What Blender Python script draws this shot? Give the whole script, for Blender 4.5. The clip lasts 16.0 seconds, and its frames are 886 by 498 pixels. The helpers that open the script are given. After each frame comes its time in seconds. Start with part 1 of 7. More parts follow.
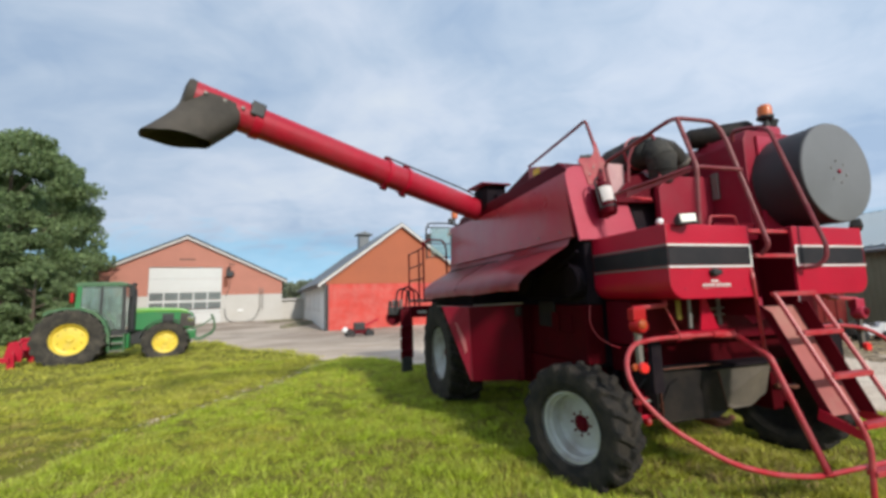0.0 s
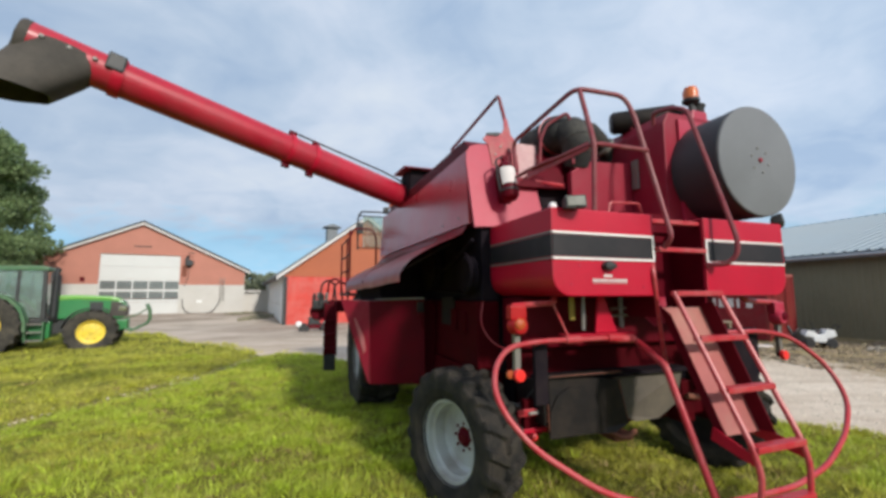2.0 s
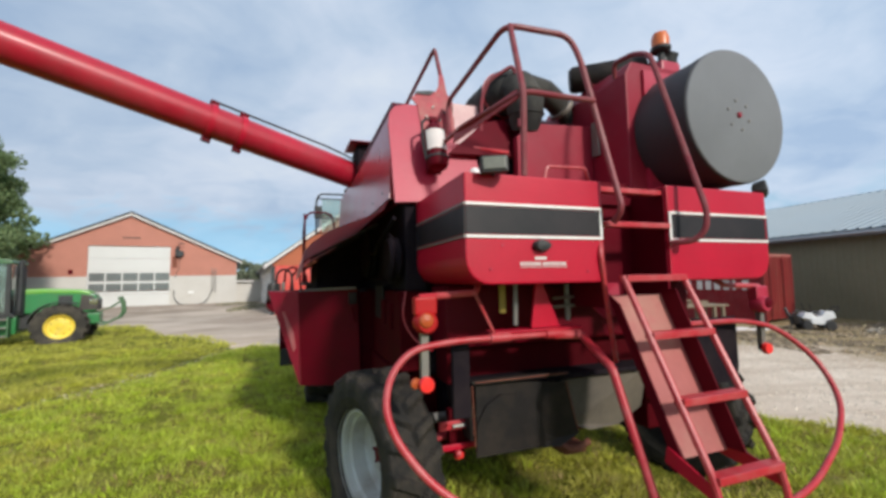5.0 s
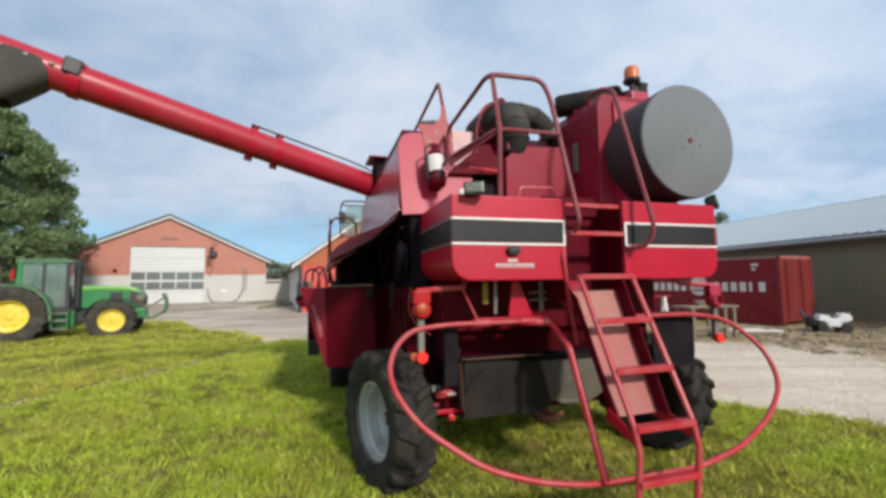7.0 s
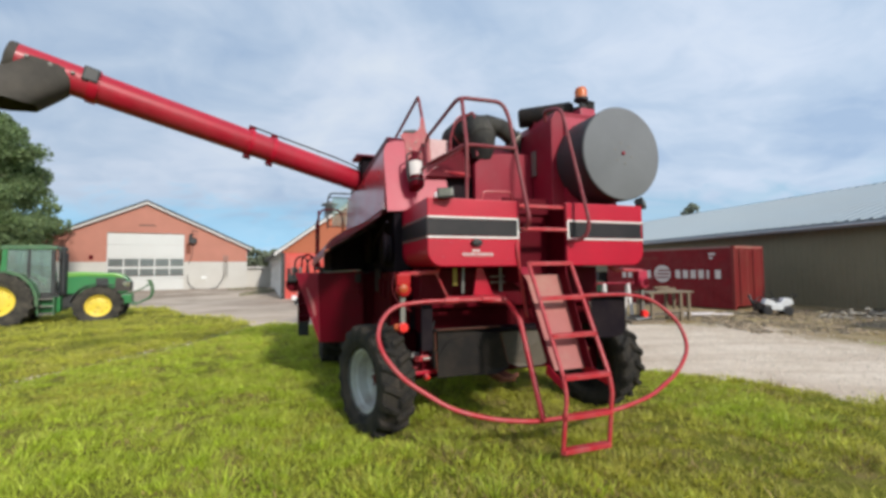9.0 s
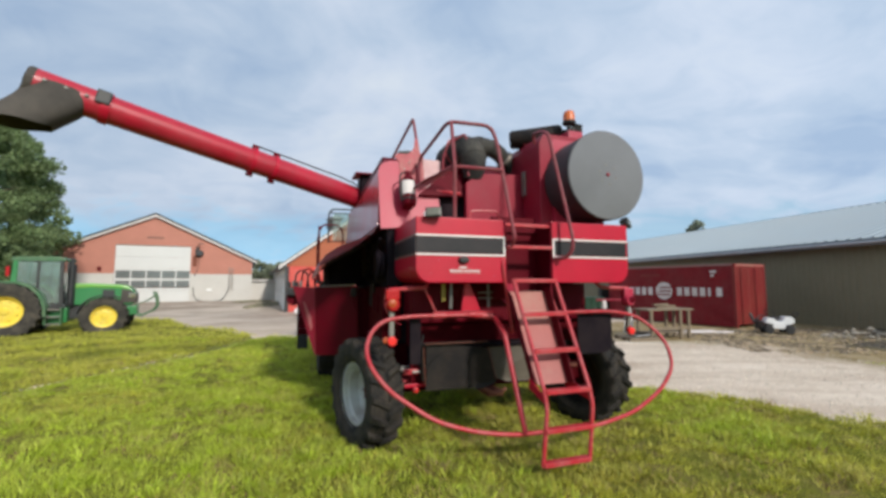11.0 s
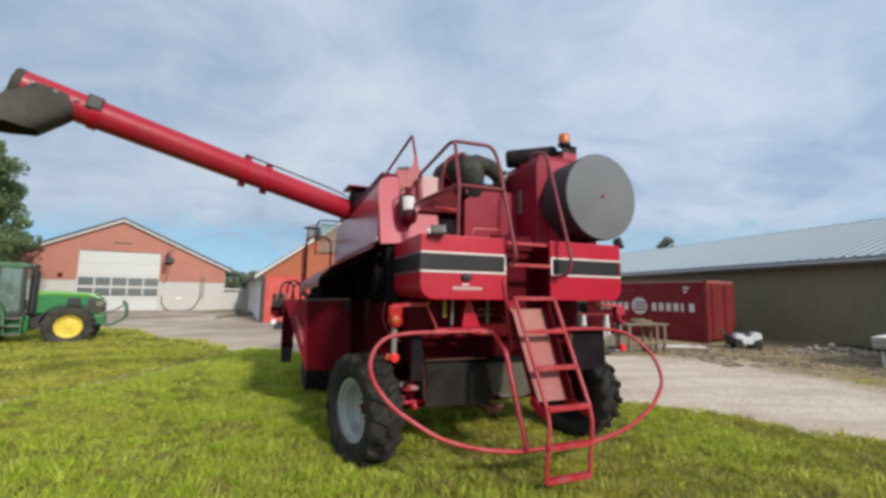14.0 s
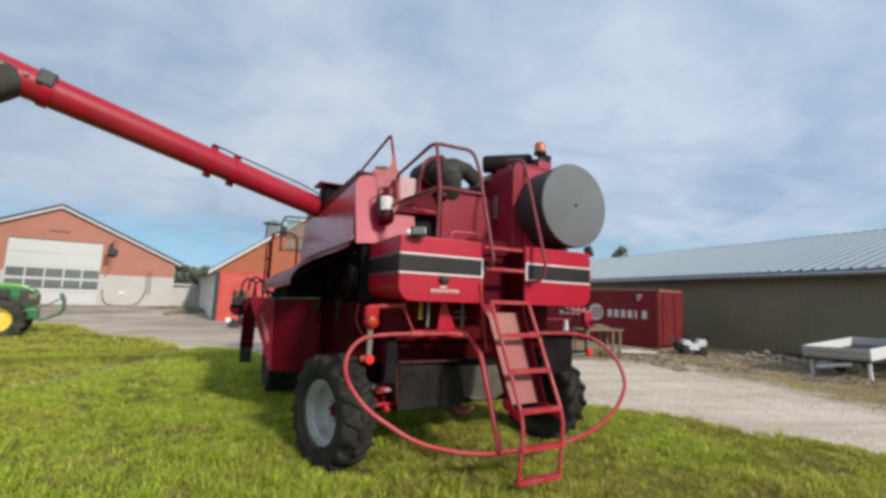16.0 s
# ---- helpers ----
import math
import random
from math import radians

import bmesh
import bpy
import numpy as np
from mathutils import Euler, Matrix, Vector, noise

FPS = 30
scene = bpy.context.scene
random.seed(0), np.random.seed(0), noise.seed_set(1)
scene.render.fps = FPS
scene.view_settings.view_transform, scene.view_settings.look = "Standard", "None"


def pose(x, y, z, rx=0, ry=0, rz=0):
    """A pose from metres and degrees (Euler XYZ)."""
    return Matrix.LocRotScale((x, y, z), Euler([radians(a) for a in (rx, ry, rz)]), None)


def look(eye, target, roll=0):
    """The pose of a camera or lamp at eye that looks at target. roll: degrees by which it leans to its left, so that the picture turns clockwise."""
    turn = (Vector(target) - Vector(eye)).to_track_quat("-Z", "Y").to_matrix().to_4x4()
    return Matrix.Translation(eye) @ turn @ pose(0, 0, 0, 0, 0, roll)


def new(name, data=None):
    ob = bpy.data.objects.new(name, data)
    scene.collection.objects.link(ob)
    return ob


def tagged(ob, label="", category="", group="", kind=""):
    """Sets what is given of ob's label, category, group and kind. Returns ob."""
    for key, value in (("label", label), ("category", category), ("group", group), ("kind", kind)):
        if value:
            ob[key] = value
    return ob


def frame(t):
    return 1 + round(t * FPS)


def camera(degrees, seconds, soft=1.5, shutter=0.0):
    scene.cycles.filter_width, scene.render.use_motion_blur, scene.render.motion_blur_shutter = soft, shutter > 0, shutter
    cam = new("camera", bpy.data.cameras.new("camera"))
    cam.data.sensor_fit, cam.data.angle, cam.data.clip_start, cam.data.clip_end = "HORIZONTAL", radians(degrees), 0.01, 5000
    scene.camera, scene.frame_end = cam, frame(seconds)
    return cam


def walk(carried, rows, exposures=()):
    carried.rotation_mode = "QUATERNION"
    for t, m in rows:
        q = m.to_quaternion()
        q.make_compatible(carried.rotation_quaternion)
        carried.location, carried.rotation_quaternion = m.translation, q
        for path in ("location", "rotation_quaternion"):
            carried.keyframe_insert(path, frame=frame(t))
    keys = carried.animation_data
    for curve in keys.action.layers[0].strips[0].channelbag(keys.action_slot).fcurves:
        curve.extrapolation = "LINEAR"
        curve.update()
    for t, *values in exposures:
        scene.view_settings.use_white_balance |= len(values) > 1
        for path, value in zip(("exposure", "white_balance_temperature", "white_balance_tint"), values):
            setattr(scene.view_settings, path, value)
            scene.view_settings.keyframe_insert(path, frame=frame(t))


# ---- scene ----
cam = camera(94.0, 16.0, soft=3.3)
METRES, EYE, TILT, LEAN, TURN = 4.5, 1.7505, 0.0, 0.0, 0.0
ROWS = [
    (0.0, 0.0, 0.0, 0.0, 0.2, 6.66, 1.72),
    (0.5, 0.0411, 0.0359, 0.0081, 1.48, 6.11, 1.55),
    (1.0, 0.1094, 0.0616, -0.0014, 1.1, 5.8, 1.11),
    (1.5, 0.1724, 0.0853, -0.0031, -0.57, 5.84, 0.55),
    (2.0, 0.2172, 0.1282, -0.0138, -2.79, 6.24, 0.14),
    (2.5, 0.2523, 0.1636, -0.0064, -4.58, 6.52, 0.14),
    (3.0, 0.2829, 0.1886, -0.0095, -5.67, 6.31, 0.43),
    (3.5, 0.3155, 0.2235, -0.0072, -6.15, 5.5, 0.79),
    (4.0, 0.3283, 0.2623, -0.0092, -5.8, 4.64, 1.0),
    (4.5, 0.3537, 0.2722, -0.0108, -4.25, 4.34, 1.17),
    (7.0, 0.4174, 0.1039, -0.0184, 0.65, 4.52, 0.78),
    (7.5, 0.4376, 0.0554, -0.0234, -0.47, 3.58, 0.66),
    (8.0, 0.4379, 0.0137, -0.0225, -1.26, 2.9, 0.73),
    (8.5, 0.4199, -0.0303, -0.0249, -1.76, 2.65, 0.75),
    (9.0, 0.428, -0.0717, -0.0228, -1.91, 2.78, 0.64),
    (11.5, 0.4669, -0.1105, -0.019, -1.02, 5.25, -0.06),
    (12.0, 0.4651, -0.1118, -0.0175, -0.93, 5.53, -0.1),
    (12.5, 0.4617, -0.1123, -0.016, -1.05, 5.7, -0.15),
    (13.0, 0.4602, -0.1133, -0.0121, -1.66, 5.87, -0.18),
    (13.5, 0.4439, -0.1194, -0.0094, -2.88, 6.08, -0.34),
    (14.0, 0.4035, -0.119, -0.0078, -4.57, 6.36, -0.7),
    (14.5, 0.38, -0.116, -0.0091, -6.4, 6.66, -1.15),
    (15.0, 0.3707, -0.1135, -0.0097, -7.99, 6.86, -1.6),
    (15.5, 0.3664, -0.1126, -0.0086, -9.12, 6.88, -1.98),
    (16.0, 0.3652, -0.1137, -0.0083, -10.04, 6.76, -2.17),
]
walk(cam, [(t, pose(0, 0, EYE, TILT, LEAN, TURN) @ pose(METRES * x, METRES * y, METRES * z, 90 + pitch, roll, yaw)) for t, x, y, z, yaw, pitch, roll in ROWS],
     exposures=((0.0, 0.17), (1.0, 0.25), (2.5, 0.16), (8.0, 0.19), (12.5, 0.10), (14.5, 0.04), (16.0, 0.03)))


# ---- world and light ----
SUN_EL, SUN_AZ = 30.0, 147.0          # degrees; azimuth clockwise from +y
world = bpy.data.worlds.new("sky_world")
scene.world = world
world.use_nodes = True
wn, wl = world.node_tree.nodes, world.node_tree.links
wn.clear()
w_out, w_bg = wn.new("ShaderNodeOutputWorld"), wn.new("ShaderNodeBackground")
sky = wn.new("ShaderNodeTexSky")
sky.sky_type, sky.sun_disc = "NISHITA", False
sky.sun_elevation, sky.sun_rotation = radians(SUN_EL), radians(SUN_AZ)
sky.air_density, sky.dust_density = 1.0, 1.5
geo_w = wn.new("ShaderNodeTexCoord")
sep = wn.new("ShaderNodeSeparateXYZ")
wl.new(geo_w.outputs["Generated"], sep.inputs[0])


def wmath(op, a, b=None, c=None):
    n = wn.new("ShaderNodeMath")
    n.operation = op
    for i, v in enumerate((a, b, c)):
        if v is None:
            continue
        if isinstance(v, (int, float)):
            n.inputs[i].default_value = v
        else:
            wl.new(v, n.inputs[i])
    return n.outputs[0]


def wramp(fac, stops):
    n = wn.new("ShaderNodeValToRGB")
    while len(n.color_ramp.elements) < len(stops):
        n.color_ramp.elements.new(0.5)
    for e, (p, c) in zip(n.color_ramp.elements, stops):
        e.position, e.color = p, (*c, 1)
    wl.new(fac, n.inputs[0])
    return n.outputs[0]


# cloud layer: the view direction carried up to a flat ceiling of cloud
up = wmath("ADD", wmath("MAXIMUM", sep.outputs[2], 0.0), 0.30)
comb = wn.new("ShaderNodeCombineXYZ")
wl.new(wmath("DIVIDE", sep.outputs[0], up), comb.inputs[0])
wl.new(wmath("DIVIDE", sep.outputs[1], up), comb.inputs[1])


def wnoise(scale, detail, rough, distort, offset):
    m = wn.new("ShaderNodeMapping")
    m.inputs["Location"].default_value = offset
    m.inputs["Scale"].default_value = (1.0, 1.25, 1.0)
    wl.new(comb.outputs[0], m.inputs[0])
    n = wn.new("ShaderNodeTexNoise")
    n.inputs["Scale"].default_value, n.inputs["Detail"].default_value = scale, detail
    n.inputs["Roughness"].default_value, n.inputs["Distortion"].default_value = rough, distort
    wl.new(m.outputs[0], n.inputs["Vector"])
    return n.outputs[0]


big = wnoise(1.25, 7.0, 0.54, 0.6, (3.1, 1.7, 0.0))
fine = wnoise(4.2, 8.0, 0.55, 0.9, (7.3, 4.1, 2.0))
shade = wmath("ADD", wmath("MULTIPLY", big, 0.72), wmath("MULTIPLY", fine, 0.28))
cloud_col = wramp(shade, [(0.36, (0.34, 0.455, 0.625)), (0.47, (0.44, 0.545, 0.69)), (0.56, (0.535, 0.62, 0.75)), (0.66, (0.61, 0.68, 0.775))])
# clear strip low in the sky
low = wmath("SUBTRACT", sep.outputs[2], wmath("MULTIPLY", wmath("SUBTRACT", fine, 0.5), 0.17))
cover = wramp(low, [(0.02, (0.60, 0.60, 0.60)), (0.065, (0.38, 0.38, 0.38)), (0.115, (0.46, 0.46, 0.46)), (0.165, (1, 1, 1))])
skyc = wn.new("ShaderNodeMix")
skyc.data_type = "RGBA"
skys = wn.new("ShaderNodeMix")
skys.data_type, skys.blend_type = "RGBA", "MULTIPLY"
skys.inputs["Factor"].default_value = 1.0
lift = wn.new("ShaderNodeCombineXYZ")
wl.new(sep.outputs[0], lift.inputs[0])
wl.new(sep.outputs[1], lift.inputs[1])
wl.new(wmath("ADD", wmath("MAXIMUM", sep.outputs[2], 0.0), 0.35), lift.inputs[2])
norm = wn.new("ShaderNodeVectorMath")
norm.operation = "NORMALIZE"
wl.new(lift.outputs[0], norm.inputs[0])
wl.new(norm.outputs[0], sky.inputs[0])
wl.new(sky.outputs[0], skys.inputs["A"])
skys.inputs["B"].default_value = (0.150, 0.232, 0.205, 1)
wl.new(cover, skyc.inputs["Factor"])
wl.new(skys.outputs["Result"], skyc.inputs["A"])
# clouds are a little brighter on the sun's side
glow = wn.new("ShaderNodeMix")
glow.data_type, glow.blend_type = "RGBA", "MULTIPLY"
glow.inputs["Factor"].default_value = 1.0
side = wn.new("ShaderNodeCombineXYZ")
lit = wmath("ADD", wmath("MULTIPLY", sep.outputs[0], 0.09), 1.0)
for i in range(3):
    wl.new(lit, side.inputs[i])
wl.new(cloud_col, glow.inputs["A"])
wl.new(side.outputs[0], glow.inputs["B"])
wl.new(glow.outputs["Result"], skyc.inputs["B"])
wl.new(skyc.outputs["Result"], w_bg.inputs[0])
w_bg.inputs[1].default_value = 1.0
wl.new(w_bg.outputs[0], w_out.inputs[0])

sun = new("sun", bpy.data.lights.new("sun", "SUN"))
sun.data.energy, sun.data.angle, sun.data.color = 3.2, radians(5), (1.0, 0.94, 0.85)
_az, _el = radians(SUN_AZ), radians(SUN_EL)
sun_dir = Vector((math.sin(_az) * math.cos(_el), math.cos(_az) * math.cos(_el), math.sin(_el)))
sun.matrix_world = look(sun_dir * 50, (0, 0, 0))


# ---- materials ----
def material(name, base, rough=0.5, metal=0.0, grain=(40.0, 0.12), stain=(1.6, 0.25), bump=0.0, bump_scale=80.0,
             coat=0.0, island=0.0, dust=None, spec=0.5):
    """Base colour broken at two scales (grain, stain), with roughness variation and relief. Object space, so metres."""
    m = bpy.data.materials.new(name)
    m.use_nodes = True
    nt = m.node_tree
    n, l = nt.nodes, nt.links
    b = n["Principled BSDF"]
    tc = n.new("ShaderNodeTexCoord")

    def tex(scale, detail=5.0, rgh=0.6):
        t = n.new("ShaderNodeTexNoise")
        t.inputs["Scale"].default_value, t.inputs["Detail"].default_value, t.inputs["Roughness"].default_value = scale, detail, rgh
        l.new(tc.outputs["Object"], t.inputs["Vector"])
        return t.outputs[0]

    def mth(op, a, bb):
        t = n.new("ShaderNodeMath")
        t.operation = op
        for i, v in enumerate((a, bb)):
            if isinstance(v, (int, float)):
                t.inputs[i].default_value = v
            else:
                l.new(v, t.inputs[i])
        return t.outputs[0]

    g, s = tex(grain[0]), tex(stain[0], 6.0, 0.65)
    f = mth("ADD", 1.0, mth("ADD", mth("MULTIPLY", mth("SUBTRACT", g, 0.5), grain[1] * 2), mth("MULTIPLY", mth("SUBTRACT", s, 0.5), stain[1] * 2)))
    if island:
        gi = n.new("ShaderNodeNewGeometry")
        f = mth("MULTIPLY", f, mth("ADD", 1 - island, mth("MULTIPLY", gi.outputs["Random Per Island"], 2 * island)))
    mx = n.new("ShaderNodeMix")
    mx.data_type, mx.blend_type = "RGBA", "MULTIPLY"
    mx.inputs["Factor"].default_value = 1.0
    mx.inputs["A"].default_value = (*base, 1)
    cc = n.new("ShaderNodeCombineColor")
    for i in range(3):
        l.new(f, cc.inputs[i])
    l.new(cc.outputs[0], mx.inputs["B"])
    col = mx.outputs["Result"]
    if dust:
        dcol, amount, dscale = dust
        dm = n.new("ShaderNodeMix")
        dm.data_type = "RGBA"
        r = n.new("ShaderNodeMapRange")
        r.inputs["From Min"].default_value, r.inputs["From Max"].default_value = 0.42, 0.72
        r.inputs["To Max"].default_value = amount
        l.new(tex(dscale, 7.0, 0.7), r.inputs["Value"])
        l.new(r.outputs[0], dm.inputs["Factor"])
        l.new(col, dm.inputs["A"])
        dm.inputs["B"].default_value = (*dcol, 1)
        col = dm.outputs["Result"]
    l.new(col, b.inputs["Base Color"])
    l.new(mth("ADD", rough - 0.08, mth("MULTIPLY", s, 0.16)), b.inputs["Roughness"])
    b.inputs["Metallic"].default_value = metal
    b.inputs["Coat Weight"].default_value = coat
    b.inputs["Coat Roughness"].default_value = 0.18
    b.inputs["Specular IOR Level"].default_value = spec
    if bump:
        bp = n.new("ShaderNodeBump")
        bp.inputs["Strength"].default_value, bp.inputs["Distance"].default_value = 1.0, bump
        l.new(tex(bump_scale, 4.0, 0.6), bp.inputs["Height"])
        l.new(bp.outputs[0], b.inputs["Normal"])
    return m


def leafy(m, share):
    """Lets part of the light through a thin leaf or blade."""
    nt = m.node_tree
    b, out = nt.nodes["Principled BSDF"], nt.nodes["Material Output"]
    tr, mx = nt.nodes.new("ShaderNodeBsdfTranslucent"), nt.nodes.new("ShaderNodeMixShader")
    nt.links.new(b.inputs["Base Color"].links[0].from_socket, tr.inputs["Color"])
    mx.inputs[0].default_value = share
    nt.links.new(b.outputs[0], mx.inputs[1])
    nt.links.new(tr.outputs[0], mx.inputs[2])
    nt.links.new(mx.outputs[0], out.inputs["Surface"])
    return m


DUST = (0.30, 0.22, 0.15)
M_RED = material("red_paint", (0.45, 0.004, 0.027), 0.40, coat=0.06, spec=0.35, stain=(1.8, 0.30), dust=((0.37, 0.022, 0.037), 0.30, 2.6), bump=0.0008, bump_scale=9.0)
M_REDA = material("weathered_red_tube_paint", (0.40, 0.010, 0.030), 0.42, coat=0.08, spec=0.35, grain=(18.0, 0.2), stain=(1.3, 0.45), dust=((0.30, 0.06, 0.065), 0.5, 1.8), bump=0.001, bump_scale=7.0)
M_REDF = material("faded_red_paint", (0.40, 0.012, 0.030), 0.30, coat=0.24, stain=(1.2, 0.3), dust=((0.38, 0.10, 0.09), 0.5, 1.5), bump=0.0015, bump_scale=5.0)
# the red paint darkened, so shaded faces carry their shade as colour
M_REDD = material("shade_darkened_red_paint", (0.098, 0.001, 0.008), 0.5, spec=0.10, dust=((0.070, 0.005, 0.008), 0.5, 3.0))
# shaded copy of the red: under-body shade is part of this colour
M_SHADERED = material("shaded_dirty_red_paint", (0.060, 0.001, 0.004), 0.7, spec=0.06, dust=((0.030, 0.003, 0.004), 0.6, 4.0))
M_PINK = material("dusty_sunbleached_red_paint", (0.39, 0.014, 0.047), 0.45, dust=((0.37, 0.047, 0.076), 0.5, 2.5))
M_CHUTE = material("dusty_chute_sheet", (0.35, 0.092, 0.082), 0.55, stain=(1.6, 0.3), dust=((0.36, 0.22, 0.155), 0.85, 1.3))
M_RAIL = material("worn_red_tube_paint", (0.43, 0.022, 0.034), 0.40, spec=0.4, grain=(25.0, 0.2), dust=((0.42, 0.148, 0.145), 0.6, 6.0))
M_WORN = material("weathered_dull_rail_paint", (0.21, 0.030, 0.042), 0.5, spec=0.35, grain=(30.0, 0.25), dust=((0.22, 0.115, 0.105), 0.6, 7.0))
M_TORN = material("scraped_rusty_red_sheet", (0.34, 0.026, 0.040), 0.5, grain=(16.0, 0.35), dust=((0.30, 0.12, 0.095), 0.75, 9.0))
# mid step between lit and dark red; half shade mixed into the paint
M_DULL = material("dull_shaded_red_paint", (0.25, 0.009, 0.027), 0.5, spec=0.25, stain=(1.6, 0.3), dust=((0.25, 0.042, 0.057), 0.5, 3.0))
M_BLEACH = material("bleached_pink_sheet", (0.38, 0.085, 0.095), 0.45, spec=0.3, stain=(2.0, 0.25), dust=((0.42, 0.20, 0.19), 0.5, 2.5))
# paler than the bleached sheet: sunlight is added to the base colour
M_PALE = material("pale_sunlit_bleached_sheet", (0.50, 0.27, 0.28), 0.45, stain=(2.0, 0.2), dust=((0.60, 0.46, 0.45), 0.5, 2.5))
M_DUSTRUB = material("dusty_black_rubber", (0.024, 0.024, 0.024), 0.75, spec=0.25, grain=(30, 0.3), dust=((0.125, 0.112, 0.092), 0.6, 3.2))
M_RUSTY = material("rusty_red_steel", (0.16, 0.045, 0.028), 0.8, grain=(40, 0.3), dust=((0.24, 0.10, 0.05), 0.6, 6.0))
M_BLACK = material("black_band_paint", (0.016, 0.015, 0.018), 0.5, spec=0.3, dust=((0.050, 0.036, 0.039), 0.5, 3.0))
# near black: the shade of bays and gaps is in the colour
M_DARK = material("shade_black_machine_interior", (0.012, 0.009, 0.013), 0.8, spec=0.05, dust=((0.036, 0.026, 0.026), 0.5, 4.0))
M_WHITE = material("white_line_paint", (0.78, 0.76, 0.74), 0.5)
M_GREY = material("grey_mesh_metal", (0.166, 0.171, 0.185), 0.75, spec=0.25, grain=(260.0, 0.25), bump=0.001, bump_scale=300)
M_DRUM = material("dark_screen_mesh", (0.035, 0.036, 0.040), 0.6, grain=(220.0, 0.4), bump=0.002, bump_scale=260)
M_STEEL = material("dull_steel", (0.22, 0.21, 0.20), 0.5, metal=0.5, dust=(DUST, 0.4, 4.0))
M_SHEET = material("dusty_dark_sheet_metal", (0.014, 0.012, 0.012), 0.6, spec=0.16, grain=(14.0, 0.3), dust=((0.046, 0.034, 0.026), 0.7, 2.6))
M_CHAFF = material("pale_dusty_sheet", (0.095, 0.082, 0.070), 0.7, spec=0.2, dust=((0.19, 0.155, 0.12), 0.7, 2.0))
M_TYRE = material("worn_tyre_rubber", (0.016, 0.015, 0.014), 0.85, spec=0.3, grain=(60, 0.35), dust=((0.080, 0.062, 0.046), 0.6, 6.0), bump=0.003, bump_scale=45)
M_DUSTYRE = material("dusty_grey_tyre_rubber", (0.034, 0.031, 0.027), 0.85, spec=0.3, grain=(40, 0.3), dust=((0.125, 0.105, 0.080), 0.7, 3.5), bump=0.003, bump_scale=45)
M_RIM = material("dirty_silver_rim", (0.52, 0.53, 0.515), 0.5, metal=0.1, grain=(20.0, 0.2), dust=((0.22, 0.165, 0.12), 0.7, 5.0))
M_RUBBER = material("grey_rubber_spout", (0.060, 0.053, 0.047), 0.8, spec=0.25, grain=(25, 0.2), dust=((0.115, 0.098, 0.082), 0.6, 3.0))
M_HOSE = material("black_rubber", (0.016, 0.016, 0.018), 0.6, dust=((0.050, 0.045, 0.040), 0.5, 5.0))
M_AMBER = material("amber_plastic", (0.58, 0.13, 0.025), 0.4, coat=0.1, stain=(20, 0.2))
M_LAMPAMB = material("dull_orange_lens", (0.42, 0.075, 0.02), 0.35, coat=0.2)
M_LAMPRED = material("red_lamp_plastic", (0.40, 0.010, 0.012), 0.5, spec=0.25)
M_REFL = material("bright_red_reflector", (0.85, 0.03, 0.03), 0.3, coat=0.5)
M_YELLOW = material("yellow_sticker", (0.80, 0.50, 0.03), 0.5)
M_TAG = material("dirty_yellow_tag", (0.30, 0.22, 0.03), 0.6)
M_GREEN = material("green_tractor_paint", (0.022, 0.19, 0.055), 0.38, coat=0.15, dust=((0.10, 0.17, 0.07), 0.3, 3.0))
# lighter copy of the tractor green: the highlight on the bonnet's top
M_GREENT = material("highlight_green_bonnet_top", (0.115, 0.36, 0.042), 0.45, coat=0.05, dust=((0.25, 0.33, 0.12), 0.4, 2.0))
M_YRIM = material("yellow_rim_paint", (0.80, 0.60, 0.06), 0.4, dust=((0.52, 0.40, 0.15), 0.5, 3.0))
M_CHAR = material("charcoal_plastic", (0.022, 0.023, 0.025), 0.55, dust=((0.07, 0.065, 0.06), 0.4, 4.0))
M_BARNRED = material("salmon_red_plaster", (0.44, 0.188, 0.140), 0.9, grain=(9.0, 0.10), stain=(0.5, 0.22), bump=0.004, bump_scale=30)
M_ORANGE = material("orange_red_boarding", (0.38, 0.110, 0.052), 0.8, grain=(7.0, 0.12), stain=(0.4, 0.2), bump=0.004, bump_scale=25)
M_REDWALL = material("flaking_red_wall_paint", (0.56, 0.060, 0.045), 0.8, grain=(5.0, 0.15), stain=(0.8, 0.3), dust=((0.55, 0.22, 0.19), 0.5, 1.1), bump=0.005, bump_scale=20)
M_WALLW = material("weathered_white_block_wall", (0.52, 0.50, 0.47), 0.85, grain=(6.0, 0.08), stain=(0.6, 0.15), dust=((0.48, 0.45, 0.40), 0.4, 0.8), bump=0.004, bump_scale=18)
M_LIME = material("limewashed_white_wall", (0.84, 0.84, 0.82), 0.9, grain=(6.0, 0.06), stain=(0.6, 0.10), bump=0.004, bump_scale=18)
M_TRIM = material("white_weathered_trim", (0.58, 0.55, 0.53), 0.7, stain=(2.0, 0.2))
M_ROOF = material("grey_roof_sheet", (0.15, 0.165, 0.18), 0.6, stain=(0.6, 0.25), dust=((0.20, 0.19, 0.18), 0.5, 0.7))
M_SHEDROOF = material("blue_grey_steel_roof", (0.28, 0.335, 0.37), 0.5, metal=0.05, stain=(0.3, 0.10), dust=((0.30, 0.32, 0.33), 0.4, 0.5))
M_SHEDWALL = material("olive_brown_steel_cladding", (0.212, 0.184, 0.112), 0.6, stain=(0.5, 0.28), grain=(6.0, 0.12), dust=((0.235, 0.200, 0.130), 0.5, 0.6))
M_DOORW = material("white_overhead_door", (0.58, 0.58, 0.57), 0.5, stain=(0.7, 0.08))
M_PANE = material("dark_door_window", (0.15, 0.16, 0.16), 0.15, spec=0.6)
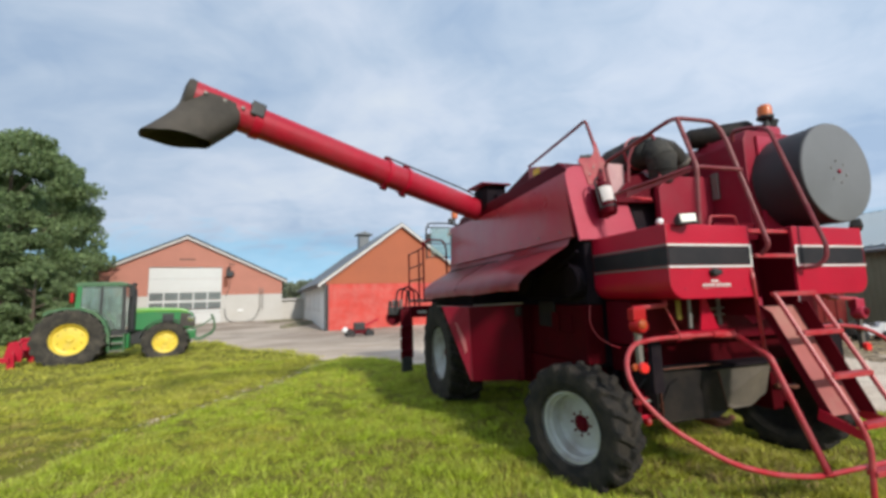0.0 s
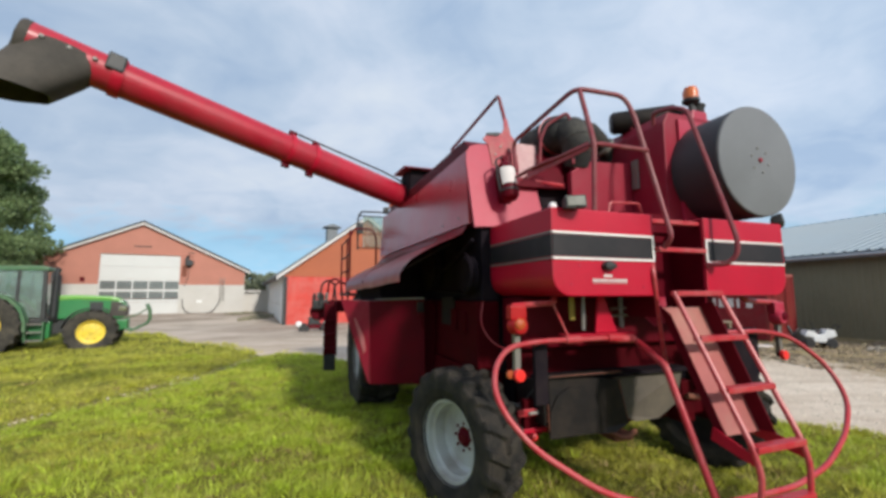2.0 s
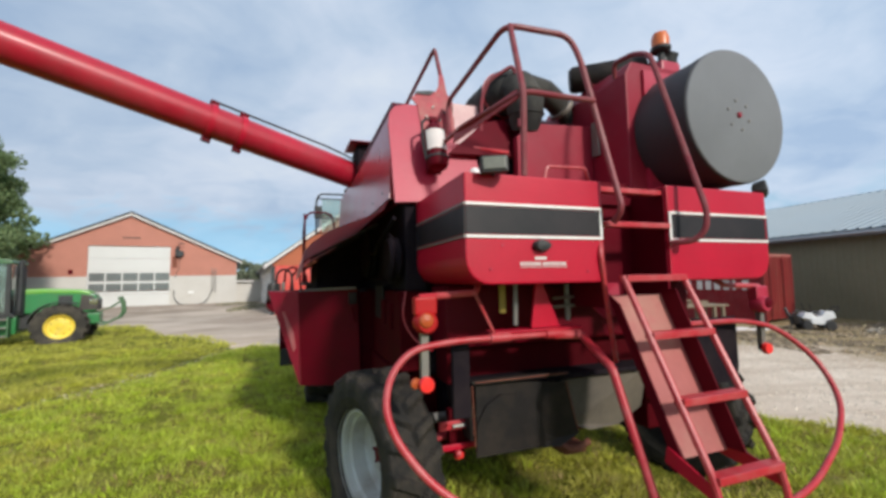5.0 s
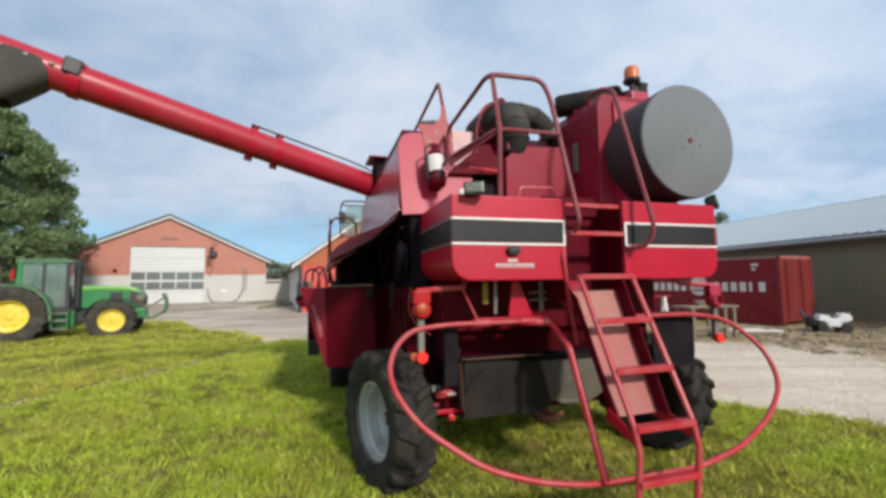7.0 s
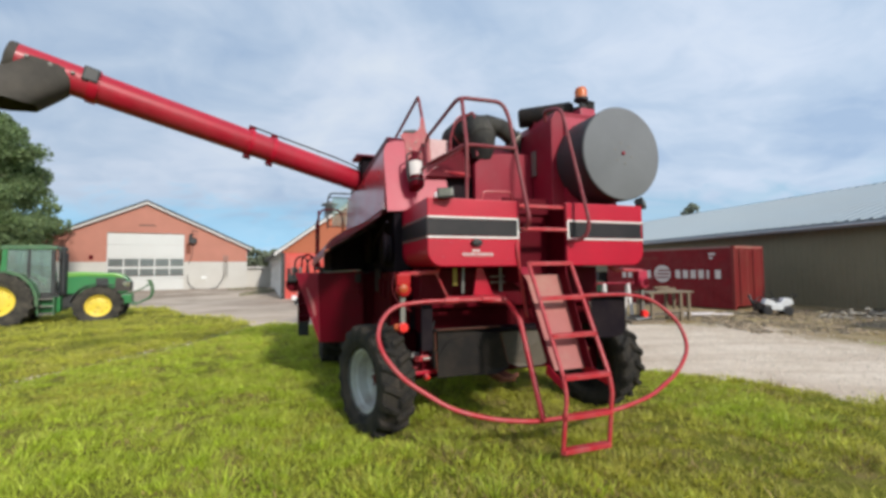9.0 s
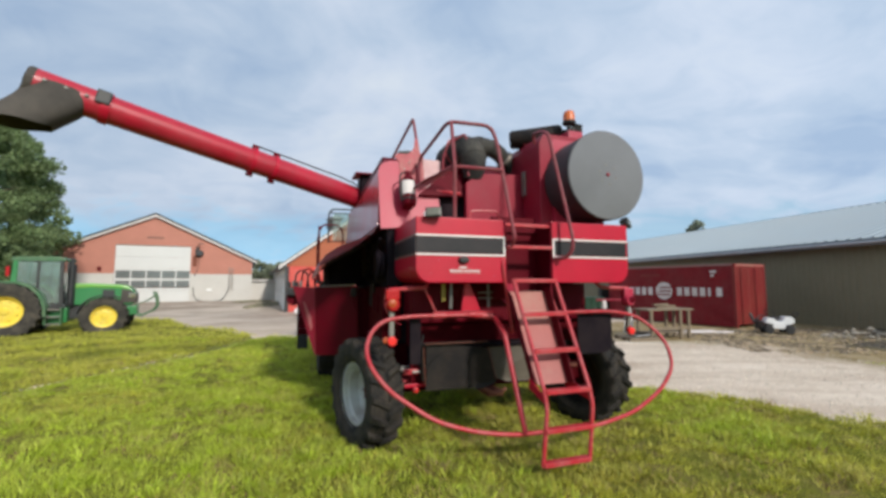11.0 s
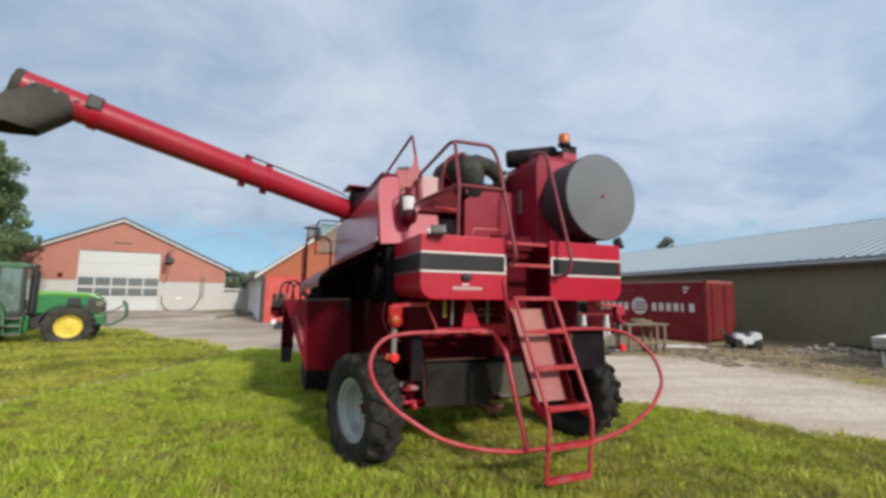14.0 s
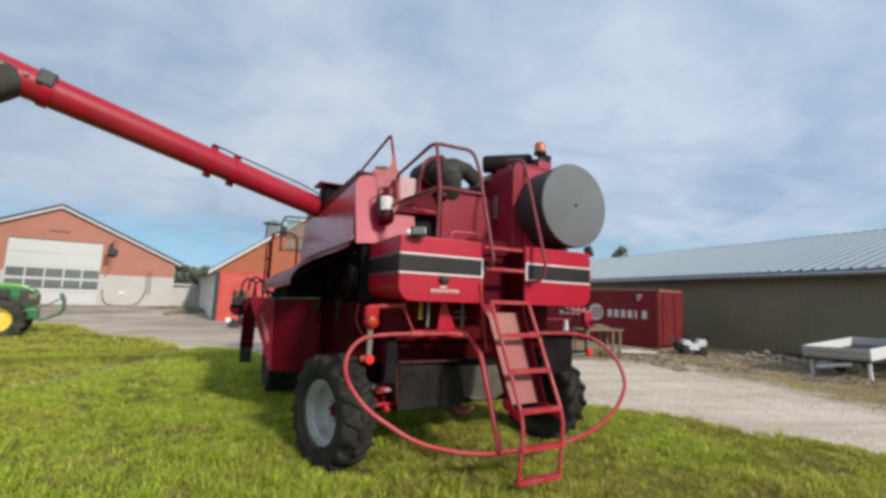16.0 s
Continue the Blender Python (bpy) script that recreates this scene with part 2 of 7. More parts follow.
M_CONT = material("faded_red_container_paint", (0.20, 0.008, 0.014), 0.65, spec=0.3, stain=(1.1, 0.5), grain=(9.0, 0.25), dust=((0.20, 0.045, 0.045), 0.6, 1.4))
M_CONTE = material("red_container_end_paint", (0.205, 0.013, 0.014), 0.6, stain=(0.8, 0.4), dust=((0.17, 0.045, 0.026), 0.6, 1.6))
M_LETTER = material("faded_white_lettering", (0.66, 0.60, 0.58), 0.7, stain=(1.5, 0.3))
M_WOOD = material("weathered_timber", (0.20, 0.155, 0.105), 0.8, grain=(20, 0.3), stain=(3, 0.3))
M_GALV = material("galvanised_steel", (0.46, 0.47, 0.48), 0.45, metal=0.6, grain=(30, 0.15))
M_PLASTICW = material("white_plastic", (0.74, 0.74, 0.73), 0.45, stain=(4, 0.15))
M_STONE = material("rubble_stone", (0.34, 0.295, 0.235), 0.9, grain=(30, 0.25), island=0.4)
M_BARK = material("tree_bark", (0.10, 0.075, 0.055), 0.9, grain=(25, 0.35), stain=(4, 0.3), bump=0.02, bump_scale=18)
M_LEAF = leafy(material("dark_green_leaves", (0.225, 0.300, 0.135), 0.65, island=0.45, stain=(0.5, 0.3)), 0.55)
# leaf green paled by hand, distance haze worked into the colour
M_LEAFP = leafy(material("haze_paled_far_leaves", (0.36, 0.40, 0.32), 0.7, island=0.3, stain=(0.3, 0.2)), 0.5)
M_LEAFF = leafy(material("far_green_leaves", (0.25, 0.285, 0.19), 0.7, island=0.4, stain=(0.3, 0.3)), 0.45)


def glass(name, tint, rough=0.02):
    m = bpy.data.materials.new(name)
    m.use_nodes = True
    b = m.node_tree.nodes["Principled BSDF"]
    b.inputs["Base Color"].default_value = (*tint, 1)
    b.inputs["Roughness"].default_value = rough
    b.inputs["Transmission Weight"].default_value = 1.0
    b.inputs["IOR"].default_value = 1.45
    return m


M_GLASS = glass("dusty_cab_glass", (0.52, 0.64, 0.60), 0.03)
M_GLASS.node_tree.nodes["Principled BSDF"].inputs["Transmission Weight"].default_value = 0.88
M_LENS = material("dusty_lamp_lens", (0.14, 0.14, 0.115), 0.25, stain=(8, 0.3))
M_MIRROR = material("mirror_glass", (0.75, 0.80, 0.82), 0.08, metal=1.0, grain=(5, 0.02), stain=(2, 0.03))


def ground_material(name, cols, scale, bump, verge=None):
    """Three colours mixed by noise at two scales. cols: main, second, sparse."""
    m = bpy.data.materials.new(name)
    m.use_nodes = True
    nt = m.node_tree
    n, l = nt.nodes, nt.links
    b = n["Principled BSDF"]
    tc = n.new("ShaderNodeTexCoord")

    def tex(s, d=6.0, r=0.65):
        t = n.new("ShaderNodeTexNoise")
        t.inputs["Scale"].default_value, t.inputs["Detail"].default_value, t.inputs["Roughness"].default_value = s, d, r
        l.new(tc.outputs["Object"], t.inputs["Vector"])
        return t.outputs[0]

    def mix(f, a, c, lo, hi):
        r = n.new("ShaderNodeMapRange")
        r.inputs["From Min"].default_value, r.inputs["From Max"].default_value = lo, hi
        l.new(f, r.inputs["Value"])
        x = n.new("ShaderNodeMix")
        x.data_type = "RGBA"
        l.new(r.outputs[0], x.inputs["Factor"])
        for key, v in (("A", a), ("B", c)):
            if isinstance(v, tuple):
                x.inputs[key].default_value = (*v, 1)
            else:
                l.new(v, x.inputs[key])
        return x.outputs["Result"]

    c = mix(tex(scale[0]), cols[0], cols[1], 0.38, 0.62)
    c = mix(tex(scale[1], 4.0), c, cols[2], 0.52, 0.75)
    c = mix(tex(scale[2], 3.0), c, cols[3], 0.55, 0.8)
    if len(cols) > 4:
        c = mix(tex(0.16, 7.0, 0.7), c, cols[4], 0.48, 0.72)
    if verge:
        # wheel tracks that run along the drive
        mp = n.new("ShaderNodeMapping")
        mp.inputs["Rotation"].default_value = (0, 0, 0.73)
        mp.inputs["Scale"].default_value = (0.09, 1.15, 1.0)
        l.new(tc.outputs["Object"], mp.inputs["Vector"])
        tr = n.new("ShaderNodeTexNoise")
        tr.inputs["Scale"].default_value, tr.inputs["Detail"].default_value, tr.inputs["Roughness"].default_value = 1.0, 6.0, 0.7
        l.new(mp.outputs[0], tr.inputs["Vector"])
        c = mix(tr.outputs[0], c, cols[4], 0.45, 0.66)
        s = n.new("ShaderNodeSeparateXYZ")
        l.new(tc.outputs["Object"], s.inputs[0])

        def math_node(op, a, k):
            q = n.new("ShaderNodeMath")
            q.operation = op
            for i, v in enumerate((a, k)):
                if isinstance(v, (int, float)):
                    q.inputs[i].default_value = v
                else:
                    l.new(v, q.inputs[i])
            return q.outputs[0]

        x, y = s.outputs[0], s.outputs[1]
        earth = mix(tex(0.7), (0.43, 0.355, 0.285), (0.33, 0.265, 0.21), 0.38, 0.62)
        earth = mix(tex(6.0, 5.0), earth, (0.56, 0.50, 0.43), 0.52, 0.78)
        mp2 = n.new("ShaderNodeMapping")
        mp2.inputs["Rotation"].default_value = (0, 0, -0.30)
        mp2.inputs["Scale"].default_value = (0.10, 0.55, 1.0)
        l.new(tc.outputs["Object"], mp2.inputs["Vector"])
        tr2 = n.new("ShaderNodeTexNoise")
        tr2.inputs["Scale"].default_value, tr2.inputs["Detail"].default_value, tr2.inputs["Roughness"].default_value = 1.0, 8.0, 0.75
        l.new(mp2.outputs[0], tr2.inputs["Vector"])
        earth = mix(tr2.outputs[0], earth, (0.22, 0.170, 0.125), 0.49, 0.64)
        earth = mix(tex(0.12, 3.0), earth, (0.54, 0.45, 0.365), 0.50, 0.62)
        c = mix(math_node("ADD", y, math_node("MULTIPLY", math_node("SUBTRACT", tex(0.25, 5.0), 0.5), 10.0)), c, earth, 13.0, 21.0)
        edge = math_node("MAXIMUM", math_node("SUBTRACT", x, 11.4), math_node("SUBTRACT", math_node("ADD", y, math_node("MULTIPLY", x, 0.4)), 15.7))
        edge = math_node("MINIMUM", math_node("MINIMUM", edge, math_node("SUBTRACT", 19.0, y)), math_node("SUBTRACT", x, 5.0))
        edge = math_node("ADD", edge, math_node("MULTIPLY", math_node("SUBTRACT", tex(0.9, 8.0), 0.5), 4.0))
        straw = mix(tex(0.8), verge[0], verge[1], 0.38, 0.62)
        straw = mix(tex(3.0, 6.0), straw, verge[2], 0.5, 0.72)
        straw = mix(tex(18.0, 4.0), straw, verge[3], 0.5, 0.8)
        c = mix(edge, c, straw, -0.5, 0.7)
    l.new(c, b.inputs["Base Color"])
    b.inputs["Roughness"].default_value = 0.95
    b.inputs["Specular IOR Level"].default_value = 0.08
    bp = n.new("ShaderNodeBump")
    bp.inputs["Distance"].default_value = bump
    l.new(tex(scale[2], 5.0), bp.inputs["Height"])
    l.new(bp.outputs[0], b.inputs["Normal"])
    return m


M_GRAVEL = ground_material("pale_gravel", ((0.72, 0.61, 0.50), (0.60, 0.495, 0.39), (0.80, 0.70, 0.58), (0.40, 0.315, 0.235), (0.47, 0.36, 0.27)), (0.55, 2.1, 19.0), 0.014,
                           verge=((0.35, 0.26, 0.135), (0.23, 0.17, 0.085), (0.48, 0.40, 0.28), (0.12, 0.10, 0.045)))
M_TURF = ground_material("lawn_turf", ((0.150, 0.165, 0.020), (0.185, 0.175, 0.034), (0.235, 0.175, 0.070), (0.070, 0.072, 0.014)), (0.6, 2.2, 13.0), 0.05)
M_BLADE = leafy(material("lush_grass_blades", (0.44, 0.54, 0.048), 0.55, island=0.5, grain=(9.0, 0.75), stain=(0.9, 0.35), dust=((0.64, 0.60, 0.15), 0.65, 2.6)), 0.42)
M_YBLADE = leafy(material("yellowing_grass_blades", (0.53, 0.53, 0.066), 0.6, island=0.5, grain=(8.0, 0.75), stain=(0.8, 0.35), dust=((0.56, 0.48, 0.17), 0.6, 2.0)), 0.40)
M_OBLADE = leafy(material("olive_grass_blades", (0.42, 0.43, 0.050), 0.6, island=0.5, grain=(8.0, 0.75), stain=(0.8, 0.4), dust=((0.46, 0.37, 0.12), 0.6, 2.0)), 0.40)
M_DRYBLADE = material("dry_verge_grass", (0.46, 0.37, 0.21), 0.7, island=0.35, stain=(0.7, 0.3), dust=((0.24, 0.23, 0.08), 0.4, 0.6))
M_THATCH = material("brown_thatch_grass", (0.30, 0.215, 0.085), 0.8, island=0.45, grain=(9.0, 0.6), stain=(1.1, 0.4), dust=((0.19, 0.19, 0.03), 0.5, 1.3))
M_CRAIL = material("pale_scuffed_container_rail", (0.34, 0.19, 0.18), 0.6, grain=(14.0, 0.3), stain=(2.0, 0.4), dust=((0.36, 0.10, 0.09), 0.4, 3.0))
M_STRAW = material("bleached_straw_grass", (0.62, 0.53, 0.29), 0.7, island=0.3, stain=(0.9, 0.3))


# ---- mesh tools ----
def part(name, bm, mat, parent=None, label="", smooth=False, at=None):
    me = bpy.data.meshes.new(name)
    if bm.faces:
        bmesh.ops.recalc_face_normals(bm, faces=bm.faces[:])
    if smooth:
        for f in bm.faces:
            f.smooth = True
        for e in bm.edges:
            if len(e.link_faces) == 2 and e.calc_face_angle(0) > 0.7:
                e.smooth = False
    bm.to_mesh(me)
    bm.free()
    me.materials.append(mat)
    ob = new(name, me)
    if at is not None:
        ob.matrix_basis = at
    if parent is not None:
        ob.parent = parent
    if label:
        tagged(ob, label)
    return ob


def thing(name, m, label, category, group="", kind=""):
    e = new(name)
    e.empty_display_size = 0.2
    e.matrix_basis = m
    return tagged(e, label, category, group, kind)


def box(x0, x1, y0, y1, z0, z1, bevel=0.0, bm=None, m=None, seg=2):
    own = bmesh.new()
    r = bmesh.ops.create_cube(own, size=1.0)
    for v in r["verts"]:
        v.co = Vector(((x0 + x1) / 2 + v.co.x * (x1 - x0), (y0 + y1) / 2 + v.co.y * (y1 - y0), (z0 + z1) / 2 + v.co.z * (z1 - z0)))
    if bevel:
        bmesh.ops.bevel(own, geom=own.edges[:], offset=bevel, segments=seg, affect="EDGES", profile=0.6)
    if m is not None:
        bmesh.ops.transform(own, matrix=m, verts=own.verts[:])
    if bm is None:
        return own
    join(bm, own)
    return bm


def join(bm, other):
    vs = [bm.verts.new(v.co) for v in other.verts]
    other.verts.index_update()
    for f in other.faces:
        bm.faces.new([vs[v.index] for v in f.verts])
    other.free()
    return bm


def prism(pts, axis, a0, a1, bevel=0.0):
    """The polygon pts extruded along an axis from a0 to a1. For axis x the points are (y, z), for y (x, z), for z (x, y)."""
    bm = bmesh.new()

    def co(p, a):
        return {"x": (a, p[0], p[1]), "y": (p[0], a, p[1]), "z": (p[0], p[1], a)}[axis]
    lo, hi = [bm.verts.new(co(p, a0)) for p in pts], [bm.verts.new(co(p, a1)) for p in pts]
    bm.faces.new(lo)
    bm.faces.new(hi[::-1])
    for i in range(len(pts)):
        j = (i + 1) % len(pts)
        bm.faces.new((lo[i], hi[i], hi[j], lo[j]))
    bmesh.ops.recalc_face_normals(bm, faces=bm.faces[:])
    if bevel:
        bmesh.ops.bevel(bm, geom=bm.edges[:], offset=bevel, segments=2, affect="EDGES", profile=0.6)
    return bm


def plate(pts, thick):
    """A flat sheet through the points in order, with thickness."""
    p = [Vector(q) for q in pts]
    n = Vector((0, 0, 0))
    for i in range(len(p)):
        n += p[i].cross(p[(i + 1) % len(p)])
    n.normalize()
    bm = bmesh.new()
    lo, hi = [bm.verts.new(q - n * thick / 2) for q in p], [bm.verts.new(q + n * thick / 2) for q in p]
    bm.faces.new(lo)
    bm.faces.new(hi[::-1])
    for i in range(len(p)):
        j = (i + 1) % len(p)
        bm.faces.new((lo[i], hi[i], hi[j], lo[j]))
    return bm


def fillet(pts, rad, closed=False, seg=5):
    p = [Vector(q) for q in pts]
    out = []
    n = len(p)
    for i in range(n):
        if not closed and i in (0, n - 1):
            out.append(p[i])
            continue
        a, b, c = p[i - 1], p[i], p[(i + 1) % n]
        r = min(rad, (a - b).length * 0.48, (c - b).length * 0.48)
        s, e = b + (a - b).normalized() * r, b + (c - b).normalized() * r
        for k in range(seg + 1):
            t = k / seg
            out.append(s * (1 - t) ** 2 + b * 2 * t * (1 - t) + e * t * t)
    return out


def tube(pts, r, seg=8, rad=0.0, closed=False, bm=None):
    """A round tube along a line; rad rounds its corners. r may be a list, one radius a point."""
    p = fillet(pts, rad, closed) if rad else [Vector(q) for q in pts]
    own = bmesh.new()
    n = len(p)
    rings = []
    side = None
    for i in range(n):
        a = p[i - 1] if (i or closed) else p[i]
        c = p[(i + 1) % n] if (i < n - 1 or closed) else p[i]
        d = (c - a).normalized()
        if side is None:
            side = d.orthogonal().normalized()
        side = (side - d * side.dot(d)).normalized()
        up2 = d.cross(side)
        rr = r[min(i, len(r) - 1)] if isinstance(r, (list, tuple)) else r
        rings.append([own.verts.new(p[i] + (side * math.cos(2 * math.pi * k / seg) + up2 * math.sin(2 * math.pi * k / seg)) * rr) for k in range(seg)])
    for i in range(n if closed else n - 1):
        a, c = rings[i], rings[(i + 1) % n]
        for k in range(seg):
            own.faces.new((a[k], a[(k + 1) % seg], c[(k + 1) % seg], c[k]))
    if not closed:
        own.faces.new(rings[0][::-1])
        own.faces.new(rings[-1])
    if bm is None:
        return own
    join(bm, own)
    return bm


def lathe(profile, seg=32, m=None, cap=True):
    """(radius, along) turned about the x axis."""
    bm = bmesh.new()
    rings = []
    for r, a in profile:
        if r < 1e-5:
            rings.append([bm.verts.new((a, 0, 0))])
        else:
            rings.append([bm.verts.new((a, r * math.cos(2 * math.pi * k / seg), r * math.sin(2 * math.pi * k / seg))) for k in range(seg)])
    for a, c in zip(rings, rings[1:]):
        if len(a) == 1 and len(c) == 1:
            continue
        for k in range(seg):
            q = (k + 1) % seg
            if len(a) == 1:
                bm.faces.new((a[0], c[q], c[k]))
            elif len(c) == 1:
                bm.faces.new((a[k], a[q], c[0]))
            else:
                bm.faces.new((a[k], a[q], c[q], c[k]))
    if m is not None:
        bmesh.ops.transform(bm, matrix=m, verts=bm.verts[:])
    return bm


TO_Y = Matrix.Rotation(math.pi / 2, 4, "Z")      # lathe axis x -> y
TO_Z = Matrix.Rotation(-math.pi / 2, 4, "Y")     # lathe axis x -> z


def mesh_object(name, verts, faces, mat, smooth=False, parent=None):
    me = bpy.data.meshes.new(name)
    me.from_pydata(verts, [], faces)
    me.materials.append(mat)
    if smooth:
        me.polygons.foreach_set("use_smooth", [True] * len(me.polygons))
    ob = new(name, me)
    if parent is not None:
        ob.parent = parent
    return ob


# ---- ground ----
def smooth01(t):
    t = min(1.0, max(0.0, t))
    return t * t * (3 - 2 * t)


def ground_z(x, y):
    return -0.03 - 0.060 * min(1.0, max(0.0, y / 5.0)) - 0.060 * min(1.0, max(0.0, (y - 5.0) / 8.0)) + 0.145 * smooth01((y - 27) / 10.0) - 0.12 * smooth01((-y - 5) / 40) \
        - 0.10 * smooth01((y - 22) / 4) * (1 - smooth01((y - 27) / 10.0))


EDGE = [(-60, 22.5), (-30, 22.0), (-15, 21.8), (-11.2, 21.0), (-9.7, 18.8), (-4.6, 15.0), (-1.7, 12.7), (1.8, 9.6), (5.3, 6.4), (6.5, 5.7), (7.4, 4.6), (8.2, 3.8), (11, 1.6), (20, -6), (60, -40)]


def edge_y(x):
    for (x0, y0), (x1, y1) in zip(EDGE, EDGE[1:]):
        if x0 <= x <= x1:
            return y0 + (y1 - y0) * (x - x0) / (x1 - x0)
    return -50.0


def steps(stops):
    out = []
    for a, b, s in stops:
        k = max(1, round((b - a) / s))
        out += [a + (b - a) * i / k for i in range(k)]
    return out + [stops[-1][1]]


def sheet(name, xs, ys, z, mat):
    verts = [(x, y, z(x, y)) for y in ys for x in xs]
    nx = len(xs)
    faces = [(j * nx + i, j * nx + i + 1, (j + 1) * nx + i + 1, (j + 1) * nx + i) for j in range(len(ys) - 1) for i in range(nx - 1)]
    return mesh_object(name, verts, faces, mat, smooth=True)


def dip(x, y):
    """Hollows that the rear wheels have pressed into the lawn."""
    return sum(math.exp(-((x - cx) ** 2 + (y - cy) ** 2) / 0.30) for cx, cy in ((1.35, 4.33), (4.10, 5.17)))


def track_x(y):
    """The middle of the trodden track that crosses the lawn."""
    return -4.75 + 0.85 * smooth01((y - 6.0) / 5.5) + 0.08 * math.sin(y * 0.9)


def rut_y(x):
    """A second, older rut that turns off towards the tractor."""
    return 12.6 - 2.9 * smooth01((-6.2 - x) / 3.6)


def ruts(x, y):
    d = 0.0
    if y > 2.0:
        d += 0.075 * math.exp(-((x - track_x(y)) / 0.30) ** 2) * smooth01((y - 2.0) / 2.0)
        d += 0.04 * smooth01((track_x(y) - x) / 0.5) * smooth01((x + 9.0) / 3.0) * smooth01((y - 2.0) / 2.0)
    if -10.5 < x < -3.8:
        d += 0.11 * math.exp(-((y - rut_y(x)) / 0.34) ** 2) * smooth01((x + 10.5) / 1.5) * smooth01((-3.8 - x) / 1.0)
        d -= 0.05 * math.exp(-((y - rut_y(x) - 0.85) / 0.45) ** 2) * smooth01((x + 10.5) / 1.5) * smooth01((-3.8 - x) / 1.0)
    return d


def rough_z(x, y):
    return ground_z(x, y) - 0.085 * dip(x, y) - ruts(x, y) + 0.02 * (noise.noise(Vector((x * 0.5, y * 0.5, 1.3))))


def yard_z(x, y):
    """The gravel sheet, which dives under the turf."""
    return ground_z(x, y) + 0.02 * (noise.noise(Vector((x * 0.5, y * 0.5, 1.3)))) - 0.22 * smooth01((edge_y(x) - y - 0.8) / 1.2)


ground = sheet("ground", steps([(-900, -60, 80), (-60, -20, 4), (-20, 26, 1.0), (26, 60, 4), (60, 900, 80)]),
               steps([(-700, -40, 80), (-40, -6, 4), (-6, 30, 1.0), (30, 60, 4), (60, 1500, 120)]), yard_z, M_GRAVEL)
tagged(ground, "pale compacted gravel yard round the farm buildings", "ground", kind="structure")

# lawn: a thin turf sheet whose edge frays into the gravel
lawn_x = steps([(-60, -20, 2.0), (-20, 14, 0.25), (14, 40, 2.0)])
verts, faces, cols_n = [], [], 110
for x in lawn_x:
    e = edge_y(x) + 0.55 * noise.noise(Vector((x * 0.55, 3.0, 0))) + 0.22 * noise.noise(Vector((x * 2.3, 8.0, 0)))
    for k in range(cols_n + 1):
        y = e - (e + 30.0) * (k / cols_n) ** 1.7
        verts.append((x, y, rough_z(x, y) + 0.045 * smooth01(k / 10) + 0.006 + 0.02 * noise.noise(Vector((x * 1.3, y * 1.3, 5)))))
for i in range(len(lawn_x) - 1):
    for k in range(cols_n):
        a = i * (cols_n + 1) + k
        faces.append((a, a + 1, a + cols_n + 2, a + cols_n + 1))
lawn = mesh_object("lawn", verts, faces, M_TURF, smooth=True)
tagged(lawn, "rough green lawn with yellowed trampled patches", "lawn", kind="structure")


# ---- combine harvester ----
# x to its right, y forward, z up; the rear hood's face lies at y = 0
combine = thing("combine_harvester", pose(3.112, 3.878, 0, 0, 0, 17.0), "large red combine harvester with black rear band parked on grass", "combine harvester")


